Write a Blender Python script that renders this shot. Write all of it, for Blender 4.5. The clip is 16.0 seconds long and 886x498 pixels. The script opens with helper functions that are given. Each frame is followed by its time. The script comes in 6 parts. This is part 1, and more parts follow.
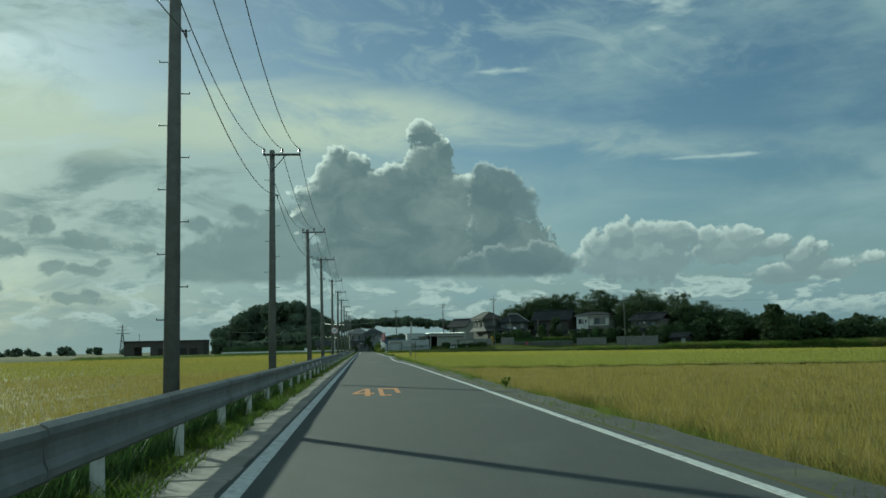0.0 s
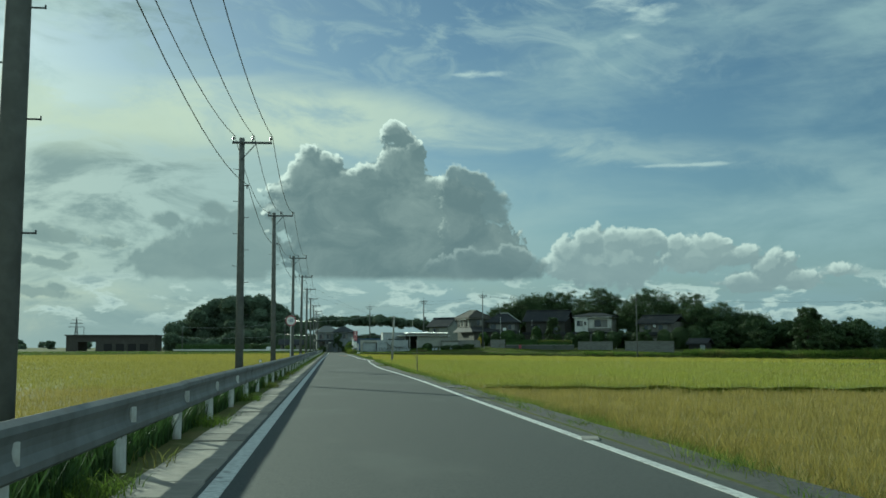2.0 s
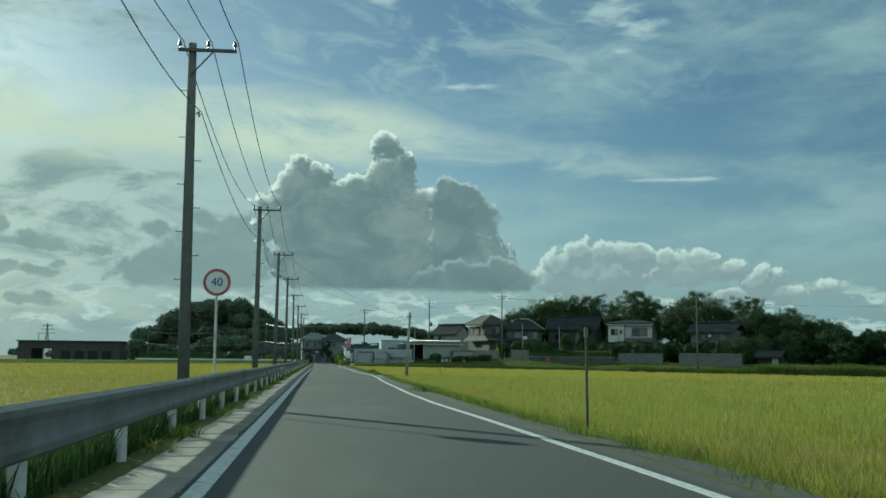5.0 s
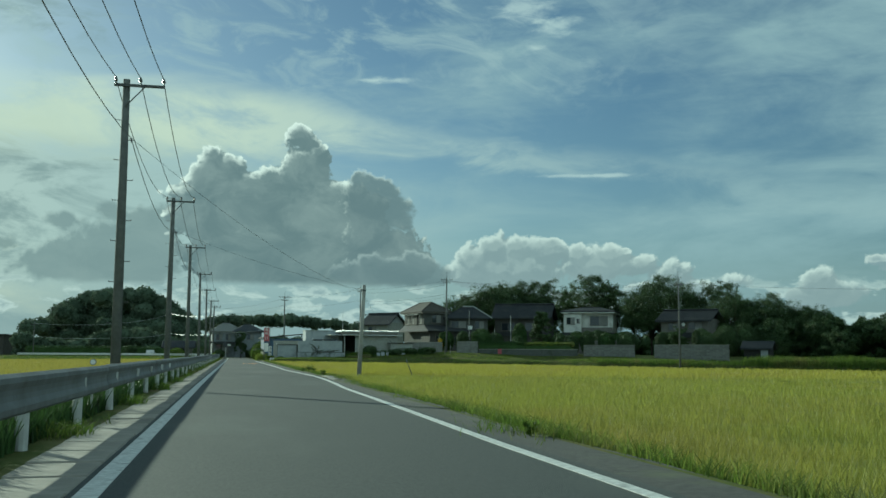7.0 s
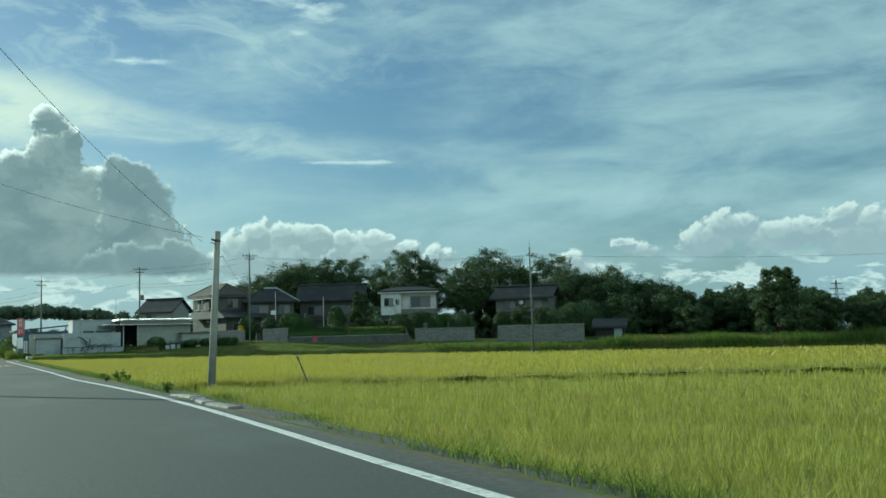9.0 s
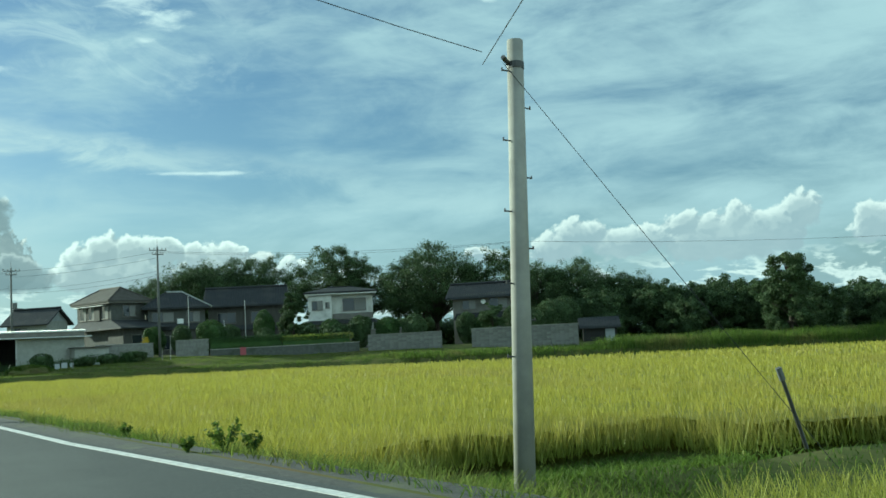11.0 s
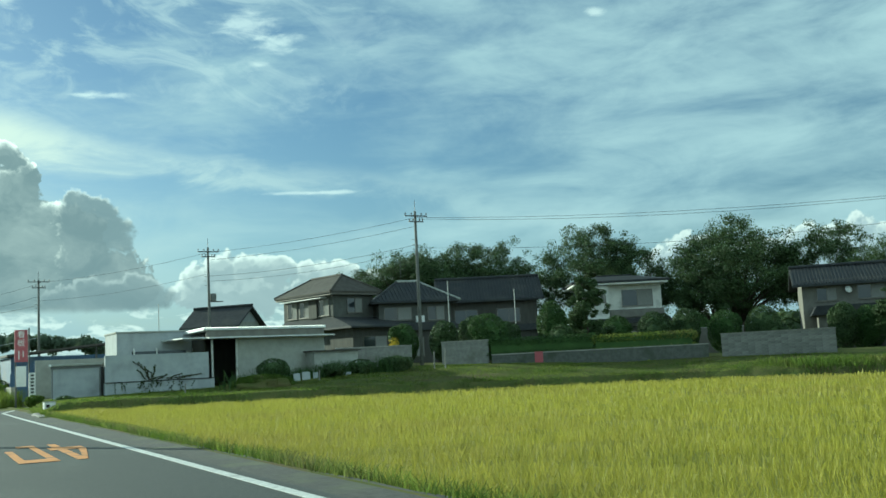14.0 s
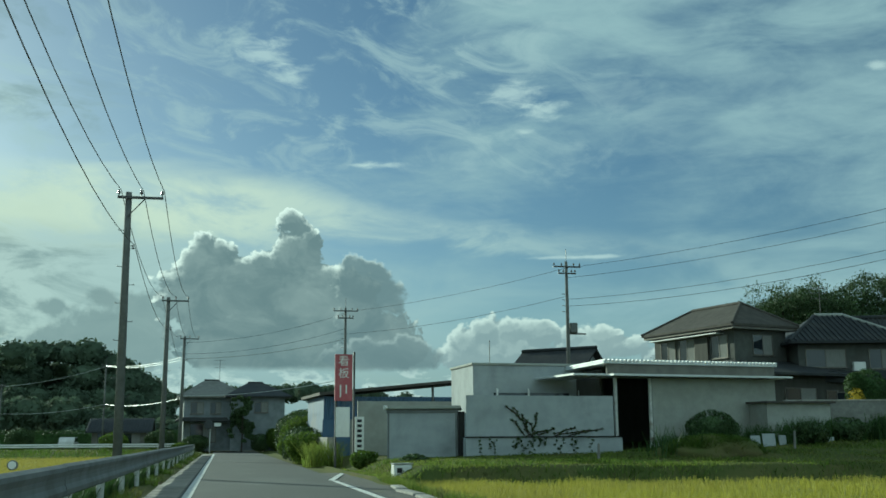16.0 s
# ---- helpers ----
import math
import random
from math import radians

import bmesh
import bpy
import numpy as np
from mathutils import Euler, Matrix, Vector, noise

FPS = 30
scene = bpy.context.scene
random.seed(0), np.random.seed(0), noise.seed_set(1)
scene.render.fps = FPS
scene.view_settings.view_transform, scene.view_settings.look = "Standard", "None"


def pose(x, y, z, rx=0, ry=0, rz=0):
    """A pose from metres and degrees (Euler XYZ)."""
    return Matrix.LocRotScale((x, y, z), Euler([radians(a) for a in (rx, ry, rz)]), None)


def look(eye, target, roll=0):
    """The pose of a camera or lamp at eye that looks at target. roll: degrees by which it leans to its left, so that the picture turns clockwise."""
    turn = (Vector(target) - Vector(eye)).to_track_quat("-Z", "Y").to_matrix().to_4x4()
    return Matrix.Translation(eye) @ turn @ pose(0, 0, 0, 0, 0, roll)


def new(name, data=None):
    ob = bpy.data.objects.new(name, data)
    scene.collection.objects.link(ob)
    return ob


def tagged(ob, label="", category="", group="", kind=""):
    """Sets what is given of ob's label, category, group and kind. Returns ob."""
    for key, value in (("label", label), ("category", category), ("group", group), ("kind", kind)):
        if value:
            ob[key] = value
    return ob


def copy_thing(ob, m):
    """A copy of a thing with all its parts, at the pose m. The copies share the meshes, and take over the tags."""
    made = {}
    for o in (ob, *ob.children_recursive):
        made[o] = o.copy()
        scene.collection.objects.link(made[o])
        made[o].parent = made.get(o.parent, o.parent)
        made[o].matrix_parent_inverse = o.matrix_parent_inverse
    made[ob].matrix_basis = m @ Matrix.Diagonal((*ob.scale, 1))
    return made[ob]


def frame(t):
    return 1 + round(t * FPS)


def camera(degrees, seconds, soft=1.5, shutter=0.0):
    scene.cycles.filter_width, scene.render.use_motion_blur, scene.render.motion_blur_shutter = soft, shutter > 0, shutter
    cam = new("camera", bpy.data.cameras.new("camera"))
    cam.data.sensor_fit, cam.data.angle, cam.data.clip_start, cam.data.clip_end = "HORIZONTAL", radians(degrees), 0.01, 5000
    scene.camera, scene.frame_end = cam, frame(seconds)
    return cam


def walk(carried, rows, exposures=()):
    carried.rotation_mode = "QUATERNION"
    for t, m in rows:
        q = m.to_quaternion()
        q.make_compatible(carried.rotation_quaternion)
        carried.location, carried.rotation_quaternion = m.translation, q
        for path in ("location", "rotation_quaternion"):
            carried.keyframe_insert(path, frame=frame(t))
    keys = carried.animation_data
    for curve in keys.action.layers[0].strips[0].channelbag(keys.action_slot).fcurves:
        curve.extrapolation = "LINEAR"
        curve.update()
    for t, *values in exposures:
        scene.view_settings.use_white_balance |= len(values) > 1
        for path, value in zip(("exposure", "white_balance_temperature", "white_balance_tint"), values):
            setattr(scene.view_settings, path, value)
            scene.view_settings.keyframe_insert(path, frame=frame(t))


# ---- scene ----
# ---------------------------------------------------------------- camera
cam = camera(47.0, 16.0, soft=1.6)
# seconds, eye x y z, yaw (left of +y), pitch, roll
ROWS = [
    (0.0, 0.45, -14.2, 1.30, -4.56, 5.42, -1.30),
    (0.5, 0.43, -7.0, 1.30, -4.55, 4.72, -0.90),
    (0.8, 0.41, -1.6, 1.30, -5.05, 4.95, -0.70),
    (1.0, 0.40, 2.7, 1.31, -5.84, 5.50, -0.55),
    (1.2, 0.39, 6.3, 1.31, -6.28, 5.76, -0.42),
    (1.5, 0.375, 10.196, 1.314, -6.480, 5.769, -0.268),
    (2, 0.298, 15.570, 1.301, -6.207, 5.512, -0.033),
    (2.5, 0.285, 21.231, 1.252, -5.969, 5.546, 0.245),
    (3, 0.199, 27.132, 1.234, -5.920, 5.814, 0.542),
    (3.5, 0.191, 33.049, 1.261, -6.059, 6.144, 0.724),
    (4, 0.308, 38.485, 1.202, -6.359, 6.490, 0.607),
    (6.3, 0.211, 66.475, 1.123, -8.623, 5.717, 0.608),
    (6.5, 0.228, 68.763, 1.046, -9.259, 5.764, 0.503),
    (7, 0.240, 74.451, 1.036, -11.620, 5.880, 0.348),
    (7.5, 0.197, 80.221, 1.090, -14.971, 5.987, 0.045),
    (8, 0.162, 85.806, 1.121, -18.783, 5.949, -0.513),
    (8.5, 0.150, 91.189, 1.166, -22.147, 5.609, -1.017),
    (9, 0.098, 96.932, 1.151, -24.841, 5.002, -1.461),
    (9.2, 0.039, 99.067, 1.183, -25.669, 4.771, -1.608),
    (11.3, -0.106, 123.400, 1.210, -34.455, 5.522, -3.310),
    (11.5, -0.081, 125.625, 1.248, -35.476, 5.689, -3.490),
    (12, -0.053, 131.307, 1.242, -37.552, 6.030, -3.739),
    (12.5, 0.153, 137.192, 1.253, -37.979, 5.995, -3.740),
    (13, 0.211, 143.041, 1.233, -36.188, 5.843, -3.568),
    (13.5, 0.136, 148.421, 1.231, -32.175, 5.961, -3.283),
    (14, 0.081, 154.144, 1.204, -26.920, 6.499, -2.915),
    (14.5, 0.003, 160.002, 1.170, -21.661, 7.450, -2.323),
    (15, -0.014, 166.022, 1.169, -17.234, 8.575, -1.296),
    (15.5, 0.051, 171.897, 1.164, -14.144, 9.631, -0.584),
    (16, 0.144, 177.564, 1.115, -12.109, 10.537, -0.343),
]


def aim(x, y, z, yaw, pitch, roll):
    a, p = radians(yaw), radians(pitch)
    return look((x, y, z), (x - math.sin(a) * math.cos(p), y + math.cos(a) * math.cos(p), z + math.sin(p)), roll)


walk(cam, [(t, aim(*row)) for t, *row in ROWS],
     [(0.0, 0.08, 5600, -20), (1.5, 0.30, 5600, -20), (7.0, 0.32, 5550, -20), (9.0, 0.69, 5500, -19), (12.0, 0.95, 5550, -19), (14.0, 0.92, 5550, -20), (15.0, 0.72, 5550, -20), (16.0, 0.42, 5500, -21)])

# ---------------------------------------------------------------- sky and sun
SUN_AZ, SUN_EL = -30.5, 17.0          # degrees: azimuth right of +y, elevation


class Tree:
    """Short hand for wiring nodes."""

    def __init__(self, tree):
        self.tree = tree
        tree.nodes.clear()

    def node(self, kind, *ins, out=0, operation="", clamp=False):
        n = self.tree.nodes.new(kind)
        if operation:
            n.operation = operation
        if clamp:
            n.use_clamp = True
        for i, v in enumerate(ins):
            if v is None:
                continue
            if isinstance(v, bpy.types.NodeSocket):
                self.tree.links.new(v, n.inputs[i])
            else:
                n.inputs[i].default_value = v
        return n.outputs[out] if len(n.outputs) else None

    def math(self, op, a, b=None, c=None, clamp=False):
        return self.node("ShaderNodeMath", a, b, c, operation=op, clamp=clamp)

    def vec(self, op, a, b=None, c=None, out=0):
        return self.node("ShaderNodeVectorMath", a, b, c, operation=op, out=out)

    def step(self, v, lo, hi, to0=0.0, to1=1.0):
        n = self.tree.nodes.new("ShaderNodeMapRange")
        n.interpolation_type = "SMOOTHSTEP"
        for i, x in enumerate((v, lo, hi, to0, to1)):
            if isinstance(x, bpy.types.NodeSocket):
                self.tree.links.new(x, n.inputs[i])
            else:
                n.inputs[i].default_value = x
        return n.outputs[0]

    def noise(self, v, scale, detail=4.0, rough=0.55, distort=0.0, out=0):
        n = self.tree.nodes.new("ShaderNodeTexNoise")
        if v is not None:
            self.tree.links.new(v, n.inputs["Vector"])
        n.inputs["Scale"].default_value = scale
        n.inputs["Detail"].default_value = detail
        n.inputs["Roughness"].default_value = rough
        n.inputs["Distortion"].default_value = distort
        return n.outputs[out] if len(n.outputs) else None

    def mix(self, f, a, b, blend="MIX"):
        n = self.tree.nodes.new("ShaderNodeMix")
        n.data_type, n.blend_type = "RGBA", blend
        for i, x in ((0, f), (6, a), (7, b)):
            if isinstance(x, bpy.types.NodeSocket):
                self.tree.links.new(x, n.inputs[i])
            else:
                n.inputs[i].default_value = x if i == 0 else (*x, 1.0) if len(x) == 3 else x
        return n.outputs[2]

    def combine(self, x, y, z=0.0):
        return self.node("ShaderNodeCombineXYZ", x, y, z)


# clouds: azimuth, elevation and half sizes in degrees
TOWER = [(3.2, 5.2, 6.6, 3.2), (3.8, 10.3, 1.5, 1.7), (3.5, 12.0, 0.95, 0.85), (4.5, 11.1, 0.9, 0.9), (-1.15, 9.7, 1.75, 1.5), (-1.3, 10.7, 0.85, 0.75), (-1.6, 8.0, 2.3, 2.1), (1.3, 8.4, 2.8, 1.9), (2.2, 9.4, 1.5, 1.2),
         (5.6, 5.2, 6.0, 3.0), (5.6, 8.0, 3.4, 2.0), (3.9, 8.6, 2.4, 1.4)]
LOBE = [(7.6, 8.2, 2.2, 2.1), (6.8, 9.5, 1.1, 0.95), (8.2, 9.3, 1.0, 0.9), (9.1, 7.7, 1.1, 1.2), (8.2, 5.6, 2.6, 2.2)]
FOOT = [(10.4, 4.6, 1.8, 1.15), (9.8, 5.4, 0.9, 0.7), (8.4, 4.4, 3.4, 1.3)]
LEFT = [(-6.2, 5.0, 4.6, 2.5), (-4.4, 6.9, 2.2, 1.6), (-9.05, 6.9, 0.9, 0.95), (-9.4, 4.6, 2.3, 1.3), (-6.6, 7.5, 1.2, 0.9)]
SCUD = [(-15.0, 5.8, 2.4, 0.55), (-17.2, 6.8, 1.1, 0.75), (-15.6, 6.3, 0.8, 0.45), (-11.9, 5.8, 1.0, 0.45), (-15.0, 4.35, 2.6, 0.55), (-14.0, 4.7, 0.9, 0.45), (-16.4, 4.6, 0.8, 0.45), (-15.2, 2.8, 1.9, 0.42), (-14.6, 3.1, 0.8, 0.35), (-11.4, 2.5, 0.5, 0.2),
        (-19.5, 5.6, 2.2, 0.9), (-22.5, 6.4, 2.6, 1.1), (-20.5, 3.6, 2.4, 0.7)]
MIDDLE = [(15.6, 4.7, 3.89, 1.66), (13.4, 5.0, 1.77, 1.28), (14.6, 5.9, 1.42, 1.09), (16.0, 6.0, 1.42, 0.96), (17.6, 5.6, 1.30, 1.02), (20.2, 5.0, 3.07, 1.09), (19.2, 5.5, 1.30, 0.83), (20.9, 5.6, 1.30, 0.83), (22.6, 4.9, 1.42, 0.83),
          (24.2, 4.2, 1.42, 1.09), (25.4, 3.6, 1.77, 0.77), (23.2, 3.4, 2.12, 0.77), (27.6, 4.1, 1.06, 0.51), (31.9, 4.0, 1.00, 0.83), (32.6, 3.2, 2.01, 0.96), (31.2, 2.9, 1.06, 0.90)]
RIGHT = [(48.9, 5.0, 4.60, 1.54), (46.6, 5.9, 1.06, 0.90), (49.2, 6.1, 1.18, 0.96), (47.7, 5.6, 1.30, 1.02), (52.6, 6.0, 1.36, 1.34), (51.2, 5.2, 1.89, 1.41), (56.4, 5.1, 1.77, 1.41), (55.9, 5.5, 1.06, 0.90), (57.4, 4.8, 1.42, 0.90), (60.6, 4.5, 1.77, 1.02), (62.0, 4.8, 1.53, 1.15),
         (40.4, 5.7, 1.53, 0.96), (41.6, 5.9, 1.06, 0.77), (39.4, 5.0, 2.24, 0.90), (42.8, 5.1, 2.01, 1.02), (44.6, 5.2, 1.65, 1.02), (36.0, 4.6, 1.18, 0.51), (35.0, 5.0, 0.94, 0.38), (65.5, 5.0, 3.54, 1.54), (70.0, 5.6, 3.54, 2.05)]
VEIL = [(60.7, 14.9, 3.0, 1.7), (58.6, 14.2, 1.6, 1.0), (58.9, 10.8, 2.6, 0.5), (60.2, 11.0, 1.2, 0.4), (61.2, 8.5, 2.0, 0.5), (64.0, 9.6, 2.6, 0.7)]
WISP = [(8.6, 15.25, 1.9, 0.22), (7.4, 15.2, 0.9, 0.14), (16.4, 19.0, 1.9, 0.9), (18.2, 18.2, 1.5, 0.6), (17.0, 17.0, 0.9, 0.2), (36.4, 18.9, 0.6, 0.28), (1.6, 21.2, 1.9, 0.9), (3.4, 20.0, 1.3, 0.6), (19.6, 9.95, 3.6, 0.13), (-16.0, 17.6, 4.6, 1.2), (-20.0, 18.4, 4.0, 1.6)]


def build_world():
    world = bpy.data.worlds.new("sky")
    scene.world = world
    world.use_nodes = True
    w = Tree(world.node_tree)
    ray = w.node("ShaderNodeTexCoord")
    sep = w.tree.nodes.new("ShaderNodeSeparateXYZ")
    w.tree.links.new(ray, sep.inputs[0])
    x, y, z = sep.outputs
    az = w.math("MULTIPLY", w.math("ARCTAN2", x, y), 57.2958)
    el = w.math("MULTIPLY", w.math("ARCSINE", z), 57.2958)
    flat = w.combine(az, el)
    # clear sky
    air = w.tree.nodes.new("ShaderNodeTexSky")
    air.sky_type, air.sun_disc, air.sun_elevation, air.sun_rotation = "NISHITA", False, radians(SUN_EL), radians(SUN_AZ)
    air.air_density, air.dust_density, air.ozone_density = 1.0, 0.8, 1.6
    sky = w.vec("MULTIPLY", air.outputs[0], (0.085, 0.090, 0.098))
    from_sun = w.vec("LENGTH", w.vec("MULTIPLY", w.vec("SUBTRACT", flat, (SUN_AZ, SUN_EL, 0)), (1.0, 1.25, 0)), out=1)
    glow = w.step(from_sun, 50.0, 2.0)
    # high veil of streaks and soft swirls
    slant = w.combine(w.math("ADD", az, w.math("MULTIPLY", el, 0.9)), w.math("SUBTRACT", el, w.math("MULTIPLY", az, 0.10)))
    streak = w.noise(w.vec("MULTIPLY", slant, (0.030, 0.155, 1.0)), 1.0, 7.0, 0.56, 0.45)
    broad = w.noise(w.vec("ADD", w.vec("MULTIPLY", slant, (0.030, 0.080, 1.0)), (3.1, 7.4, 0.0)), 1.0, 5.0, 0.55, 0.8)
    fine = w.noise(w.vec("MULTIPLY", slant, (0.13, 0.36, 1.0)), 1.0, 7.0, 0.62, 0.5)
    veil = w.math("ADD", w.math("MULTIPLY", streak, 0.50), w.math("MULTIPLY", broad, 0.50))
    veil = w.math("ADD", veil, w.math("MULTIPLY", w.math("SUBTRACT", fine, 0.5), 0.34))
    veil = w.math("ADD", veil, w.math("MULTIPLY", glow, 0.06))
    veil = w.math("ADD", veil, w.math("MULTIPLY", w.step(el, 15.0, 6.0, 0.0, 0.07), w.step(az, 22.0, 8.0)))
    veil = w.math("ADD", veil, w.math("MULTIPLY", w.math("MULTIPLY", w.step(az, 6.0, 16.0), w.math("MULTIPLY", w.step(el, 26.0, 14.0), w.step(el, 5.0, 10.0))), 0.05))
    veil = w.math("SUBTRACT", veil, w.math("MULTIPLY", w.math("MULTIPLY", w.step(el, 13.5, 17.0), w.step(az, 16.0, 2.0)), 0.15))
    cover = w.step(veil, 0.38, 0.66)
    lit = w.mix(glow, (0.57, 0.68, 0.715), (0.84, 0.85, 0.75))
    colour = w.mix(w.math("MULTIPLY", cover, 0.90), sky, lit)
    grey = w.math("MULTIPLY", w.math("MULTIPLY", w.step(fine, 0.46, 0.62), w.step(az, 2.0, -12.0)), w.math("MULTIPLY", w.step(broad, 0.42, 0.58), 0.75))
    colour = w.mix(grey, colour, (0.34, 0.41, 0.42))
    # unseen bright cloud overhead and behind, added as fill for shaded sides
    over = w.math("MAXIMUM", w.step(el, 30.0, 70.0, 0.0, 0.40), w.step(y, 0.05, -0.6))
    colour = w.mix(w.math("MULTIPLY", over, w.step(streak, 0.30, 0.60, 0.45, 0.95)), colour, (1.02, 1.13, 1.18))
    # a long cream streak lit from behind
    ripple = w.math("ADD", el, w.math("MULTIPLY", w.math("SUBTRACT", streak, 0.5), 6.0))
    ripple = w.math("ADD", ripple, w.math("MULTIPLY", w.math("SUBTRACT", fine, 0.5), 2.2))
    axis = w.math("SUBTRACT", 12.6, w.math("MULTIPLY", w.math("MAXIMUM", az, 0.0), 0.13))
    thick = w.step(az, -2.0, 16.0, 2.3, 0.8)
    off = w.math("DIVIDE", w.math("ABSOLUTE", w.math("SUBTRACT", ripple, axis)), thick)
    band = w.math("MULTIPLY", w.step(off, 1.15, 0.25), w.step(az, 30.0, 4.0, 0.10, 0.85))
    band = w.math("MULTIPLY", band, w.math("MULTIPLY", w.step(az, -60.0, -30.0), w.step(fine, 0.36, 0.56, 0.35, 1.0)))
    colour = w.mix(band, colour, w.mix(w.step(az, 14.0, -4.0), (0.78, 0.84, 0.80), (1.06, 1.04, 0.84)))
    # haze towards the skyline
    haze = w.mix(glow, (0.36, 0.47, 0.54), (0.62, 0.66, 0.60))
    colour = w.mix(w.step(el, 7.5, -0.5, 0.0, 0.85), colour, haze)
    # heaped clouds, sampled here and a little nearer the light to shade their slopes
    def knobs(at):
        bump = w.noise(at, 0.42, 5.0, 0.55, out=1)
        warped = w.vec("ADD", at, w.vec("MULTIPLY", w.vec("SUBTRACT", bump, (0.5, 0.5, 0.5)), (1.5, 1.1, 0)))
        total = None
        for scale, share, detail in ((0.85, 0.62, 1.0), (2.3, 0.34, 2.0)):
            cell = w.tree.nodes.new("ShaderNodeTexVoronoi")
            cell.feature, cell.inputs["Scale"].default_value = "SMOOTH_F1", scale
            cell.inputs["Detail"].default_value, cell.inputs["Roughness"].default_value, cell.inputs["Smoothness"].default_value = detail, 0.55, 0.6
            w.tree.links.new(warped, cell.inputs["Vector"])
            one = w.math("MULTIPLY", w.math("SUBTRACT", 0.5, cell.outputs["Distance"]), share)
            total = one if total is None else w.math("ADD", total, one)
        return warped, total

    here, knob = knobs(flat)
    there, knob_there = knobs(w.vec("ADD", flat, (-0.16, 0.34, 0.0)))
    near = w.noise(here, 0.55, 6.0, 0.6)
    billow = w.noise(w.vec("MULTIPLY", here, (0.30, 0.42, 1.0)), 1.0, 6.0, 0.6, 0.6)

    def mass(blobs, at, bumps):
        reach = None
        for a, e, ra, re in blobs:
            d = w.vec("LENGTH", w.vec("MULTIPLY_ADD", at, (1 / ra, 1 / re, 0), (-a / ra, -e / re, 0)), out=1)
            k = min(ra, re) ** 0.5
            d = w.math("MULTIPLY_ADD", d, k, -k)
            reach = d if reach is None else w.math("SMOOTH_MIN", reach, d, 0.30)
        return w.math("SUBTRACT", w.math("MULTIPLY_ADD", bumps, 0.75, 0.14), reach)

    def heap(blobs, colour, base, edge, core, soft=0.10, thick=1.0, tall=6.5, rim=0.45, fill=0.0, flat_base=0.45, solid=True):
        """A cloud over a level base: bright where its knobs face the light near the edge, grey inside; fill lets light further in."""
        depth = mass(blobs, here, knob)
        if solid:
            slope = w.math("SUBTRACT", depth, mass(blobs, there, knob_there))
        else:
            slope = w.math("MULTIPLY_ADD", w.math("SUBTRACT", knob, knob_there), 0.75, 0.12)
        foot = w.step(w.math("ADD", el, w.math("MULTIPLY", near, 0.5)), base, base + flat_base)
        body = w.math("MULTIPLY", w.step(depth, 0.0, soft), foot)
        high = w.step(el, base + 0.1, base + tall)
        lit = w.math("MULTIPLY", w.step(slope, -0.04, 0.34), w.step(depth, rim, 0.0, fill, 1.0))
        lit = w.math("MULTIPLY", lit, w.step(high, 0.0, 0.55, 0.25, 1.0))
        lit = w.math("ADD", lit, w.math("MULTIPLY", high, fill * 0.45))
        half = tuple(0.38 * a + 0.62 * b for a, b in zip(edge, core))
        tone = w.mix(w.step(billow, 0.36, 0.74, 0.0, 0.38), core, half)
        tone = w.mix(w.step(lit, 0.02, 0.55), tone, half)
        tone = w.mix(w.step(lit, 0.35, 1.0), tone, edge)
        return w.mix(w.math("MULTIPLY", body, thick), colour, tone)

    row = w.noise(w.vec("MULTIPLY", flat, (0.35, 0.9, 1)), 1.0, 6.0, 0.6, 0.3)
    low = w.math("MULTIPLY", w.step(row, 0.50, 0.60), w.math("MULTIPLY", w.step(el, 0.9, 2.0), w.step(el, 4.6, 3.0)))
    colour = w.mix(w.math("MULTIPLY", low, 0.9), colour, w.mix(w.step(row, 0.55, 0.70), (0.98, 1.0, 0.94), (0.48, 0.55, 0.57)))
    # thin wisps and a mottled high layer
    comb = w.noise(w.vec("MULTIPLY", slant, (0.55, 1.5, 1.0)), 1.0, 5.0, 0.6, 0.4)
    for a, e, ra, re in WISP:
        d = w.vec("LENGTH", w.vec("MULTIPLY_ADD", flat, (1 / ra, 1 / re, 0), (-a / ra, -e / re, 0)), out=1)
        d = w.math("ADD", d, w.math("MULTIPLY", w.math("SUBTRACT", comb, 0.5), 2.6))
        colour = w.mix(w.step(d, 1.2, 0.0, 0.0, 0.66), colour, (0.90, 0.95, 0.93))
    mottle = w.noise(w.vec("MULTIPLY", slant, (0.20, 0.34, 1.0)), 1.0, 8.0, 0.62, 1.2)
    mottle = w.math("MULTIPLY", w.step(mottle, 0.46, 0.68), w.math("MULTIPLY", w.step(el, 11.0, 16.0), w.step(az, 30.0, 12.0, 0.15, 1.0)))
    colour = w.mix(w.math("MULTIPLY", mottle, 0.55), colour, (0.68, 0.76, 0.78))
    colour = heap(VEIL, colour, -5.0, (0.78, 0.84, 0.84), (0.46, 0.54, 0.58), 0.8, 0.75, 6.5, 0.6, 0.3, solid=False)
    colour = heap(SCUD, colour, 0.8, (0.96, 0.97, 0.84), (0.40, 0.46, 0.45), 0.30, 0.85, 4.0, 0.40, solid=False)
    colour = heap(RIGHT, colour, 3.3, (0.92, 0.93, 0.88), (0.42, 0.49, 0.53), 0.22, 0.95, 3.2, 0.8, 0.22)
    colour = heap(MIDDLE, colour, 2.2, (1.02, 1.03, 0.96), (0.42, 0.48, 0.50), 0.20, 0.95, 3.8, 0.75, 0.22)
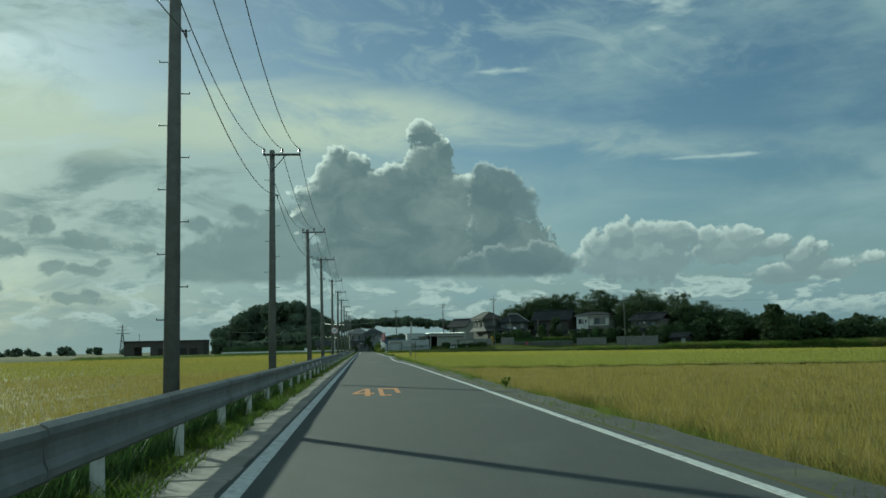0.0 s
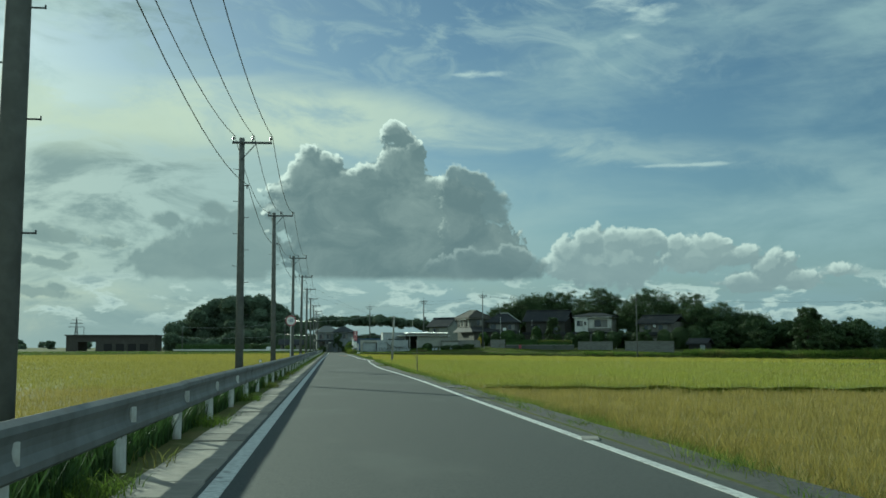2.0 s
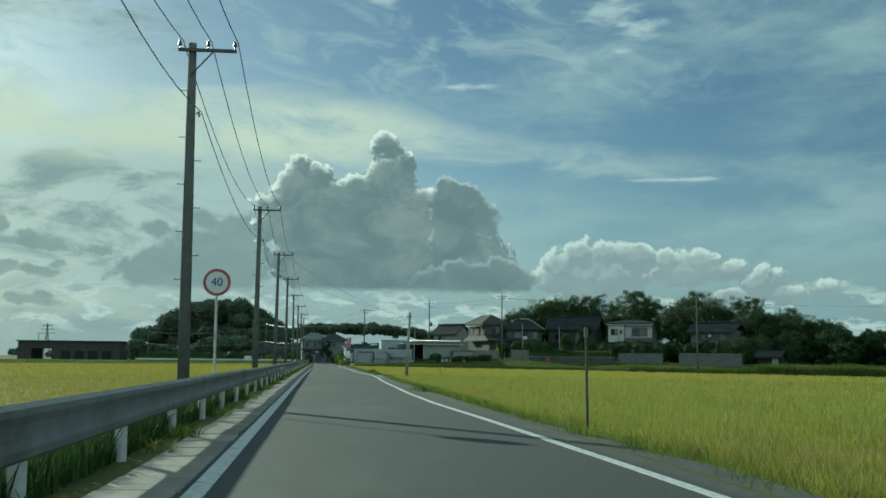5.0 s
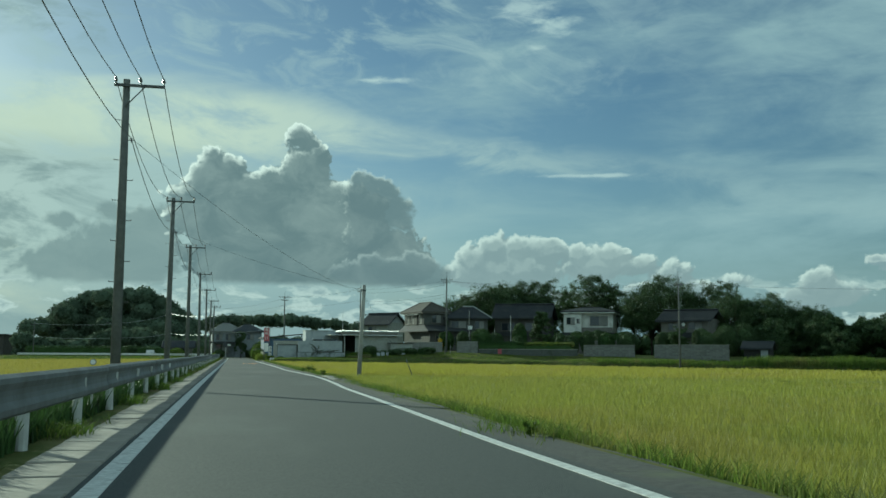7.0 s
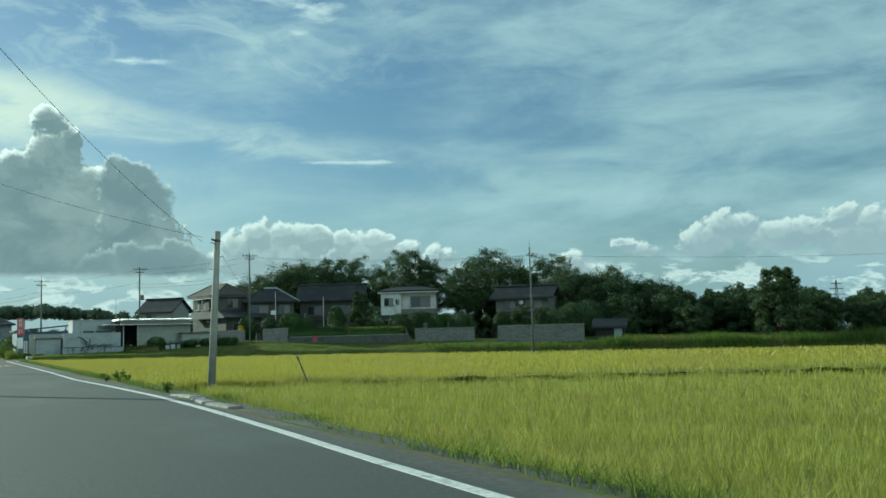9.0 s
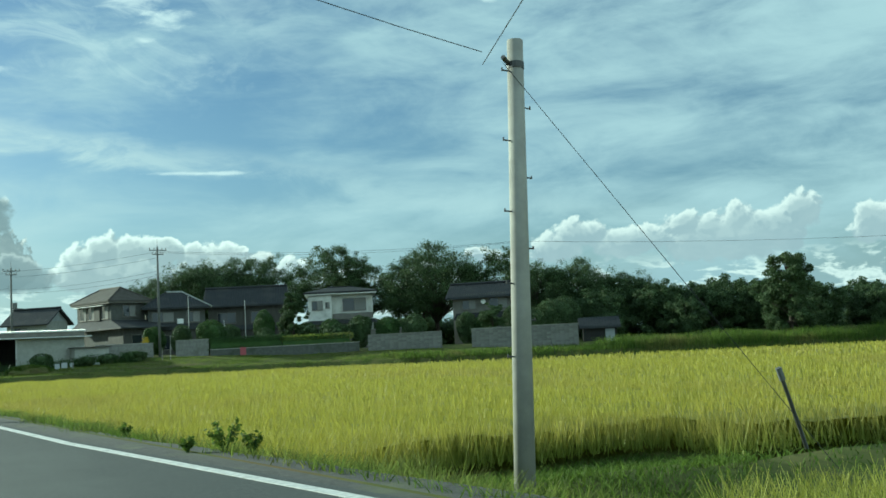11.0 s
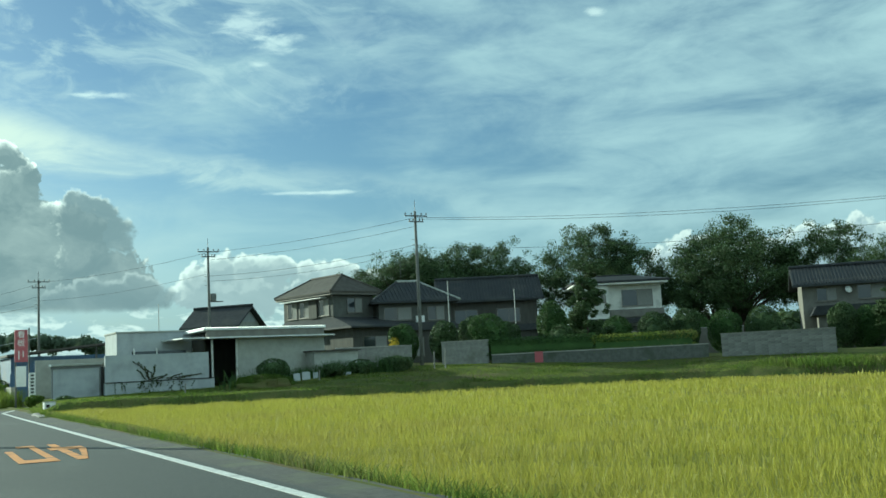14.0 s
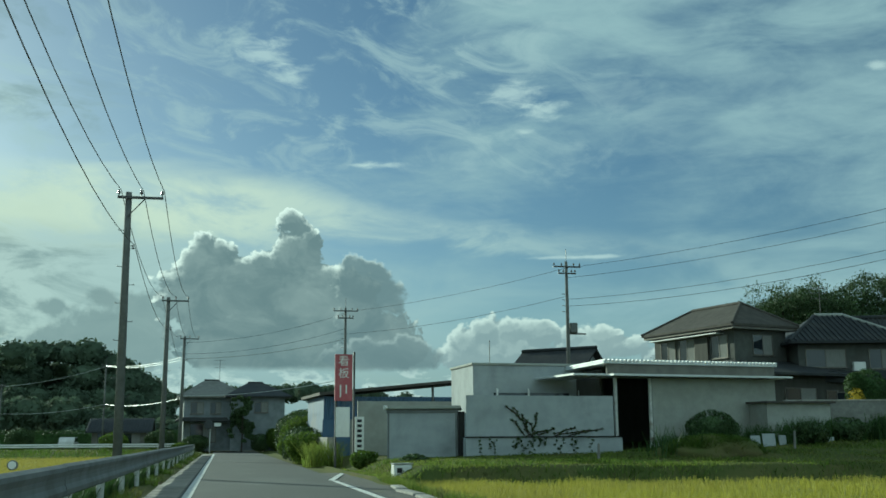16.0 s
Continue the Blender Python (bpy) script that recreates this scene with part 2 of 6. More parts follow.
    colour = heap(LEFT, colour, 3.75, (0.80, 0.82, 0.75), (0.36, 0.425, 0.43), 0.45, 0.85, 5.0, 0.5, solid=False)
    colour = heap(TOWER, colour, 3.85, (1.30, 1.28, 1.16), (0.260, 0.320, 0.335), 0.12, 0.98, 7.0, 0.62, 0.10)
    colour = heap(LOBE, colour, 3.85, (1.20, 1.18, 1.06), (0.260, 0.320, 0.340), 0.30, 0.92, 6.0, 0.42, 0.05)
    colour = heap(FOOT, colour, 3.85, (0.78, 0.81, 0.78), (0.27, 0.33, 0.35), 0.30, 0.90, 2.4, 0.5, 0.05)
    ground = w.step(el, -0.2, -2.0)
    colour = w.mix(ground, colour, (0.10, 0.12, 0.08))
    back = w.node("ShaderNodeBackground", colour, SKY)
    w.node("ShaderNodeOutputWorld", back)
    world.cycles.sampling_method, world.cycles.sample_map_resolution = "MANUAL", 1024


SKY = 0.53
build_world()
sun = new("sun", bpy.data.lights.new("sun", "SUN"))
sun.data.energy, sun.data.angle, sun.data.color = 4.0, radians(0.8), (1.0, 0.90, 0.74)
sun.matrix_world = look((0, 0, 60), (-math.sin(radians(SUN_AZ)) * 60, -math.cos(radians(SUN_AZ)) * 60, 60 - 60 * math.tan(radians(SUN_EL))))

# ---------------------------------------------------------------- materials


def surface(name, base, other=None, scale=3.0, rough=0.8, metal=0.0, bump=0.0, bump_scale=20.0, stain=None, stain_scale=0.4, stain_at=(0.5, 0.7), vary=0.0, thin=0.0, stretch=(1, 1, 1), spec=0.4):
    """A worn surface: two colours at a fine scale, a stain at a broad one, relief and, for leaves, light that comes through."""
    m = bpy.data.materials.new(name)
    m.use_nodes = True
    w = Tree(m.node_tree)
    place = w.node("ShaderNodeTexCoord", out=3)
    place = w.vec("MULTIPLY", place, stretch)
    colour = w.mix(w.step(w.noise(place, scale, 5.0, 0.6), 0.32, 0.68), base, other or tuple(c * 0.75 for c in base))
    if stain:
        colour = w.mix(w.math("MULTIPLY", w.step(w.noise(place, stain_scale, 4.0, 0.6), *stain_at), 0.8), colour, stain)
    if vary:
        pick = w.node("ShaderNodeNewGeometry", out=8) if thin else w.node("ShaderNodeObjectInfo", out=5)
        colour = w.mix(1.0, colour, w.node("ShaderNodeHueSaturation", None, None, w.step(pick, 0.0, 1.0, 1 - vary, 1 + vary), 1.0, (1, 1, 1, 1)), "MULTIPLY")
    n = m.node_tree.nodes.new("ShaderNodeBsdfPrincipled")
    n.inputs["Roughness"].default_value, n.inputs["Metallic"].default_value = rough, metal
    n.inputs["Specular IOR Level"].default_value = spec
    w.tree.links.new(colour, n.inputs["Base Color"])
    if bump:
        b = m.node_tree.nodes.new("ShaderNodeBump")
        b.inputs["Strength"].default_value, b.inputs["Distance"].default_value = bump, 0.02
        w.tree.links.new(w.noise(place, bump_scale, 4.0, 0.65), b.inputs["Height"])
        w.tree.links.new(b.outputs[0], n.inputs["Normal"])
    out = n.outputs[0]
    if thin:
        t = w.node("ShaderNodeBsdfTranslucent", colour)
        out = w.node("ShaderNodeMixShader", thin, out, t)
    w.node("ShaderNodeOutputMaterial", out)
    return m


M = {
    "asphalt": surface("asphalt", (0.056, 0.064, 0.061), (0.038, 0.044, 0.043), 30.0, 0.80, bump=0.4, bump_scale=90.0, stain=(0.074, 0.083, 0.078), stain_scale=0.30, stretch=(1, 0.35, 1), spec=0.3),
    "shoulder": surface("worn shoulder asphalt", (0.075, 0.075, 0.068), (0.045, 0.046, 0.042), 9.0, 0.9, bump=0.5, bump_scale=40.0, stain=(0.10, 0.11, 0.06), stain_scale=0.8),
    "paint": surface("road paint", (0.62, 0.63, 0.60), (0.40, 0.41, 0.39), 12.0, 0.7, stain=(0.16, 0.16, 0.15), stain_scale=3.0, stain_at=(0.56, 0.72)),
    "orange": surface("orange road paint", (0.62, 0.26, 0.06), (0.44, 0.20, 0.06), 10.0, 0.7, stain=(0.09, 0.08, 0.07), stain_scale=2.2, stain_at=(0.50, 0.70)),
    "concrete": surface("concrete", (0.30, 0.29, 0.26), (0.21, 0.20, 0.18), 5.0, 0.9, bump=0.3, bump_scale=40.0, stain=(0.11, 0.11, 0.09), stain_scale=0.9, vary=0.2),
    "gutter": surface("weathered brownish concrete slab", (0.28, 0.262, 0.225), (0.215, 0.20, 0.173), 4.0, 0.9, bump=0.3, bump_scale=40.0, stain=(0.19, 0.178, 0.15), stain_scale=0.9, vary=0.18),
    "pole": surface("grey concrete pole", (0.15, 0.152, 0.142), (0.11, 0.112, 0.104), 4.0, 0.9, stain=(0.075, 0.076, 0.07), stain_scale=0.7),
    "pale_pole": surface("pale concrete pole", (0.34, 0.335, 0.30), (0.27, 0.265, 0.24), 3.0, 0.85, stain=(0.20, 0.195, 0.175), stain_scale=0.7),
    "galvanised": surface("weathered galvanised steel", (0.17, 0.178, 0.176), (0.125, 0.132, 0.13), 2.5, 0.65, 0.15, stain=(0.08, 0.078, 0.07), stain_scale=0.8, bump=0.05),
    "steel": surface("dark steel", (0.10, 0.10, 0.10), (0.07, 0.07, 0.07), 8.0, 0.5, 0.6),
    "porcelain": surface("dark insulator glaze", (0.10, 0.09, 0.08), None, 8.0, 0.3),
    "cable": surface("cable", (0.02, 0.02, 0.02), None, 5.0, 0.5),
    "bright_cable": surface("silver cable cover", (0.50, 0.51, 0.50), None, 5.0, 0.5, 0.0),
    "white_post": surface("white painted steel", (0.55, 0.56, 0.53), (0.42, 0.42, 0.40), 6.0, 0.6, stain=(0.22, 0.18, 0.13), stain_scale=2.0),
    "soil": surface("soil and short grass", (0.105, 0.105, 0.040), (0.070, 0.090, 0.026), 0.8, 1.0, bump=0.6, bump_scale=6.0, stain=(0.11, 0.085, 0.05), stain_scale=0.12, spec=0.05),
    "grass": surface("grass blades", (0.115, 0.165, 0.028), (0.075, 0.125, 0.020), 0.7, 0.7, stain=(0.19, 0.17, 0.06), stain_scale=0.25, vary=0.30, thin=0.50, spec=0.2),
    "leaf": surface("leaves", (0.070, 0.105, 0.040), (0.044, 0.072, 0.027), 0.35, 0.60, stain=(0.090, 0.115, 0.040), stain_scale=0.25, vary=0.40, thin=0.18, spec=0.2),
    # paler and bluer than leaf: distance haze is put into the colour
    "hazed_leaf": surface("far leaves with haze in the colour", (0.115, 0.150, 0.100), (0.085, 0.115, 0.076), 0.10, 0.9, vary=0.25, thin=0.30, spec=0.1),
    "lawn": surface("short sunlit grass", (0.200, 0.240, 0.050), (0.110, 0.155, 0.030), 0.9, 0.8, stain=(0.16, 0.145, 0.075), stain_scale=0.35, vary=0.30, thin=0.5, spec=0.15),
    "dim_leaf": surface("clipped evergreen leaves", (0.060, 0.105, 0.030), (0.040, 0.074, 0.020), 0.5, 0.6, vary=0.35, thin=0.25, spec=0.2),
    "bark": surface("bark", (0.075, 0.060, 0.045), (0.045, 0.036, 0.028), 6.0, 0.9, bump=0.6, bump_scale=12.0),
    "plaster": surface("cream plaster", (0.175, 0.168, 0.145), (0.13, 0.125, 0.11), 2.0, 0.9, stain=(0.13, 0.125, 0.105), stain_scale=0.6),
    "house_grey": surface("blue grey house boarding", (0.23, 0.25, 0.26), (0.18, 0.20, 0.21), 2.0, 0.85, stain=(0.14, 0.15, 0.155), stain_scale=0.5),
    "drab": surface("drab weathered plaster", (0.098, 0.102, 0.092), (0.072, 0.075, 0.068), 2.0, 0.9, stain=(0.07, 0.068, 0.06), stain_scale=0.6),
    "white_wall": surface("white painted wall", (0.36, 0.385, 0.395), (0.30, 0.325, 0.335), 1.5, 0.85, stain=(0.20, 0.215, 0.215), stain_scale=0.7, stain_at=(0.50, 0.8)),
    "grey_wall": surface("pale grey wall board", (0.34, 0.35, 0.315), (0.28, 0.29, 0.26), 1.8, 0.85, stain=(0.25, 0.25, 0.22), stain_scale=0.5),
    "brown_wall": surface("brown timber wall", (0.074, 0.073, 0.063), (0.052, 0.051, 0.044), 3.0, 0.85, stretch=(1, 1, 0.2)),
    "tile": surface("dark glazed roof tile", (0.044, 0.047, 0.050), (0.030, 0.032, 0.035), 4.0, 0.6, stain=(0.06, 0.06, 0.056), stain_scale=0.5, vary=0.2, spec=0.15),
    "slate": surface("brown grey roof tile", (0.085, 0.078, 0.068), (0.062, 0.057, 0.050), 3.0, 0.75, stain=(0.10, 0.094, 0.082), stain_scale=0.5, spec=0.15),
    "metal_roof": surface("pale metal roofing", (0.62, 0.64, 0.64), (0.52, 0.54, 0.54), 1.5, 0.42, 0.3),
    "blue": surface("blue corrugated sheet", (0.075, 0.135, 0.23), (0.06, 0.11, 0.19), 1.5, 0.5, stain=(0.12, 0.14, 0.16), stain_scale=0.5),
    # near-black: the shade inside openings is put into this colour
    "dark": surface("near-black for painted shade and dark parts", (0.030, 0.030, 0.028), None, 3.0, 0.9),
    "frame": surface("bronze window frame", (0.16, 0.15, 0.13), None, 5.0, 0.45, 0.4),
    "curtain": surface("pale curtain", (0.26, 0.26, 0.24), (0.18, 0.18, 0.17), 6.0, 0.9, stretch=(6, 6, 0.3)),
    "dark_block": surface("dark blotched concrete block", (0.115, 0.12, 0.11), (0.08, 0.085, 0.075), 4.0, 0.95, bump=0.3, stain=(0.06, 0.07, 0.05), stain_scale=0.8, vary=0.15),
    "block": surface("concrete block", (0.22, 0.22, 0.20), (0.16, 0.16, 0.15), 4.0, 0.95, bump=0.3, stain=(0.13, 0.13, 0.11), stain_scale=0.8, vary=0.15),
    "cream_wall": surface("off-white house wall", (0.66, 0.66, 0.61), (0.56, 0.56, 0.52), 1.5, 0.85, stain=(0.30, 0.30, 0.27), stain_scale=0.6),
    "red": surface("faded red sign board", (0.36, 0.085, 0.10), (0.30, 0.075, 0.09), 2.0, 0.5, stain=(0.42, 0.16, 0.17), stain_scale=1.2),
    "sign_white": surface("white sign board", (0.74, 0.74, 0.70), (0.66, 0.66, 0.63), 3.0, 0.5),
    "sign_blue": surface("blue sign paint", (0.03, 0.07, 0.26), None, 3.0, 0.5),
    "black": surface("black paint", (0.02, 0.02, 0.022), None, 5.0, 0.5),
    "yellow": surface("yellow flowers", (0.55, 0.40, 0.03), (0.40, 0.32, 0.03), 6.0, 0.8),
    "rubber": surface("rubber", (0.02, 0.02, 0.02), None, 5.0, 0.8),
    "car_white": surface("white car paint", (0.72, 0.72, 0.70), None, 1.0, 0.25, spec=0.6),
    "dead_earth": surface("ploughed earth with dry stalks", (0.12, 0.095, 0.06), (0.075, 0.065, 0.035), 2.0, 1.0, bump=0.8, bump_scale=5.0),
}


def rice_material():
    m = bpy.data.materials.new("ripening rice")
    m.use_nodes = True
    w = Tree(m.node_tree)
    place = w.node("ShaderNodeTexCoord", out=3)
    sep = w.tree.nodes.new("ShaderNodeSeparateXYZ")
    w.tree.links.new(place, sep.inputs[0])
    ripe = w.step(w.math("ADD", sep.outputs[1], w.math("MULTIPLY", w.noise(place, 0.12, 3.0), 4.0)), 54.6, 55.6, 1.0, 0.0)
    leftward = w.step(sep.outputs[0], -1.0, -6.0)
    patch = w.noise(place, 0.09, 4.0, 0.55)
    tuft = w.noise(w.vec("MULTIPLY", place, (1.0, 1.0, 0.3)), 1.6, 4.0, 0.6)
    green = w.mix(w.step(tuft, 0.35, 0.65), (0.325, 0.325, 0.062), (0.245, 0.265, 0.050))
    later = w.mix(w.step(tuft, 0.35, 0.65), (0.385, 0.358, 0.058), (0.300, 0.296, 0.047))
    green = w.mix(w.step(sep.outputs[1], 128.5, 131.5), green, later)
    gold = w.mix(w.step(tuft, 0.35, 0.65), (0.345, 0.282, 0.080), (0.250, 0.214, 0.058))
    amount = w.math("MAXIMUM", ripe, w.math("MULTIPLY", leftward, 0.55))
    amount = w.math("MAXIMUM", amount, w.math("MULTIPLY", w.step(patch, 0.45, 0.70), 0.55))
    colour = w.mix(amount, green, gold)
    pick = w.node("ShaderNodeNewGeometry", out=8)
    along = w.tree.nodes.new("ShaderNodeAttribute")
    along.attribute_name = "along"
    low = w.step(along.outputs[2], 0.0, 0.75)
    colour = w.mix(w.math("SUBTRACT", 1.0, low), colour, (0.19, 0.225, 0.038))
    colour = w.mix(1.0, colour, w.node("ShaderNodeHueSaturation", 0.5, 1.0, w.step(pick, 0.0, 1.0, 0.84, 1.18), 1.0, (1, 1, 1, 1)), "MULTIPLY")
    n = m.node_tree.nodes.new("ShaderNodeBsdfPrincipled")
    n.inputs["Roughness"].default_value = 0.6
    n.inputs["Specular IOR Level"].default_value = 0.25
    w.tree.links.new(colour, n.inputs["Base Color"])
    t = w.node("ShaderNodeBsdfTranslucent", colour)
    w.node("ShaderNodeOutputMaterial", w.node("ShaderNodeMixShader", 0.40, n.outputs[0], t))
    return m


M["rice"] = rice_material()


def glass_material():
    m = bpy.data.materials.new("window glass")
    m.use_nodes = True
    n = m.node_tree.nodes["Principled BSDF"]
    n.inputs["Base Color"].default_value = (0.02, 0.025, 0.03, 1)
    n.inputs["Roughness"].default_value = 0.06
    n.inputs["Specular IOR Level"].default_value = 0.8
    return m


M["glass"] = glass_material()
# ---------------------------------------------------------------- building helpers
rng = np.random.default_rng(7)


def part(name, bm, mat, parent=None, label="", smooth=False):
    """Links a bmesh as one mesh object, under a thing or a part where one is given."""
    me = bpy.data.meshes.new(name)
    bm.normal_update()
    bm.to_mesh(me)
    bm.free()
    return part_of(name, me, mat, parent, label, smooth)


def part_of(name, me, mat, parent=None, label="", smooth=False):
    if not me.materials:
        me.materials.append(M[mat])
    if smooth:
        me.polygons.foreach_set("use_smooth", [True] * len(me.polygons))
    ob = new(name, me)
    if parent is not None:
        ob.parent = parent
    if label:
        ob["label"] = label
    return ob


def thing(name, label, category, x=0.0, y=0.0, z=0.0, turn=0.0, group="", kind="", lean=(0.0, 0.0)):
    ob = new(name)
    ob.empty_display_size = 0.2
    ob.matrix_world = pose(x, y, z, lean[0], lean[1], turn)
    return tagged(ob, label, category, group, kind)


def box(bm, x0, y0, z0, x1, y1, z1, bevel=0.0):
    """A box between two corners, its edges bevelled where asked."""
    got = bmesh.ops.create_cube(bm, size=1.0)["verts"]
    for v in got:
        v.co = Vector(((x0 + x1) / 2 + v.co.x * (x1 - x0), (y0 + y1) / 2 + v.co.y * (y1 - y0), (z0 + z1) / 2 + v.co.z * (z1 - z0)))
    if bevel:
        edges = list({e for v in got for e in v.link_edges})
        bmesh.ops.bevel(bm, geom=edges, offset=bevel, segments=1, affect="EDGES")
    return bm


def boxes(*sizes, bevel=0.0):
    bm = bmesh.new()
    for s in sizes:
        box(bm, *s, bevel=bevel)
    return bm


def prism(bm, points, y0, y1):
    """A shape in the x-z plane, drawn out from y0 to y1."""
    a = [bm.verts.new((x, y0, z)) for x, z in points]
    b = [bm.verts.new((x, y1, z)) for x, z in points]
    n = len(points)
    bm.faces.new(a[::-1])
    bm.faces.new(b)
    for i in range(n):
        bm.faces.new((a[i], a[(i + 1) % n], b[(i + 1) % n], b[i]))
    bmesh.ops.recalc_face_normals(bm, faces=bm.faces)
    return bm


def tube(bm, points, radii, sides=8, cap=True):
    """A round bar along points."""
    rings = []
    for i, p in enumerate(points):
        p = Vector(p)
        way = (Vector(points[min(i + 1, len(points) - 1)]) - Vector(points[max(i - 1, 0)])).normalized()
        side = way.cross(Vector((0, 0, 1)) if abs(way.z) < 0.9 else Vector((1, 0, 0))).normalized()
        other = way.cross(side)
        r = radii[i] if isinstance(radii, (list, tuple)) else radii
        rings.append([bm.verts.new(p + r * (math.cos(2 * math.pi * k / sides) * side + math.sin(2 * math.pi * k / sides) * other)) for k in range(sides)])
    for a, b in zip(rings, rings[1:]):
        for k in range(sides):
            bm.faces.new((a[k], a[(k + 1) % sides], b[(k + 1) % sides], b[k]))
    if cap:
        bm.faces.new(rings[0][::-1])
        bm.faces.new(rings[-1])
    return bm


def sheet(name, verts, faces, mat, attr=None):
    """A mesh from arrays: verts (n, 3) and faces (m, 3 or 4)."""
    me = bpy.data.meshes.new(name)
    verts, faces = np.asarray(verts, np.float32), np.asarray(faces, np.int32)
    me.vertices.add(len(verts))
    me.vertices.foreach_set("co", verts.ravel())
    me.loops.add(faces.size)
    me.loops.foreach_set("vertex_index", faces.ravel())
    me.polygons.add(len(faces))
    me.polygons.foreach_set("loop_start", np.arange(0, faces.size, faces.shape[1], dtype=np.int32))
    me.update(calc_edges=True)
    if attr is not None:
        a = me.attributes.new("along", "FLOAT", "POINT")
        a.data.foreach_set("value", np.asarray(attr, np.float32))
    me.materials.append(M[mat])
    return me


def blades(spots, height, width, bend, segments=2, seed=1, tip=0.25, spread=(0.75, 1.2)):
    """Thin bent leaves, each an island, standing on spots (n, 3)."""
    r = np.random.default_rng(seed)
    n = len(spots)
    turn, face = r.uniform(0, 2 * np.pi, n), r.uniform(0, np.pi, n)
    h = height * r.uniform(*spread, n)
    out = bend * r.uniform(0.3, 1.4, n) * h
    rows, along = [], []
    for i in range(segments + 1):
        f = i / segments
        mid = spots + np.stack([np.cos(turn) * out * f * f, np.sin(turn) * out * f * f, h * (f - 0.25 * f * f * bend)], -1)
        half = width * r.uniform(0.8, 1.2, n) * (1 - (1 - tip) * f) / 2
        side = np.stack([np.cos(face) * half, np.sin(face) * half, 0 * half], -1)
        rows += [mid - side, mid + side]
        along += [np.full(n, f)] * 2
    verts = np.stack(rows, 1).reshape(-1, 3)
    k = 2 * segments + 2
    base = (np.arange(n) * k)[:, None, None]
    quad = np.array([[2 * i, 2 * i + 1, 2 * i + 3, 2 * i + 2] for i in range(segments)])[None]
    return verts, (base + quad).reshape(-1, 4), np.stack(along, 1).ravel()


def leaves(centres, radii, count, size, seed=1, squash=0.8, shell=0.55):
    """Small leaf quads in clumps round the centres."""
    r = np.random.default_rng(seed)
    centres, radii = np.asarray(centres, float), np.asarray(radii, float)
    share = radii ** 2 / (radii ** 2).sum()
    which = r.choice(len(centres), count, p=share)
    way = r.normal(size=(count, 3))
    way /= np.linalg.norm(way, axis=1, keepdims=True)
    far = (shell + (1 - shell) * r.uniform(0, 1, count) ** 0.6)[:, None] * radii[which][:, None]
    mid = centres[which] + way * far * [1, 1, squash]
    nrm = way * 0.6 + r.normal(size=(count, 3)) * 0.6 + [0, 0, 0.3]
    nrm /= np.linalg.norm(nrm, axis=1, keepdims=True)
    a = np.cross(nrm, r.normal(size=(count, 3)))
    a /= np.linalg.norm(a, axis=1, keepdims=True)
    b = np.cross(nrm, a)
    s = (size * r.uniform(0.6, 1.4, count))[:, None]
    verts = np.stack([mid - a * s, mid - b * s * 0.55, mid + a * s, mid + b * s * 0.55], 1).reshape(-1, 3)
    return verts, np.arange(4 * count).reshape(-1, 4)


# ---------------------------------------------------------------- lie of the land
EDGE = [(-400, 205), (5, 205), (16, 206.5), (28, 206.5), (41, 203), (54, 190.5), (75, 181), (100, 172), (300, 140), (4000, -300)]
RISE = [(-10, 0.0), (4, 0.15), (6.4, 0.36), (15, 0.55), (22, 0.95), (30, 1.15), (40, 0.95), (47, 0.8), (60, 0.6), (75, 0.5), (85, 0.6), (120, 0.2), (400, 0.0)]
EDGE_X, EDGE_Y = np.array(EDGE).T
RISE_X, RISE_Z = np.array(RISE).T


BANK_Y, BANK_SLOPE = 130.3, 0.20


def smooth(v, lo, hi):
    t = np.clip((v - lo) / (hi - lo), 0, 1)
    return t * t * (3 - 2 * t)


def rice_top(x):
    """The height of the ears."""
    x = np.asarray(x, float)
    return np.where(x > 0, 0.04 - 0.009 * np.clip(x - 5, 0, 90), -0.05 - 0.006 * np.clip(-x - 4, 0, 120))


def bank_at(x):
    """Where the low bank between two fields runs."""
    return BANK_Y - BANK_SLOPE * np.clip(np.asarray(x, float) - 5, 0, 80)


def land(x, y):
    """The height of the ground, for arrays."""
    x, y = np.asarray(x, float), np.asarray(y, float)
    right = (rice_top(x) - 0.78) * smooth(x, 4.3, 5.4)
    left = (rice_top(x) - 0.75) * smooth(-x, 2.1, 3.6)
    field = np.where(x > 1, right, left)
    behind = y - np.interp(x, EDGE_X, EDGE_Y)
    home = np.interp(x, RISE_X, RISE_Z)
    side = smooth(x, 3.6, 6.0)
    step = smooth(behind, -0.1, 0.9) * side
    terrace = rice_top(x) + 0.30 + (home - rice_top(x) - 0.30) * np.clip((behind - 0.6) / 8.0, 0, 1)
    terrace = terrace + (0.35 * smooth(behind, 8.0, 16.0) * smooth(x, 15.0, 24.0))
    field = field * (1 - step) + terrace * step
    far = smooth(y, 262, 285)
    field = field * (1 - far) + far * 0.15
    bank = 0.26 * np.exp(-((y - bank_at(x)) / 0.9) ** 2) * smooth(x, 4.6, 6.0)
    return field + bank


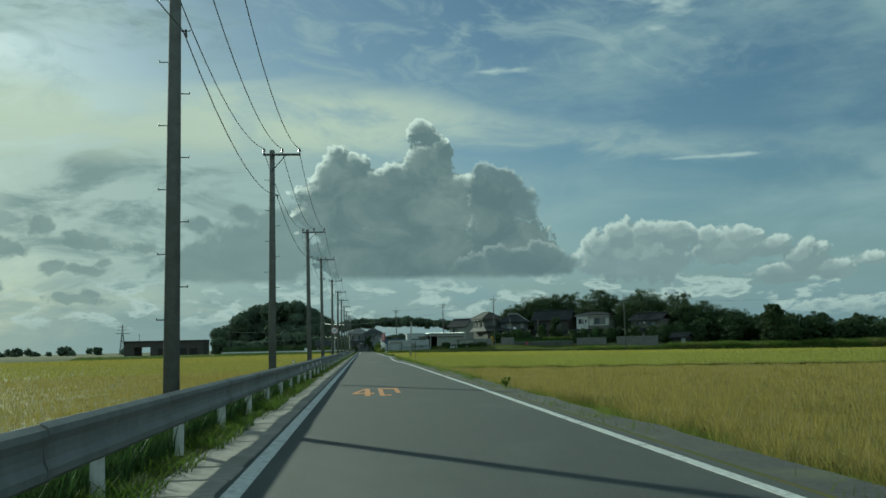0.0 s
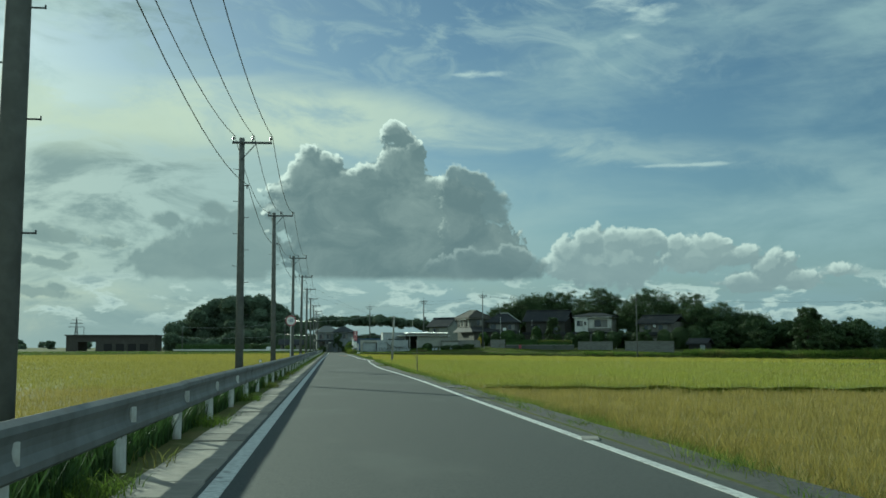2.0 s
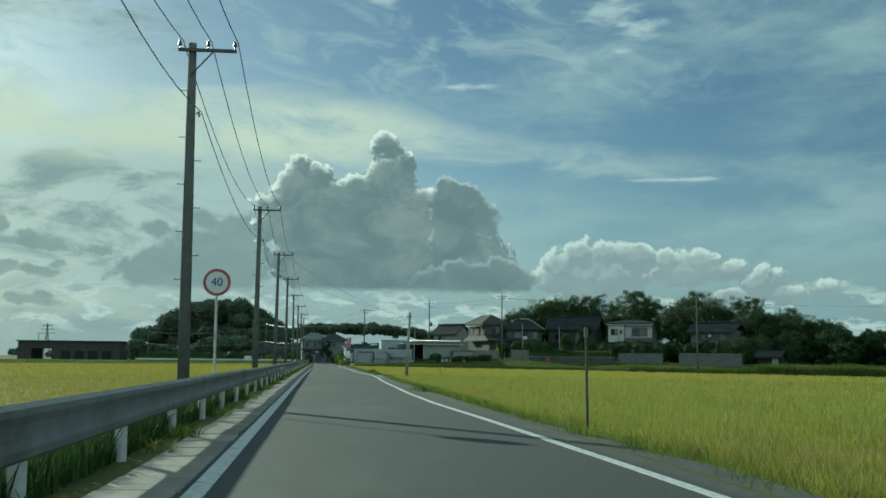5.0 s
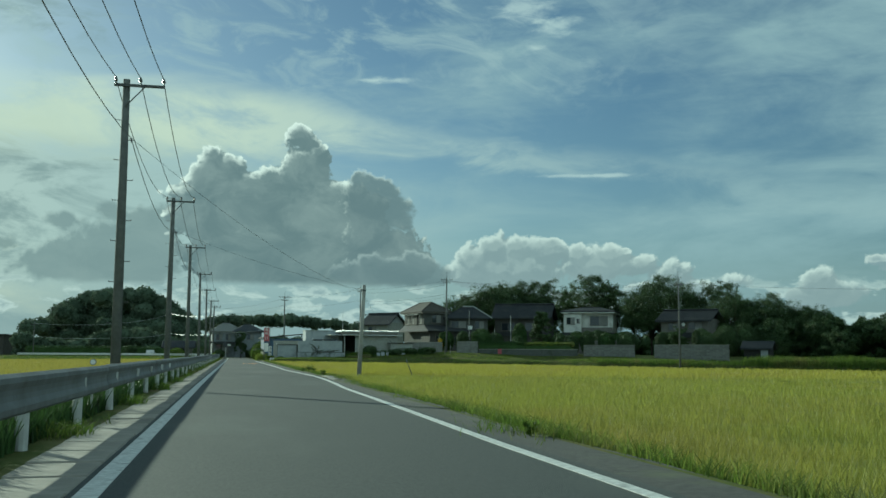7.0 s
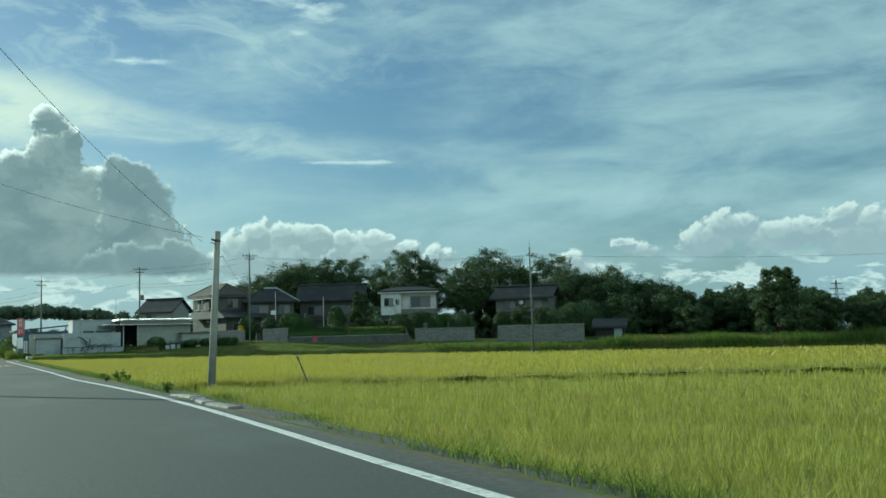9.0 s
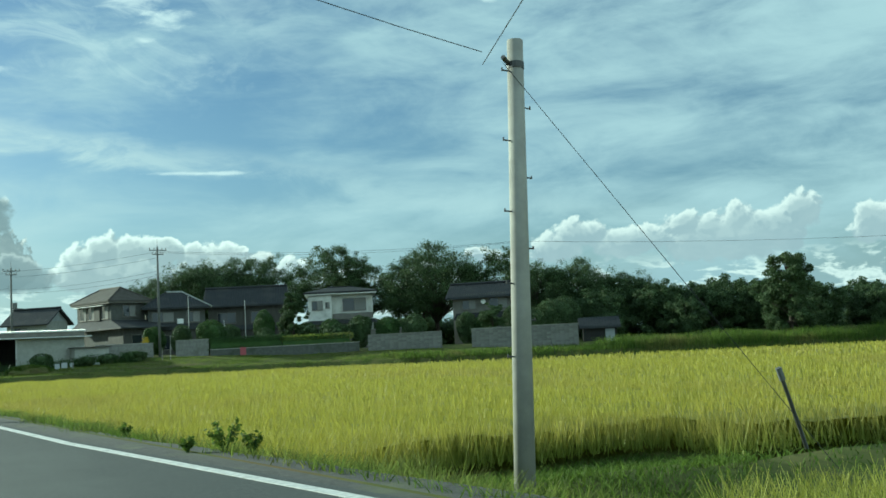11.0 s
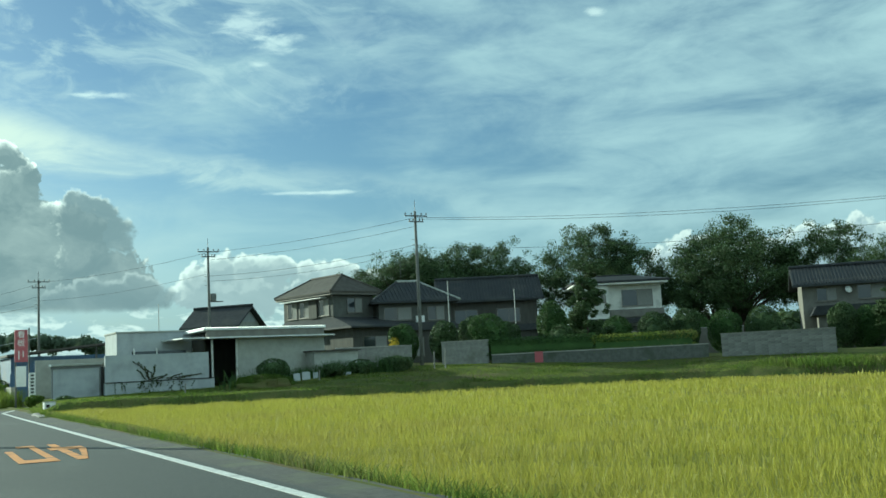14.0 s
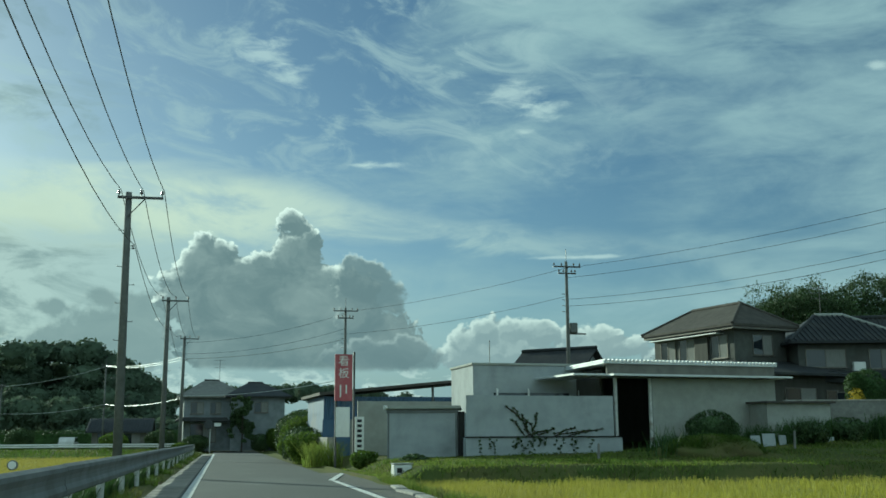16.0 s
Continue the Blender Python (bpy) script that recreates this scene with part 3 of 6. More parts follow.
def ground_mesh():
    xs = np.unique(np.r_[np.linspace(-4000, -400, 12), np.linspace(-400, -40, 30), np.linspace(-40, -4, 30), np.linspace(-4, -1.6, 10), [-1.45, -0.9, 3.6, 4.2], np.linspace(4.25, 6, 10), np.linspace(6, 40, 40), np.linspace(40, 110, 46), np.linspace(110, 400, 20), np.linspace(400, 4000, 12)])
    ys = np.unique(np.r_[np.linspace(-800, -60, 10), np.linspace(-60, 120, 50), np.linspace(120, 140, 34), np.linspace(140, 190, 24), np.linspace(176, 226, 100), np.linspace(226, 300, 40), np.linspace(300, 500, 20), np.linspace(500, 4800, 14)])
    gx, gy = np.meshgrid(xs, ys)
    gz = land(gx, gy)
    rough = np.array([[noise.noise((px * 0.5, py * 0.5, 0)) for px in xs] for py in ys])
    wild = ((gx < -2.6) | (gx > 4.9)) & (abs(gx) < 110)
    gz = gz + np.where(wild, rough * 0.07, 0.0)
    gz = np.where((gx > -1.5) & (gx < 4.22) & (gy < 300), -0.05, gz)
    n = len(xs)
    i = (np.arange(len(ys) - 1)[:, None] * n + np.arange(n - 1)[None]).ravel()
    me = sheet("ground", np.stack([gx, gy, gz], -1).reshape(-1, 3), np.stack([i, i + 1, i + n + 1, i + n], -1), "soil")
    me.polygons.foreach_set("use_smooth", [True] * len(me.polygons))
    return me


tagged(new("ground", ground_mesh()), "grassy earth between rice fields and gardens", "ground", kind="structure")

# ---------------------------------------------------------------- road
ROAD_L, ROAD_R = -0.90, 4.25


LINE_R = [(-60, 4.0), (19, 3.92), (42, 3.82), (54, 3.80), (62, 3.70), (70, 3.55), (78, 3.33), (86, 3.32), (95, 3.46), (100, 3.52), (105, 3.57), (110, 3.76), (115, 3.90), (121, 3.94), (128, 3.76), (136, 3.47), (150, 3.50), (170, 3.36), (197, 3.18), (300, 3.1)]
LINE_L = [(-60, -0.75), (110, -0.76), (180, -0.56), (200, -0.50), (300, -0.40)]
LR_Y, LR_X = np.array(LINE_R).T
LL_Y, LL_X = np.array(LINE_L).T


def right_of(y):
    return np.interp(y, LR_Y, LR_X) - 3.49


def left_of(y):
    return np.interp(y, LL_Y, LL_X) + 0.75


def strip(name, x0, x1, y0, y1, z, mat, thick=0.3, step=4.0, wobble=0.0, label="", category="", parent=None, kind="structure", shift0=None, shift1=None):
    ys = np.arange(y0, y1 + step, step)
    bm = bmesh.new()
    rows = []
    for i, py in enumerate(ys):
        w0 = wobble * noise.noise((py * 0.35, x0, 1.0)) + (shift0(py) if shift0 else 0.0)
        w1 = wobble * noise.noise((py * 0.35, x1, 5.0)) + (shift1(py) if shift1 else 0.0)
        rows.append([bm.verts.new(c) for c in ((x0 + w0, py, z - thick), (x0 + w0, py, z), (x1 + w1, py, z), (x1 + w1, py, z - thick))])
    for a, b in zip(rows, rows[1:]):
        for k in range(3):
            bm.faces.new((a[k], a[k + 1], b[k + 1], b[k]))
    bmesh.ops.recalc_face_normals(bm, faces=bm.faces)
    ob = part(name, bm, mat, parent)
    return tagged(ob, label, category, kind=kind if parent is None else "") if label else ob


road = strip("road", ROAD_L, 3.72, -60, 284, 0.0, "asphalt", shift0=left_of, shift1=right_of, label="narrow dark asphalt country road, worn and patched", category="road")
strip("shoulder", 3.724, 4.50, -60, 212, -0.012, "shoulder", wobble=0.0, step=1.5, shift0=right_of, shift1=lambda v: right_of(v) + 0.22 * noise.noise((v * 0.35, 4.0, 5.0)) + 0.1 * noise.noise((v * 1.3, 4.0, 5.0)), label="crumbling asphalt shoulder with dirt beside the field", category="shoulder")
strip("side_road", -70, 60, 284.004, 289, 0.02, "asphalt", step=5.0, label="asphalt cross road at the end of the lane", category="road")
strip("line_left", -0.84, -0.66, -60, 262, 0.006, "paint", thick=0.01, step=2.0, parent=road, shift0=left_of, shift1=left_of)
strip("line_right", 3.42, 3.56, -60, 206, 0.006, "paint", thick=0.01, step=2.0, parent=road, shift0=right_of, shift1=right_of)


def flat_shape(name, outlines, z, mat, parent, x, y, sx, sy, turn=False):
    bm = bmesh.new()
    for line in outlines:
        pts = [((-u if turn else u) * sx + x, (-v if turn else v) * sy + y, z) for u, v in line]
        vs = [bm.verts.new(p) for p in pts]
        f = bm.faces.new(vs)
        if f.normal.z < 0:
            f.normal_flip()
    bm.normal_update()
    for f in bm.faces:
        if f.normal.z < 0:
            f.normal_flip()
    return part(name, bm, mat, parent)


FOUR = [[(0.30, 1.0), (0.44, 1.0), (0.44, 0.42), (0.30, 0.42)], [(0.30, 0.42), (0.44, 0.42), (0.44, 0.26), (0.30, 0.26)], [(0.30, 0.26), (0.44, 0.26), (0.44, 0.0), (0.30, 0.0)], [(0.0, 0.42), (0.30, 0.42), (0.30, 0.26), (0.0, 0.26)], [(0.44, 0.42), (0.54, 0.42), (0.54, 0.26), (0.44, 0.26)], [(0.0, 0.42), (0.12, 0.42), (0.30, 0.86), (0.30, 1.0)]]
ZERO = [[(0.66, 0.0), (0.78, 0.0), (0.78, 1.0), (0.66, 1.0)], [(0.78, 0.86), (1.08, 0.86), (1.08, 1.0), (0.78, 1.0)], [(1.08, 0.30), (1.20, 0.30), (1.20, 1.0), (1.08, 1.0)], [(0.78, 0.0), (0.95, 0.0), (0.95, 0.12), (0.78, 0.12)]]
flat_shape("road_number", FOUR + ZERO, 0.009, "orange", road, 0.12, 13.3, 1.14, 4.8)
flat_shape("line_hook", [[(3.04, 206.3), (3.19, 206.02), (4.10, 211.6), (3.98, 211.9)]], 0.007, "paint", road, 0.0, 0.0, 1.0, 1.0)
flat_shape("road_number", FOUR + ZERO, 0.009, "orange", road, 2.72, 176.6, 1.15, 5.0, True)


def slabs():
    me = bpy.data.meshes.new("slab")
    bm = boxes((-1.60, 0.02, -0.12, -0.905, 1.07, 0.012), bevel=0.014)
    bm.to_mesh(me)
    bm.free()
    root = tagged(new("gutter_cover"), "row of concrete gutter cover slabs along the road edge", "gutter", kind="structure")
    for k in range(270):
        ob = part_of("slab", me, "gutter", root)
        ob.matrix_world = pose(0.012 * math.sin(k * 2.7) + left_of(-32 + 1.09 * k), -32 + 1.09 * k, 0.004 * math.sin(k * 1.9), 0, 0.5 * math.sin(k), 0.12 * math.sin(k * 3.1))


slabs()

# ---------------------------------------------------------------- crash barrier
RAIL_X = -1.80


def barrier():
    root = thing("guardrail", "weathered grey steel crash barrier along the road", "guardrail")
    profile = [(0.0, 0.41), (0.036, 0.44), (0.042, 0.50), (0.014, 0.565), (0.008, 0.62), (0.014, 0.675), (0.042, 0.74), (0.036, 0.79), (-0.03, 0.825)]
    for k in range(24):
        y0, y1 = -44 + 12.4 * k, -44 + 12.4 * (k + 1) + 0.15
        dip = 0.012 * math.sin(k * 2.3)
        bm = bmesh.new()
        rows = []
        for i in range(5):
            py = y0 + (y1 - y0) * i / 4
            off = 0.012 * noise.noise((py * 0.2, 3.0, 0.0)) + (0.004 if k % 2 else 0.0)
            rows.append([bm.verts.new((RAIL_X + px + off, py, pz + dip * (i / 4))) for px, pz in profile] + [bm.verts.new((RAIL_X + px - 0.006 + off, py, pz + dip * (i / 4))) for px, pz in profile[::-1]])
        n = len(rows[0])
        for a, b in zip(rows, rows[1:]):
            for j in range(n):
                bm.faces.new((a[j], a[(j + 1) % n], b[(j + 1) % n], b[j]))
        bm.faces.new(rows[0])
        bm.faces.new(rows[-1][::-1])
        bmesh.ops.recalc_face_normals(bm, faces=bm.faces)
        part("beam", bm, "galvanised", root)
    me = bpy.data.meshes.new("post")
    bm = bmesh.new()
    tube(bm, [(0, 0, -0.4), (0, 0, 0.72), (0, 0, 0.76)], [0.07, 0.07, 0.05], 10)
    box(bm, 0.04, -0.05, 0.52, 0.16, 0.05, 0.68)
    bm.to_mesh(me)
    bm.free()
    for k in range(76):
        ob = part_of("post", me, "white_post", root)
        ob.matrix_world = pose(RAIL_X - 0.10, -40.45 + 3.95 * k, 0.0, 0.8 * math.sin(k * 1.7), 0.8 * math.sin(k * 2.9), 20 * k)


barrier()


def marker(y):
    root = thing("delineator", "round roadside reflector on a short post behind the barrier", "reflector", RAIL_X - 0.16, y, 0.0, group="roadside reflectors")
    bm = tube(bmesh.new(), [(0, 0, -0.3), (0, 0, 0.80)], 0.018, 8)
    part("post", bm, "white_post", root)
    bm = tube(bmesh.new(), [(0, -0.02, 0.87), (0, 0.02, 0.87)], 0.052, 18)
    part("reflector", bm, "galvanised", root, "round grey reflector housing")
    bm = tube(bmesh.new(), [(0, -0.026, 0.87), (0, -0.0205, 0.87)], 0.040, 18)
    part("lens", bm, "sign_white", root)


for y in (21.3, 48.7, 91.9, 140.0, 189.0):
    marker(y)

# ---------------------------------------------------------------- power poles


def insulator(bm, x, y, z, h=0.22):
    tube(bm, [(x, y, z), (x, y, z + h * 0.35), (x, y, z + h * 0.4), (x, y, z + h * 0.7), (x, y, z + h * 0.75), (x, y, z + h)], [0.02, 0.02, 0.06, 0.05, 0.035, 0.03], 8)


def road_pole(y, x=-3.16, top=9.2, base=-0.9, lean=(0.0, 0.0), arm=1.5):
    root = thing("utility_pole", "tapered grey concrete utility pole with one crossarm and step bolts", "utility pole", x, y, 0.0, lean=lean, group="poles along the road")
    part("shaft", tube(bmesh.new(), [(0, 0, base), (0, 0, top * 0.5), (0, 0, top + 0.12)], [0.16, 0.135, 0.105], 14), "pole", root, smooth=True)
    a0, a1 = -0.35, arm - 0.35
    bm = boxes((a0, -0.15, top - 0.12, a1, -0.07, top - 0.04))
    tube(bm, [(0.0, -0.13, top - 0.75), (0.55, -0.13, top - 0.12)], 0.02, 6)
    part("crossarm", bm, "steel", root)
    for px in (a0 + 0.04, 0.42, a1 - 0.04):
        bm = bmesh.new()
        insulator(bm, px, -0.11, top - 0.04)
        part("insulator", bm, "porcelain", root)
    for k in range(11):
        z = 1.9 + 0.62 * k
        s = 1 if k % 2 else -1
        if z < top - 1.0:
            bm = tube(bmesh.new(), [(s * 0.11, 0, z), (s * 0.29, 0, z)], 0.011, 5)
            tube(bm, [(s * 0.285, 0, z - 0.012), (s * 0.285, 0, z + 0.035)], 0.011, 5)
            part("step_bolt", bm, "steel", root)
    bm = bmesh.new()
    tube(bm, [(0.15, -0.02, top - 1.75), (0.21, -0.02, top - 1.7), (0.22, -0.02, top - 1.85)], 0.025, 6)
    part("bracket", bm, "steel", root)
    return root


ROAD_POLES = [(-22.0, 9.2), (5.4, 9.2), (26.8, 9.2), (54.8, 9.2), (77.2, 9.25), (106.4, 9.25), (131.0, 9.25), (156.0, 9.25), (184.5, 9.3), (212.8, 9.3), (238.0, 9.1), (263.0, 9.3)]
for i, (y, top) in enumerate(ROAD_POLES):
    road_pole(y, top=top, lean=(0.3 * math.sin(i * 2.1), 0.5 * math.sin(i * 1.3)))


def sag(a, b, drop, n=10):
    a, b = Vector(a), Vector(b)
    return [a.lerp(b, k / n) - Vector((0, 0, 4 * drop * (k / n) * (1 - k / n))) for k in range(n + 1)]


def wire(a, b, drop, r=0.012, mat="cable", label="black overhead power cable between poles", n=10):
    bm = tube(bmesh.new(), sag(a, b, drop, n), r, 5)
    return tagged(part("power_cable", bm, mat), label, "cable", "overhead cables")


for (y0, t0), (y1, t1) in zip(ROAD_POLES, ROAD_POLES[1:]):
    for px in (-3.47, -2.74, -2.05):
        wire((px, y0 - 0.11, t0 + 0.18), (px, y1 - 0.11, t1 + 0.18), 0.85, 0.013)
    wire((-2.95, y0, t0 - 1.7), (-2.95, y1, t1 - 1.7), 0.80, 0.012)


def garden_pole(x, y, base, top, lean=(0.0, 0.0), arms=((0.35, 1.7), (0.75, 1.1)), turn=0.0, stay=True, slim=False, extra=False):
    root = thing("utility_pole", "slim concrete utility pole with crossarms and many cables", "utility pole", x, y, base - 0.4, turn, lean=lean, group="poles among the houses")
    h = top - base + 0.4
    r0 = 0.11 if slim else 0.135
    part("shaft", tube(bmesh.new(), [(0, 0, 0), (0, 0, h * 0.5), (0, 0, h)], [r0, r0 * 0.85, r0 * 0.62], 12), "pole", root, smooth=True)
    for down, wide in arms:
        bm = boxes((-wide / 2, -0.16, h - down - 0.04, wide / 2, -0.09, h - down + 0.04))
        part("crossarm", bm, "steel", root)
        for px in (-wide / 2 + 0.05, -wide * 0.2, wide * 0.25, wide / 2 - 0.05):
            bm = bmesh.new()
            insulator(bm, px, -0.12, h - down + 0.03, 0.20)
            part("insulator", bm, "porcelain", root)
    part("lightning_rod", tube(bmesh.new(), [(0, 0, h), (0, 0, h + 0.75)], 0.018, 6), "steel", root)
    for k in range(4):
        z = h - 2.0 - 0.35 * k
        part("cable_clamp", tube(bmesh.new(), [(-0.12, 0, z), (-0.32, -0.02, z + 0.03)], 0.02, 5), "steel", root)
    if extra:
        bm = boxes((0.12, -0.22, h - 4.3, 0.55, 0.18, h - 3.7), bevel=0.05)
        part("transformer", bm, "galvanised", root, "grey pole-mounted transformer")
        part("bracket", boxes((0.1, -0.05, h - 4.38, 1.1, 0.05, h - 4.3)), "steel", root)
    return root

# ---------------------------------------------------------------- rice fields


def scatter(x0, x1, y0, y1, per, seed, keep=None):
    r = np.random.default_rng(seed)
    n = int((x1 - x0) * (y1 - y0) * per)
    x, y = r.uniform(x0, x1, n), r.uniform(y0, y1, n)
    ok = np.ones(n, bool) if keep is None else keep(x, y, r)
    return x[ok], y[ok]


def rice_edge(y):
    """Where the rice begins beside the shoulder."""
    edge = 5.36 + 0.7 * right_of(y) + 0.30 * np.sin(y * 0.21) + 0.25 * np.sin(y * 0.9) - 0.55 * smooth(y, 92, 108) * (1 - smooth(y, 112, 124)) - 0.45 * smooth(y, 140, 150)
    edge = edge + 0.15 * np.sin(y * 3.1)
    return edge


def in_right(x, y, r):
    edge = rice_edge(y)
    ok = (x > edge) & (y < np.interp(x, EDGE_X, EDGE_Y) - 0.25)
    ok &= (y - bank_at(x) > 1.0) | (y - bank_at(x) < -4.2)
    ok &= ~((abs(y - 53.2) < 1.1) & (x > 5.9))
    ok &= ~((y > 124.8 + 0.9 * (x - 5)) & (y < 131.8) & (x < 11.5))
    return ok & (r.uniform(0, 1, len(x)) < 0.55 + 0.45 * np.sin(x * 20.9) * np.sin(y * 20.9))


def in_left(x, y, r):
    return (x < -3.9 - 0.3 * np.sin(y * 0.3)) & (y < 258) & (abs(y - 118) > 0.6)


def lodged(x, y):
    """How far the ripe rice before the first path has sunk."""
    return np.where(x > 0, 0.16 * smooth(y, 34.0, 44.0) * (1 - smooth(y, 52.6, 53.0)), 0.0)


def rice(name, parts, keep, seed, label):
    vs, fs, al, base = [], [], [], 0
    for k, (x0, x1, y0, y1, per, wide, high, seg) in enumerate(parts):
        x, y = scatter(x0, x1, y0, y1, per, seed + k, keep)
        clump = 0.06 * np.sin(x * 1.7 + y * 0.6) * np.sin(y * 1.1 - x * 0.4)
        z = rice_top(x) + clump - lodged(x, y) - 0.58 + np.random.default_rng(seed + 50 + k).normal(0, 0.035, len(x))
        v, f, a = blades(np.stack([x, y, z], -1), high, wide, 0.34, seg, seed + 90 + k, 0.35, (0.86, 1.06))
        vs.append(v), fs.append(f + base), al.append(a)
        base += len(v)
    me = sheet(name, np.concatenate(vs), np.concatenate(fs), "rice", np.concatenate(al))
    return tagged(new(name, me), label, "rice", kind="stuff")


rice("rice_field", [(4.6, 7.5, -8, 206, 700, 0.012, 0.60, 2), (7.5, 12, -8, 206, 480, 0.015, 0.60, 1), (12, 22, -6, 207, 210, 0.024, 0.60, 1), (22, 45, 5, 207, 60, 0.046, 0.62, 1), (45, 110, 20, 195, 9, 0.14, 0.66, 1), (110, 260, 20, 160, 0.8, 0.5, 0.7, 1)], in_right, 11, "ripening rice field, yellow green with golden ears")
rice("rice_field", [(-9, -3.6, -10, 258, 110, 0.022, 0.64, 1), (-20, -9, 0, 258, 40, 0.04, 0.64, 1), (-60, -20, 10, 258, 9, 0.10, 0.66, 1), (-170, -60, 40, 258, 1.2, 0.35, 0.70, 1)], in_left, 31, "golden rice field beyond the crash barrier")


def canopy(name, x0, x1, y0, y1, step, keep_edge, drop, label):
    """The closed mass of stalks under the ears."""
    xs, ys = np.arange(x0, x1 + step, step), np.arange(y0, y1 + step, step)
    gx, gy = np.meshgrid(xs, ys)
    gz = rice_top(gx) - drop + 0.06 * np.sin(gx * 1.7 + gy * 0.6) * np.sin(gy * 1.1 - gx * 0.4) + 0.02 * rng.normal(size=gx.shape)
    gz = gz - lodged(gx, gy)
    gz = gz - 0.62 * (1 - np.where(gx > 0, smooth(gx - rice_edge(gy), 0.0, 0.8), smooth(-gx, 4.2, 5.2)))
    n = len(xs)
    i = (np.arange(len(ys) - 1)[:, None] * n + np.arange(n - 1)[None])
    ok = keep_edge(gx, gy)
    ok = (ok[:-1, :-1] & ok[1:, :-1] & ok[:-1, 1:] & ok[1:, 1:]).ravel()
    i = i.ravel()[ok]
    v = np.stack([gx, gy, gz], -1).reshape(-1, 3)
    me = sheet(name, v, np.stack([i, i + 1, i + n + 1, i + n], -1), "rice", np.full(len(v), 0.5))
    me.polygons.foreach_set("use_smooth", [True] * len(me.polygons))
    return tagged(new(name, me), label, "rice", kind="stuff")


def body_right(x, y):
    return (x > rice_edge(y) + 0.1) & ~((y > 124.0 + 0.9 * (x - 5)) & (y < 132.4) & (x < 12.2)) & (y < np.interp(x, EDGE_X, EDGE_Y) - 0.6) & ((y - bank_at(x) > 1.2) | (y - bank_at(x) < -4.4)) & (abs(y - 53.2) > 1.2)


canopy("rice_stalks", 4.9, 45, -30, 208, 0.5, body_right, 0.21, "close-packed rice stalks below the ears")
canopy("rice_stalks", 45, 330, -60, 200, 2.5, body_right, 0.18, "close-packed rice stalks below the ears")
canopy("rice_stalks", -60, -4.2, -30, 258, 1.2, lambda x, y: abs(y - 118) > 0.8, 0.14, "close-packed rice stalks below the ears")
canopy("rice_stalks", -330, -60, -30, 258, 5.0, lambda x, y: x < 0, 0.15, "close-packed rice stalks below the ears")


def grass(name, x, y, high, wide, seed, label, mat="grass", sink=0.03, bend=0.8):
    z = land(x, y) - sink
    v, f, a = blades(np.stack([x, y, z], -1), high, wide, bend, 2, seed)
    return tagged(new(name, sheet(name, v, f, mat, a)), label, "grass", kind="stuff")


x, y = scatter(-2.2, -1.42, -24, 262, 240, 3, lambda x, y, r: (y < 24) & (np.sin(y * 0.8) + np.sin(y * 2.3 + 1) + r.normal(0, 0.5, len(x)) > -0.3) | (np.sin(y * 0.8) + np.sin(y * 2.3 + 1) + r.normal(0, 0.3, len(x)) > 1.25))
grass("verge_grass", x, y, 0.26, 0.018, 5, "tufts of bright grass under the crash barrier")
# weeds added up to the beam's underside to keep sun off the slabs
x, y = scatter(-2.9, -1.93, -24, 262, 420, 43)
grass("verge_weeds", x, y, (0.44 - land(x, y)) * 0.95, 0.030, 44, "dense dark weeds behind the crash barrier, raised to block low sun", "dim_leaf", bend=0.30)
x, y = scatter(4.25, 5.95, -25, 205, 300, 4, lambda x, y, r: (x - 0.6 * right_of(y) + 0.14 * np.sin(y * 0.37) + 0.12 * np.sin(y * 1.9) + r.normal(0, 0.16, len(x)) > 4.44))
grass("verge_grass", x, y, 0.19, 0.014, 6, "rough grass along the edge of the rice field")
x, y = scatter(4.3, 6.0, -25, 206, 330, 45, lambda x, y, r: (x - 0.75 * right_of(y) + 0.12 * np.sin(y * 0.5) + 0.10 * np.sin(y * 2.1) + r.normal(0, 0.07, len(x)) > 4.50) & (x < rice_edge(y) + 0.35))
grass("verge_grass", x, y, (0.30 - 0.8 * land(x, y)) * 0.75, 0.016, 46, "bright green weeds between the shoulder and the rice", "lawn", bend=0.5)
x, y = scatter(5.0, 90, 108, 131.4, 60, 8, lambda x, y, r: abs(y - bank_at(x) + 1.6) < 2.6)
grass("path_grass", x, y, 0.13, 0.03, 9, "grass on the low bank between two fields")

x, y = scatter(5, 56, 190, 220, 70, 27, lambda x, y, r: (y - np.interp(x, EDGE_X, EDGE_Y) > 0.6) & (y - np.interp(x, EDGE_X, EDGE_Y) < 8.5) & (np.sin(x * 0.7 + 1.1 * np.sin(y * 0.6)) * np.sin(y * 1.1 + 0.4 * x) + 0.35 * r.normal(size=len(x)) > 0.62))
grass("bank_weeds", x, y, 0.22, 0.035, 28, "darker weed clumps in the short grass")

x, y = scatter(4.4, 11.5, 123.5, 132.2, 150, 29, lambda x, y, r: (y > 124.2 + 0.9 * (x - 5)))
grass("path_grass", x, y, 0.20, 0.022, 30, "rough grass at the foot of the short pole")
x, y = scatter(-80, -2.6, 257.5, 282.5, 14, 33)
grass("verge_grass", x, y, 0.42, 0.07, 34, "green grass strip before the cross road")
x, y = scatter(3.5, 5.1, 220.5, 229.5, 150, 35, lambda x, y, r: x + 0.3 * np.sin(y) > 3.8)
grass("tall_weeds", x, y, 1.05, 0.028, 36, "tall yellow green grass at the roadside", "lawn", bend=0.45)


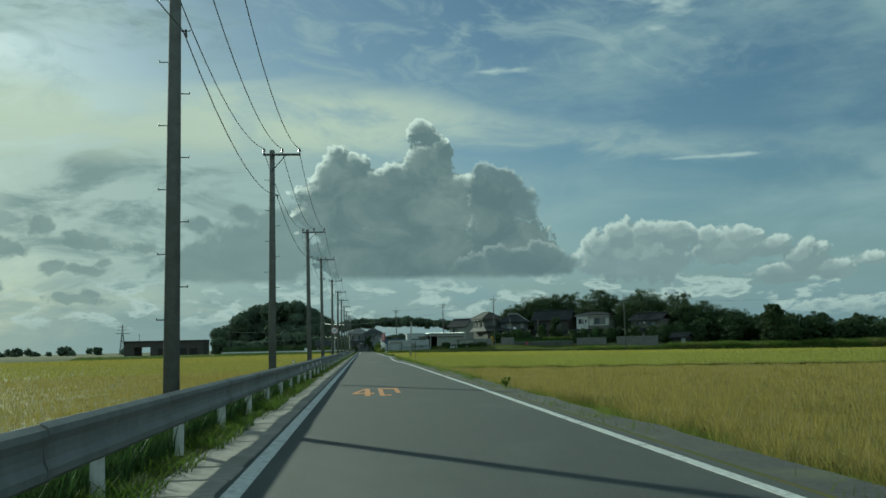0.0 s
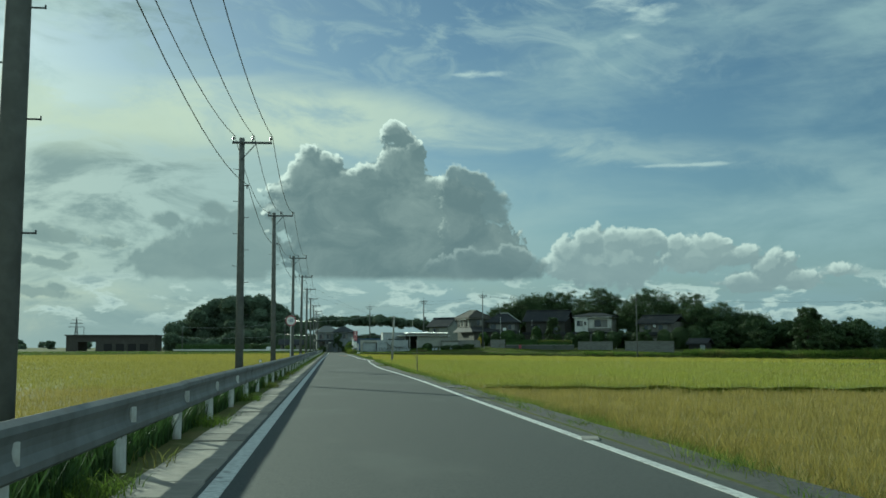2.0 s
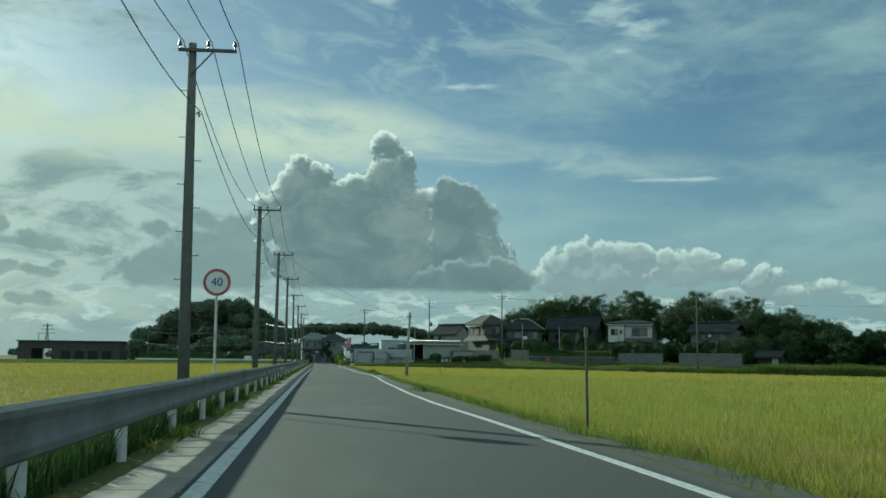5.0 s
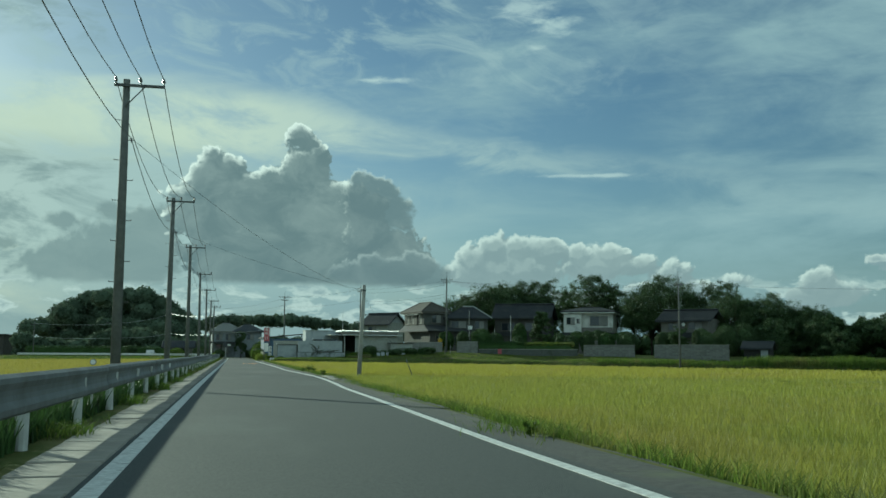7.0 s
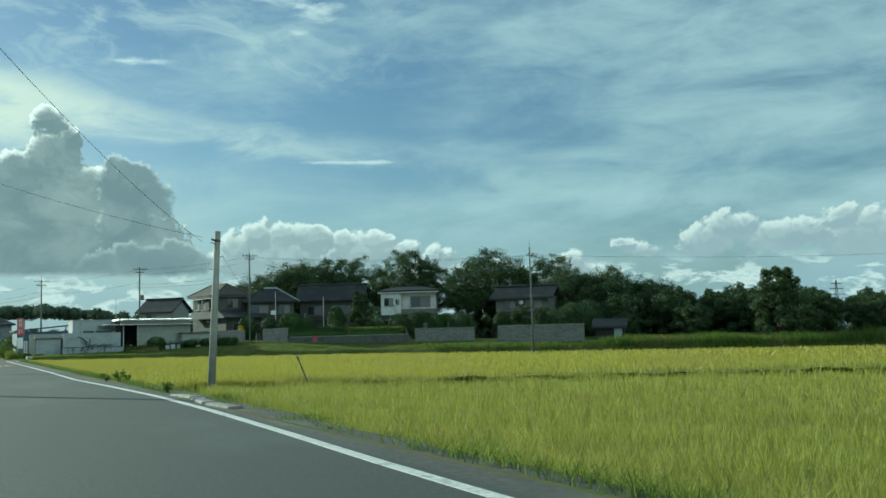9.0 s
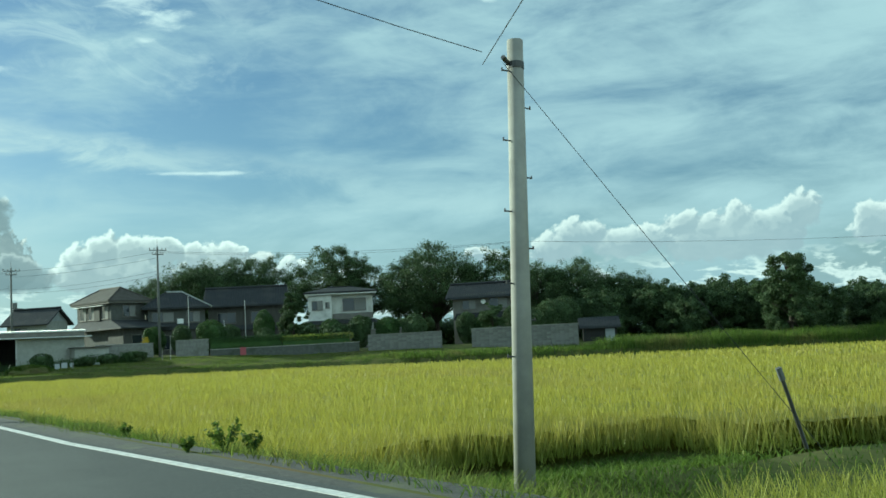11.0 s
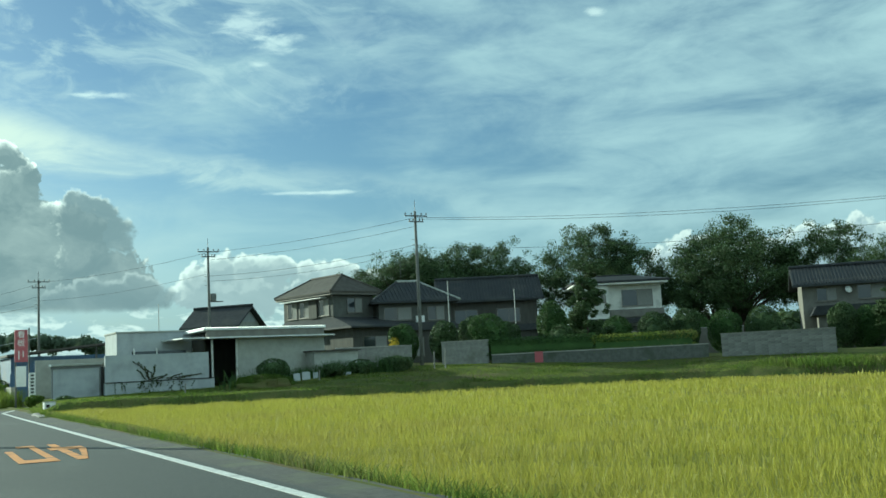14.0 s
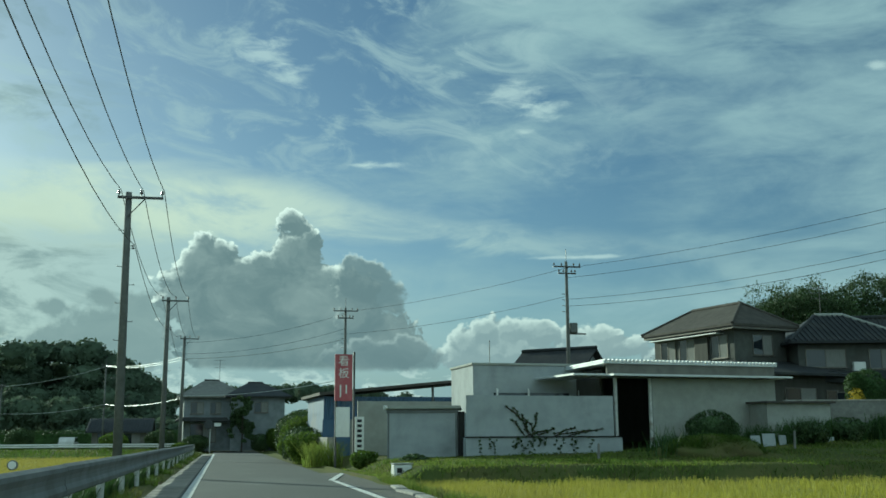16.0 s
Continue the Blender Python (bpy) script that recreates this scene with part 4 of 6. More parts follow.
def on_bank(x, y, r):
    d = y - np.interp(x, EDGE_X, EDGE_Y)
    return (d > 0.5 + 0.2 * np.sin(x * 1.3)) & (d < 10.5) & (y < 222) & (r.uniform(0, 1, len(x)) < 0.62 + 0.38 * np.sin(x * 0.8 + 0.5 * y) * np.sin(d * 1.6))


x, y = scatter(4.4, 52, 188, 222, 190, 21, on_bank)
grass("bank_grass", x, y, 0.10, 0.030, 22, "short sunlit grass bank in front of the gardens", "lawn", 0.02)
x, y = scatter(6, 60, 186, 208, 120, 25, lambda x, y, r: (abs(y - np.interp(x, EDGE_X, EDGE_Y) - 0.35 + 0.2 * np.sin(x * 0.9)) < 0.4) & (np.sin(x * 2.3) + np.sin(x * 0.7) + r.normal(0, 0.6, len(x)) > -0.4))
grass("bank_weeds", x, y, 0.20, 0.03, 26, "rough weeds on the step above the rice")
x, y = scatter(46, 150, 155, 212, 60, 23, lambda x, y, r: (abs(y - np.interp(x, EDGE_X, EDGE_Y) - 2.0) < 2.6))
grass("reeds", x, y, np.where(x > 62, 0.85 + 0.25 * np.sin(x * 0.5) * np.sin(x * 0.23) + 0.006 * (x - 58), 0.40), 0.055, 24, "tall green reeds and grass behind the rice", bend=0.3)

# ---------------------------------------------------------------- trees and woods


def tree_meshes(seed, high, wide, trunk, crown_from, clumps, count, size, squash=0.8, round_top=False):
    r = np.random.default_rng(seed)
    bm = bmesh.new()
    tube(bm, [(0, 0, -0.5), (0.05, 0, high * 0.25), (0.12 * r.normal(), 0.1 * r.normal(), high * 0.6), (0.1, 0, high * 0.85)], [trunk, trunk * 0.75, trunk * 0.45, trunk * 0.12], 8)
    mids, rad = [], []
    for k in range(clumps):
        a, f = r.uniform(0, 2 * np.pi), r.uniform(0, 1)
        z = crown_from + (high - crown_from) * f
        reach = wide / 2 * math.sqrt(max(0.12, 1 - ((f - 0.45) / 0.60) ** 2)) * math.sqrt(r.uniform(0.12, 1.0))
        c = (reach * math.cos(a), reach * math.sin(a), z)
        mids.append(c)
        rad.append(wide * r.uniform(0.065, 0.115))
        if k % 4 == 0:
            tube(bm, [(0, 0, max(high * 0.2, z - wide * 0.3)), (c[0] * 0.5, c[1] * 0.5, z - wide * 0.12), c], [trunk * 0.35, trunk * 0.2, trunk * 0.06], 5)
    mids.append((0, 0, high - wide * 0.10)), rad.append(wide * 0.10)
    for k in range(7):
        a = 0.9 * k + r.uniform(0, 0.5)
        mids.append((0.20 * wide * math.cos(a), 0.20 * wide * math.sin(a), crown_from + (high - crown_from) * (0.25 + 0.09 * k)))
        rad.append(wide * (0.22 if k < 5 else 0.15))
    v, f = leaves(mids, rad, count, size, seed, squash, 0.30)
    return bm, v, f


def spreading_tree(seed, high, wide, trunk, fork, clumps, count, size):
    """A broad tree: a forked trunk whose limbs carry flat clumps of leaves on an uneven dome, with gaps between."""
    r = np.random.default_rng(seed)
    bm = bmesh.new()
    tube(bm, [(0, 0, -0.6), (0.06, 0.02, fork * 0.5), (0.0, 0.05, fork)], [trunk * 1.2, trunk * 0.9, trunk * 0.8], 9)
    centre = fork + (high - fork) * 0.30
    mids, rad = [], []
    for k in range(clumps):
        a, e = r.uniform(0, 2 * np.pi), math.asin(r.uniform(-0.32, 1.0))
        way = Vector((math.cos(a) * math.cos(e), math.sin(a) * math.cos(e), math.sin(e)))
        lump = 1 + 0.16 * noise.noise(way * 1.9 + Vector((seed, 0, 0)))
        f = min(1.0, r.uniform(0.2, 1.0) ** 0.42 * lump)
        c = Vector((way.x * wide / 2 * f, way.y * wide / 2 * f, centre + way.z * (high - centre) * min(f, 1.12)))
        if way.z < 0:
            c.z = centre + way.z * (centre - fork) * 1.3
        q = wide * r.uniform(0.050, 0.075)
        for n in range(3):
            mids.append(tuple(c + Vector(r.normal(0, q * 0.55, 3)) * 1.0))
            rad.append(q * r.uniform(0.85, 1.2))
        if k % 5 == 0:
            elbow = Vector((c.x * 0.45, c.y * 0.45, fork + (c.z - fork) * 0.62))
            tube(bm, [(0, 0.03, fork * r.uniform(0.8, 1.0)), tuple(elbow * 0.55 + Vector((0, 0, fork * 0.45))), tuple(elbow), tuple(c)], [trunk * 0.45, trunk * 0.34, trunk * 0.22, trunk * 0.05], 6)
    v, f = leaves(mids, rad, count, size, seed, 0.78, 0.0)
    return bm, v, f


def plant_tree(name, label, category, x, y, z, turn, meshes, scale=1.0, group="", mats=("bark", "leaf")):
    root = thing(name, label, category, x, y, z, turn, group)
    bm, v, f = meshes
    part("trunk", bm, mats[0], root, smooth=True)
    part_of("crown", sheet("crown", v, f, mats[1]), mats[1], root)
    root.scale = (scale, scale, scale)
    return root


broad = plant_tree("broadleaf_tree", "large dark green broadleaf tree with an open spreading crown", "tree", 67.6, 226.4, 0.9, 0, spreading_tree(101, 12.6, 13.4, 0.30, 3.4, 260, 80000, 0.088), group="garden trees")
airy = plant_tree("broadleaf_tree", "tall dark green tree with gaps in its crown", "tree", 59.6, 239.4, 1.2, 0, spreading_tree(102, 13.2, 11.0, 0.26, 4.0, 170, 52000, 0.088), group="garden trees")
for x, y, z, turn, s, src in [(41.6, 256.0, 1.5, 40, 0.80, broad), (46.2, 254.0, 1.5, 140, 0.93, broad), (50.5, 251.8, 1.5, 75, 0.98, broad), (55.0, 250.0, 1.4, 200, 0.97, airy), (38.6, 257.5, 1.5, 260, 0.58, broad), (62.6, 236.6, 1.2, 300, 0.86, airy), (74.0, 221.5, 0.8, 80, 0.88, airy),
                              (66.2, 228.5, 0.9, 10, 0.70, airy), (72.8, 213.6, 0.6, 170, 0.74, broad), (77.0, 210.0, 0.5, 20, 0.75, broad), (80.5, 206.0, 0.5, 230, 0.60, broad), (48.0, 258.0, 1.5, 110, 0.92, airy), (86.0, 214.0, 0.5, 330, 0.60, broad), (53.0, 254.0, 1.4, 15, 0.84, broad)]:
    copy_thing(src, pose(x, y, z, 0, 0, turn)).scale = (s, s, s)
cone = plant_tree("conical_tree", "dense dark evergreen tree standing alone by the field", "tree", 82.5, 185.5, 0.0, 0, tree_meshes(103, 8.1, 5.4, 0.22, 0.5, 170, 42000, 0.09), group="")
bamboo = plant_tree("bamboo_clump", "bright green bamboo and bush thicket", "bamboo", 79.0, 199.0, 0.5, 0, tree_meshes(104, 6.0, 6.4, 0.12, 0.2, 80, 24000, 0.10), group="thicket behind the field", mats=("bark", "leaf"))
for k, (x, y, s) in enumerate([(74.0, 203.0, 0.92), (84.0, 197.0, 0.95), (88.5, 193.5, 0.98), (93.0, 190.0, 0.85), (98.0, 186.0, 0.72), (104.0, 183.0, 0.62), (76.5, 207.0, 1.1), (90.0, 200.0, 1.12), (111.0, 180.0, 0.55), (119.0, 177.0, 0.5), (128.0, 174.0, 0.5), (87.0, 186.5, 0.6), (72.0, 200.0, 0.55), (81.5, 203.0, 1.05), (86.0, 200.5, 1.0), (95.0, 193.0, 0.9), (101.0, 189.0, 0.8), (107.5, 186.0, 0.75), (115.0, 184.0, 0.7), (91.5, 196.5, 1.0), (78.0, 195.0, 0.7), (97.0, 196.0, 1.05), (104.0, 192.0, 0.95)]):
    copy_thing(bamboo, pose(x, y, 0.3, 0, 0, 47 * k)).scale = (s * 1.1, s * 1.1, s)


def ball_bush(name, label, x, y, z, wide, high, seed, mat="leaf", count=1800, category="bush", group="garden shrubs"):
    root = thing(name, label, category, x, y, z, 0, group)
    r = np.random.default_rng(seed)
    mids = [(0, 0, high * 0.5)] + [(wide * 0.30 * math.cos(a), wide * 0.30 * math.sin(a), high * r.uniform(0.25, 0.72)) for a in r.uniform(0, 6.3, 7)]
    v, f = leaves(mids, [wide * 0.48] + [wide * 0.22] * 7, int(count * max(1.5, 0.9 * wide * high)), 0.06, seed, high / wide, 0.80)
    v[:, 2] = np.maximum(v[:, 2], -0.05)
    bm = bmesh.new()
    bmesh.ops.create_icosphere(bm, subdivisions=2, radius=1.0)
    for p in bm.verts:
        k = 0.84 + 0.12 * noise.noise(p.co * 1.8 + Vector((seed, 0, 0)))
        p.co = Vector((p.co.x * wide * 0.38 * k, p.co.y * wide * 0.38 * k, max(-0.2, high * 0.48 + p.co.z * high * 0.42 * k)))
    part("inner_foliage", bm, mat, root)
    part_of("crown", sheet("crown", v, f, mat), mat, root)
    part("stem", tube(bmesh.new(), [(0, 0, -0.3), (0, 0, high * 0.5)], [0.07, 0.03], 6), "bark", root)
    return root


def wood(name, mids, radii, count, size, seed, label, mat="hazed_leaf", squash=0.8):
    """A far wood: clumps of leaves over a closed body."""
    v, f = leaves(mids, radii, count, size, seed, squash, 0.75)
    bm = bmesh.new()
    for c, r in zip(mids, radii):
        got = bmesh.ops.create_icosphere(bm, subdivisions=2, radius=r * 0.82)["verts"]
        for p in got:
            k = 1 + 0.16 * noise.noise(p.co * (2.2 / r) + Vector(c))
            p.co = Vector((c[0] + p.co.x * k, c[1] + p.co.y * k, max(-1.0, c[2] + p.co.z * k * squash)))
    bv = np.array([p.co[:] for p in bm.verts])
    bm.verts.index_update()
    tri = np.array([[p.index for p in face.verts] for face in bm.faces])
    bm.free()
    tri = np.c_[tri, tri[:, 2]]
    quads = np.concatenate([f, f[:0]])
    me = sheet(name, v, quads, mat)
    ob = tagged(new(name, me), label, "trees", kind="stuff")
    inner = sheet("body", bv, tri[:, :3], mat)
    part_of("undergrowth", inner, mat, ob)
    return ob


r = np.random.default_rng(5)
hill = [(-31 + 20 * u, 380 + 10 * r.normal(), (16.5 - 8.5 * abs(u) ** 2.2) * r.uniform(0.25, 0.95)) for u in r.uniform(-1, 1, 150)] + [(-31 + 19 * u, 378 + 2 * math.sin(30 * u), 17.2 - 9.0 * abs(u) ** 2.2 + 0.5 * math.sin(23 * u)) for u in np.linspace(-1, 1, 25)]
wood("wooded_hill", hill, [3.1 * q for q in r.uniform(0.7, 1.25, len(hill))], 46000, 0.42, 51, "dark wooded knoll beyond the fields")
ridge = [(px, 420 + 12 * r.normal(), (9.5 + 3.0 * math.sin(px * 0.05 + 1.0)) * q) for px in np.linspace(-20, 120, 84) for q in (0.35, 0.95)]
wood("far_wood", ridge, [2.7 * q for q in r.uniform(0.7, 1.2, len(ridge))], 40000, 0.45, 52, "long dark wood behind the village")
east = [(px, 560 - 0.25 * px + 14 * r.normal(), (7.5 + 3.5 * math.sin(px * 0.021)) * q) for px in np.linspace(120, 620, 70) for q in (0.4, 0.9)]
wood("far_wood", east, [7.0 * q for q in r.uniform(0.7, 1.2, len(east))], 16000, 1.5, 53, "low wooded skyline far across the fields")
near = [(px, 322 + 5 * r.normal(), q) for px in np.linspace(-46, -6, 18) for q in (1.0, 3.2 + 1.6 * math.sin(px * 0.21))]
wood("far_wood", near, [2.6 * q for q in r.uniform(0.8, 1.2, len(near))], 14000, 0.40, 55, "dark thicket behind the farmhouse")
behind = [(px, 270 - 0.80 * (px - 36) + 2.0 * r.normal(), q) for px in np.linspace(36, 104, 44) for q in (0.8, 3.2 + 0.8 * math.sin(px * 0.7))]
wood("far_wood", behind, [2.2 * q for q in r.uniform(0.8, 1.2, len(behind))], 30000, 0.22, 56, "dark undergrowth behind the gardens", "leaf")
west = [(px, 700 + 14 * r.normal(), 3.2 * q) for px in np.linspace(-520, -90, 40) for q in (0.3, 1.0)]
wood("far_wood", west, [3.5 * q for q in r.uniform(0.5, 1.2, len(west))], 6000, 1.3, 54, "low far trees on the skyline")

# ---------------------------------------------------------------- houses


def window(parent, x, z, wide, high, y=0.0, side=False, curtain=True):
    """A sliding window: frame, glass panes, pale curtain behind, thin sill."""
    root = new("window")
    root.parent = parent
    root.matrix_local = pose(x, y, z, 0, 0, -90 if side else 0)
    t = 0.05
    bm = boxes((-wide / 2, -0.05, 0, wide / 2, 0.03, t), (-wide / 2, -0.05, high - t, wide / 2, 0.03, high), (-wide / 2, -0.05, t, -wide / 2 + t, 0.03, high - t), (wide / 2 - t, -0.05, t, wide / 2, 0.03, high - t), (-0.025, -0.045, t, 0.025, 0.03, high - t))
    part("window_frame", bm, "frame", root)
    part("pane", boxes((-wide / 2 + t, -0.025, t, -0.026, -0.012, high - t)), "glass", root)
    part("pane", boxes((0.026, -0.025, t, wide / 2 - t, -0.012, high - t)), "curtain" if curtain else "glass", root)
    part("sill", boxes((-wide / 2 - 0.05, -0.10, -0.05, wide / 2 + 0.05, 0.02, -0.002)), "frame", root)
    return root


def hip_roof(bm, x0, y0, x1, y1, z, rise, over=0.6, ridge=0.0):
    """A hipped roof with thickness over a rectangle; ridge along x."""
    x0, y0, x1, y1 = x0 - over, y0 - over, x1 + over, y1 + over
    half = (y1 - y0) / 2
    inset = min(half, (x1 - x0) / 2) if not ridge else ridge
    a = [bm.verts.new(p) for p in ((x0, y0, z), (x1, y0, z), (x1, y1, z), (x0, y1, z))]
    b = [bm.verts.new(p) for p in ((x0, y0, z - 0.14), (x1, y0, z - 0.14), (x1, y1, z - 0.14), (x0, y1, z - 0.14))]
    r0, r1 = bm.verts.new((x0 + inset, y0 + half, z + rise)), bm.verts.new((x1 - inset, y0 + half, z + rise))
    for f in ((a[0], a[1], r1, r0), (a[2], a[3], r0, r1), (a[1], a[2], r1), (a[3], a[0], r0), b[::-1]):
        bm.faces.new(f)
    for i in range(4):
        bm.faces.new((b[i], b[(i + 1) % 4], a[(i + 1) % 4], a[i]))
    bmesh.ops.recalc_face_normals(bm, faces=bm.faces)
    return (x0 + inset, y0 + half, z + rise), (x1 - inset, y0 + half, z + rise), (x0, y0, x1, y1, z)


def gable_roof(bm, x0, y0, x1, y1, z, rise, over=0.5, thick=0.16):
    """A ridged roof with thickness, its ridge along x."""
    mid = (y0 + y1) / 2
    half = (y1 - y0) / 2
    drop = rise * over / half
    pts = [(y0 - over, z - drop), (mid, z + rise), (y1 + over, z - drop), (y1 + over, z - drop - thick), (mid, z + rise - thick), (y0 - over, z - drop - thick)]
    a = [bm.verts.new((x0 - over, py, pz)) for py, pz in pts]
    b = [bm.verts.new((x1 + over, py, pz)) for py, pz in pts]
    for q in ((0, 1, 4, 5), (1, 2, 3, 4)):
        bm.faces.new([a[i] for i in q])
        bm.faces.new([b[i] for i in q][::-1])
    for i in range(6):
        bm.faces.new((a[i], b[i], b[(i + 1) % 6], a[(i + 1) % 6]))
    bmesh.ops.recalc_face_normals(bm, faces=bm.faces)


def tile_rows(parent, x0, x1, y0, z0, y1, z1, step, mat, r=0.05, taper0=0.0, taper1=0.0):
    """Raised tile courses running up a roof plane from the eave to the ridge."""
    n = int((x1 - x0) / step)
    bm = bmesh.new()
    for k in range(n + 1):
        px = x0 + (x1 - x0) * k / n
        f = 1.0
        if taper0 and px - x0 < taper0:
            f = (px - x0) / taper0
        if taper1 and x1 - px < taper1:
            f = min(f, (x1 - px) / taper1)
        if f > 0.05:
            tube(bm, [(px, y0, z0 + 0.02), (px, y0 + (y1 - y0) * f, z0 + (z1 - z0) * f + 0.02)], r, 5)
    return tagged(part("roof_tiling", bm, mat, parent), kind="stuff")


def ridge_cap(parent, a, b, mat, r=0.13):
    bm = tube(bmesh.new(), [a, b], r, 8)
    return part("ridge_cap", bm, mat, parent)


def antenna(parent, x, y, z, high):
    """A roof aerial: a thin mast with a boom and short rods."""
    bm = tube(bmesh.new(), [(x, y, z - 0.4), (x, y, z + high)], 0.022, 6)
    for k in range(3):
        zz = z + high - 0.12 - 0.35 * k
        tube(bm, [(x - 0.55, y, zz), (x + 0.55, y, zz)], 0.012, 5)
        for n in range(5):
            px = x - 0.5 + 0.25 * n
            tube(bm, [(px, y - 0.2, zz), (px, y + 0.2, zz)], 0.008, 4)
    return part("aerial", bm, "steel", parent, "thin grey television aerial")


def house_one():
    """The two-storey house with a hipped brown roof."""
    root = thing("house", "two-storey house with brown hipped roof and drab plaster walls", "house", 29.87, 233.4, 1.45, 14)
    w, d = 4.1, 7.6
    part("wall", boxes((0, 0, -0.5, w, d, 6.25)), "drab", root)
    part("lower_wall", boxes((-0.4, -3.2, -0.5, 6.0, -0.004, 3.15)), "brown_wall", root, "dark boarded ground-floor wall")
    bm = bmesh.new()
    a, b, _ = hip_roof(bm, 0, 0, d, w, 6.30, 1.55, 0.6, 2.1)
    for v in bm.verts:
        v.co.x, v.co.y = v.co.y, v.co.x
    bmesh.ops.recalc_face_normals(bm, faces=bm.faces)
    a, b = (a[1], a[0], a[2]), (b[1], b[0], b[2])
    roof = part("roof", bm, "slate", root)
    ridge_cap(roof, a, b, "slate")
    for c in ((-0.6, -0.6, 6.30), (w + 0.6, -0.6, 6.30)):
        ridge_cap(roof, c, a, "slate", 0.10)
    for c in ((w + 0.6, d + 0.6, 6.30), (-0.6, d + 0.6, 6.30)):
        ridge_cap(roof, c, b, "slate", 0.10)
    part("eave_board", boxes((-0.5, -0.5, 6.0, w + 0.5, d + 0.5, 6.155)), "frame", root)
    lower = bmesh.new()
    v = [lower.verts.new(p) for p in ((-1.1, -4.0, 3.20), (6.6, -4.0, 3.20), (5.4, 0.0, 4.15), (0.0, 0.0, 4.15), (-1.1, -4.0, 3.06), (6.6, -4.0, 3.06), (5.4, 0.0, 4.0), (0.0, 0.0, 4.0), (-1.1, 7.5, 3.20), (-1.1, 7.5, 3.06), (0.0, 7.5, 4.15), (0.0, 7.5, 4.0))]
    for q in ((0, 1, 2, 3), (4, 7, 6, 5), (0, 4, 5, 1), (1, 5, 6, 2), (0, 3, 10, 8), (0, 8, 9, 4), (4, 9, 11, 7), (8, 10, 11, 9)):
        lower.faces.new([v[i] for i in q])
    bmesh.ops.recalc_face_normals(lower, faces=lower.faces)
    part("lower_roof", lower, "tile", root, "dark tiled skirt roof over the ground floor")
    window(root, 2.2, 4.5, 1.6, 1.25)
    window(root, 1.8, 0.9, 2.4, 1.5, -3.2)
    window(root, 4.6, 0.9, 1.6, 1.4, -3.2)
    for py in (1.3, 4.3, 6.2):
        window(root, 0.0, 4.35, 1.5, 1.4, py, True)
    part("shutter_box", boxes((-0.18, 2.2, 4.2, -0.004, 3.4, 5.75)), "brown_wall", root)
    part("awning", boxes((-0.6, 0.9, 5.80, -0.004, 7.4, 5.86)), "metal_roof", root, "pale metal window awning")


def house_two():
    root = thing("house", "two-storey house with grey tiled roof and drab walls", "house", 33.8, 233.0, 1.45, -14)
    part("wall", boxes((0, 0, -0.5, 6.2, 6.6, 5.2)), "drab", root)
    bm = bmesh.new()
    a, b, _ = hip_roof(bm, 0, 0, 6.2, 6.6, 5.25, 1.95, 0.7, 2.9)
    roof = part("roof", bm, "tile", root)
    ridge_cap(roof, a, b, "grey_wall", 0.15)
    ridge_cap(roof, (-0.7, -0.7, 5.25), a, "tile", 0.12)
    ridge_cap(roof, (6.9, -0.7, 5.25), b, "grey_wall", 0.12)
    tile_rows(roof, -0.6, 6.8, -0.7, 5.27, 3.2, 7.18, 0.32, "tile", 0.05, 2.9, 2.9)
    part("lower_roof", prism(bmesh.new(), [(-0.9, 2.75), (6.6, 2.75), (6.1, 3.4), (-0.4, 3.4)], -1.6, -0.004), "tile", root, "grey tiled porch roof")
    part("porch_wall", boxes((-0.3, -1.2, -0.5, 6.0, -0.004, 2.74)), "brown_wall", root)
    window(root, 1.6, 3.7, 2.4, 1.1)
    window(root, 4.9, 3.6, 1.5, 1.2)
    window(root, 2.2, 0.6, 2.6, 1.6, -1.2)
    antenna(root, 2.6, 3.3, 7.1, 2.0)
    part("air_unit", boxes((3.1, -0.42, 3.45, 3.8, -0.06, 4.0), bevel=0.03), "sign_white", root, "white air conditioner unit")


def house_three():
    root = thing("house", "long dark timber house with a black tiled gable roof", "house", 43.2, 239.8, 1.55, -26)
    w, d = 8.9, 6.4
    bm = boxes((0, 0, -0.5, w, d, 5.9))
    prism_bm = [(0, 5.9), (d, 5.9), (d / 2, 7.75)]
    a = [bm.verts.new((0, py, pz)) for py, pz in prism_bm]
    b = [bm.verts.new((w, py, pz)) for py, pz in prism_bm]
    bm.faces.new(a[::-1]), bm.faces.new(b)
    part("wall", bm, "brown_wall", root)
    bm = bmesh.new()
    gable_roof(bm, 0, 0, w, d, 5.9, 1.95, 0.65)
    roof = part("roof", bm, "tile", root)
    ridge_cap(roof, (-0.6, d / 2, 7.9), (w + 0.6, d / 2, 7.9), "tile", 0.17)
    tile_rows(roof, -0.55, w + 0.55, -0.62, 5.55, d / 2, 7.88, 0.30, "tile", 0.045)
    part("gable_panel", boxes((w + 0.004, d / 2 - 1.1, 6.1, w + 0.03, d / 2 + 1.1, 6.9)), "white_wall", root, "white plaster gable panel")
    window(root, 2.2, 3.4, 2.2, 1.3, 0, False, False)
    window(root, 6.2, 3.4, 2.2, 1.3, 0, False, False)
    part("lower_roof", prism(bmesh.new(), [(-0.5, 2.5), (w + 0.5, 2.5), (w + 0.3, 3.1), (-0.3, 3.1)], -1.5, -0.004), "tile", root, "black tiled porch roof")
    part("porch_wall", boxes((0, -1.1, -0.5, w, -0.004, 2.49)), "brown_wall", root)


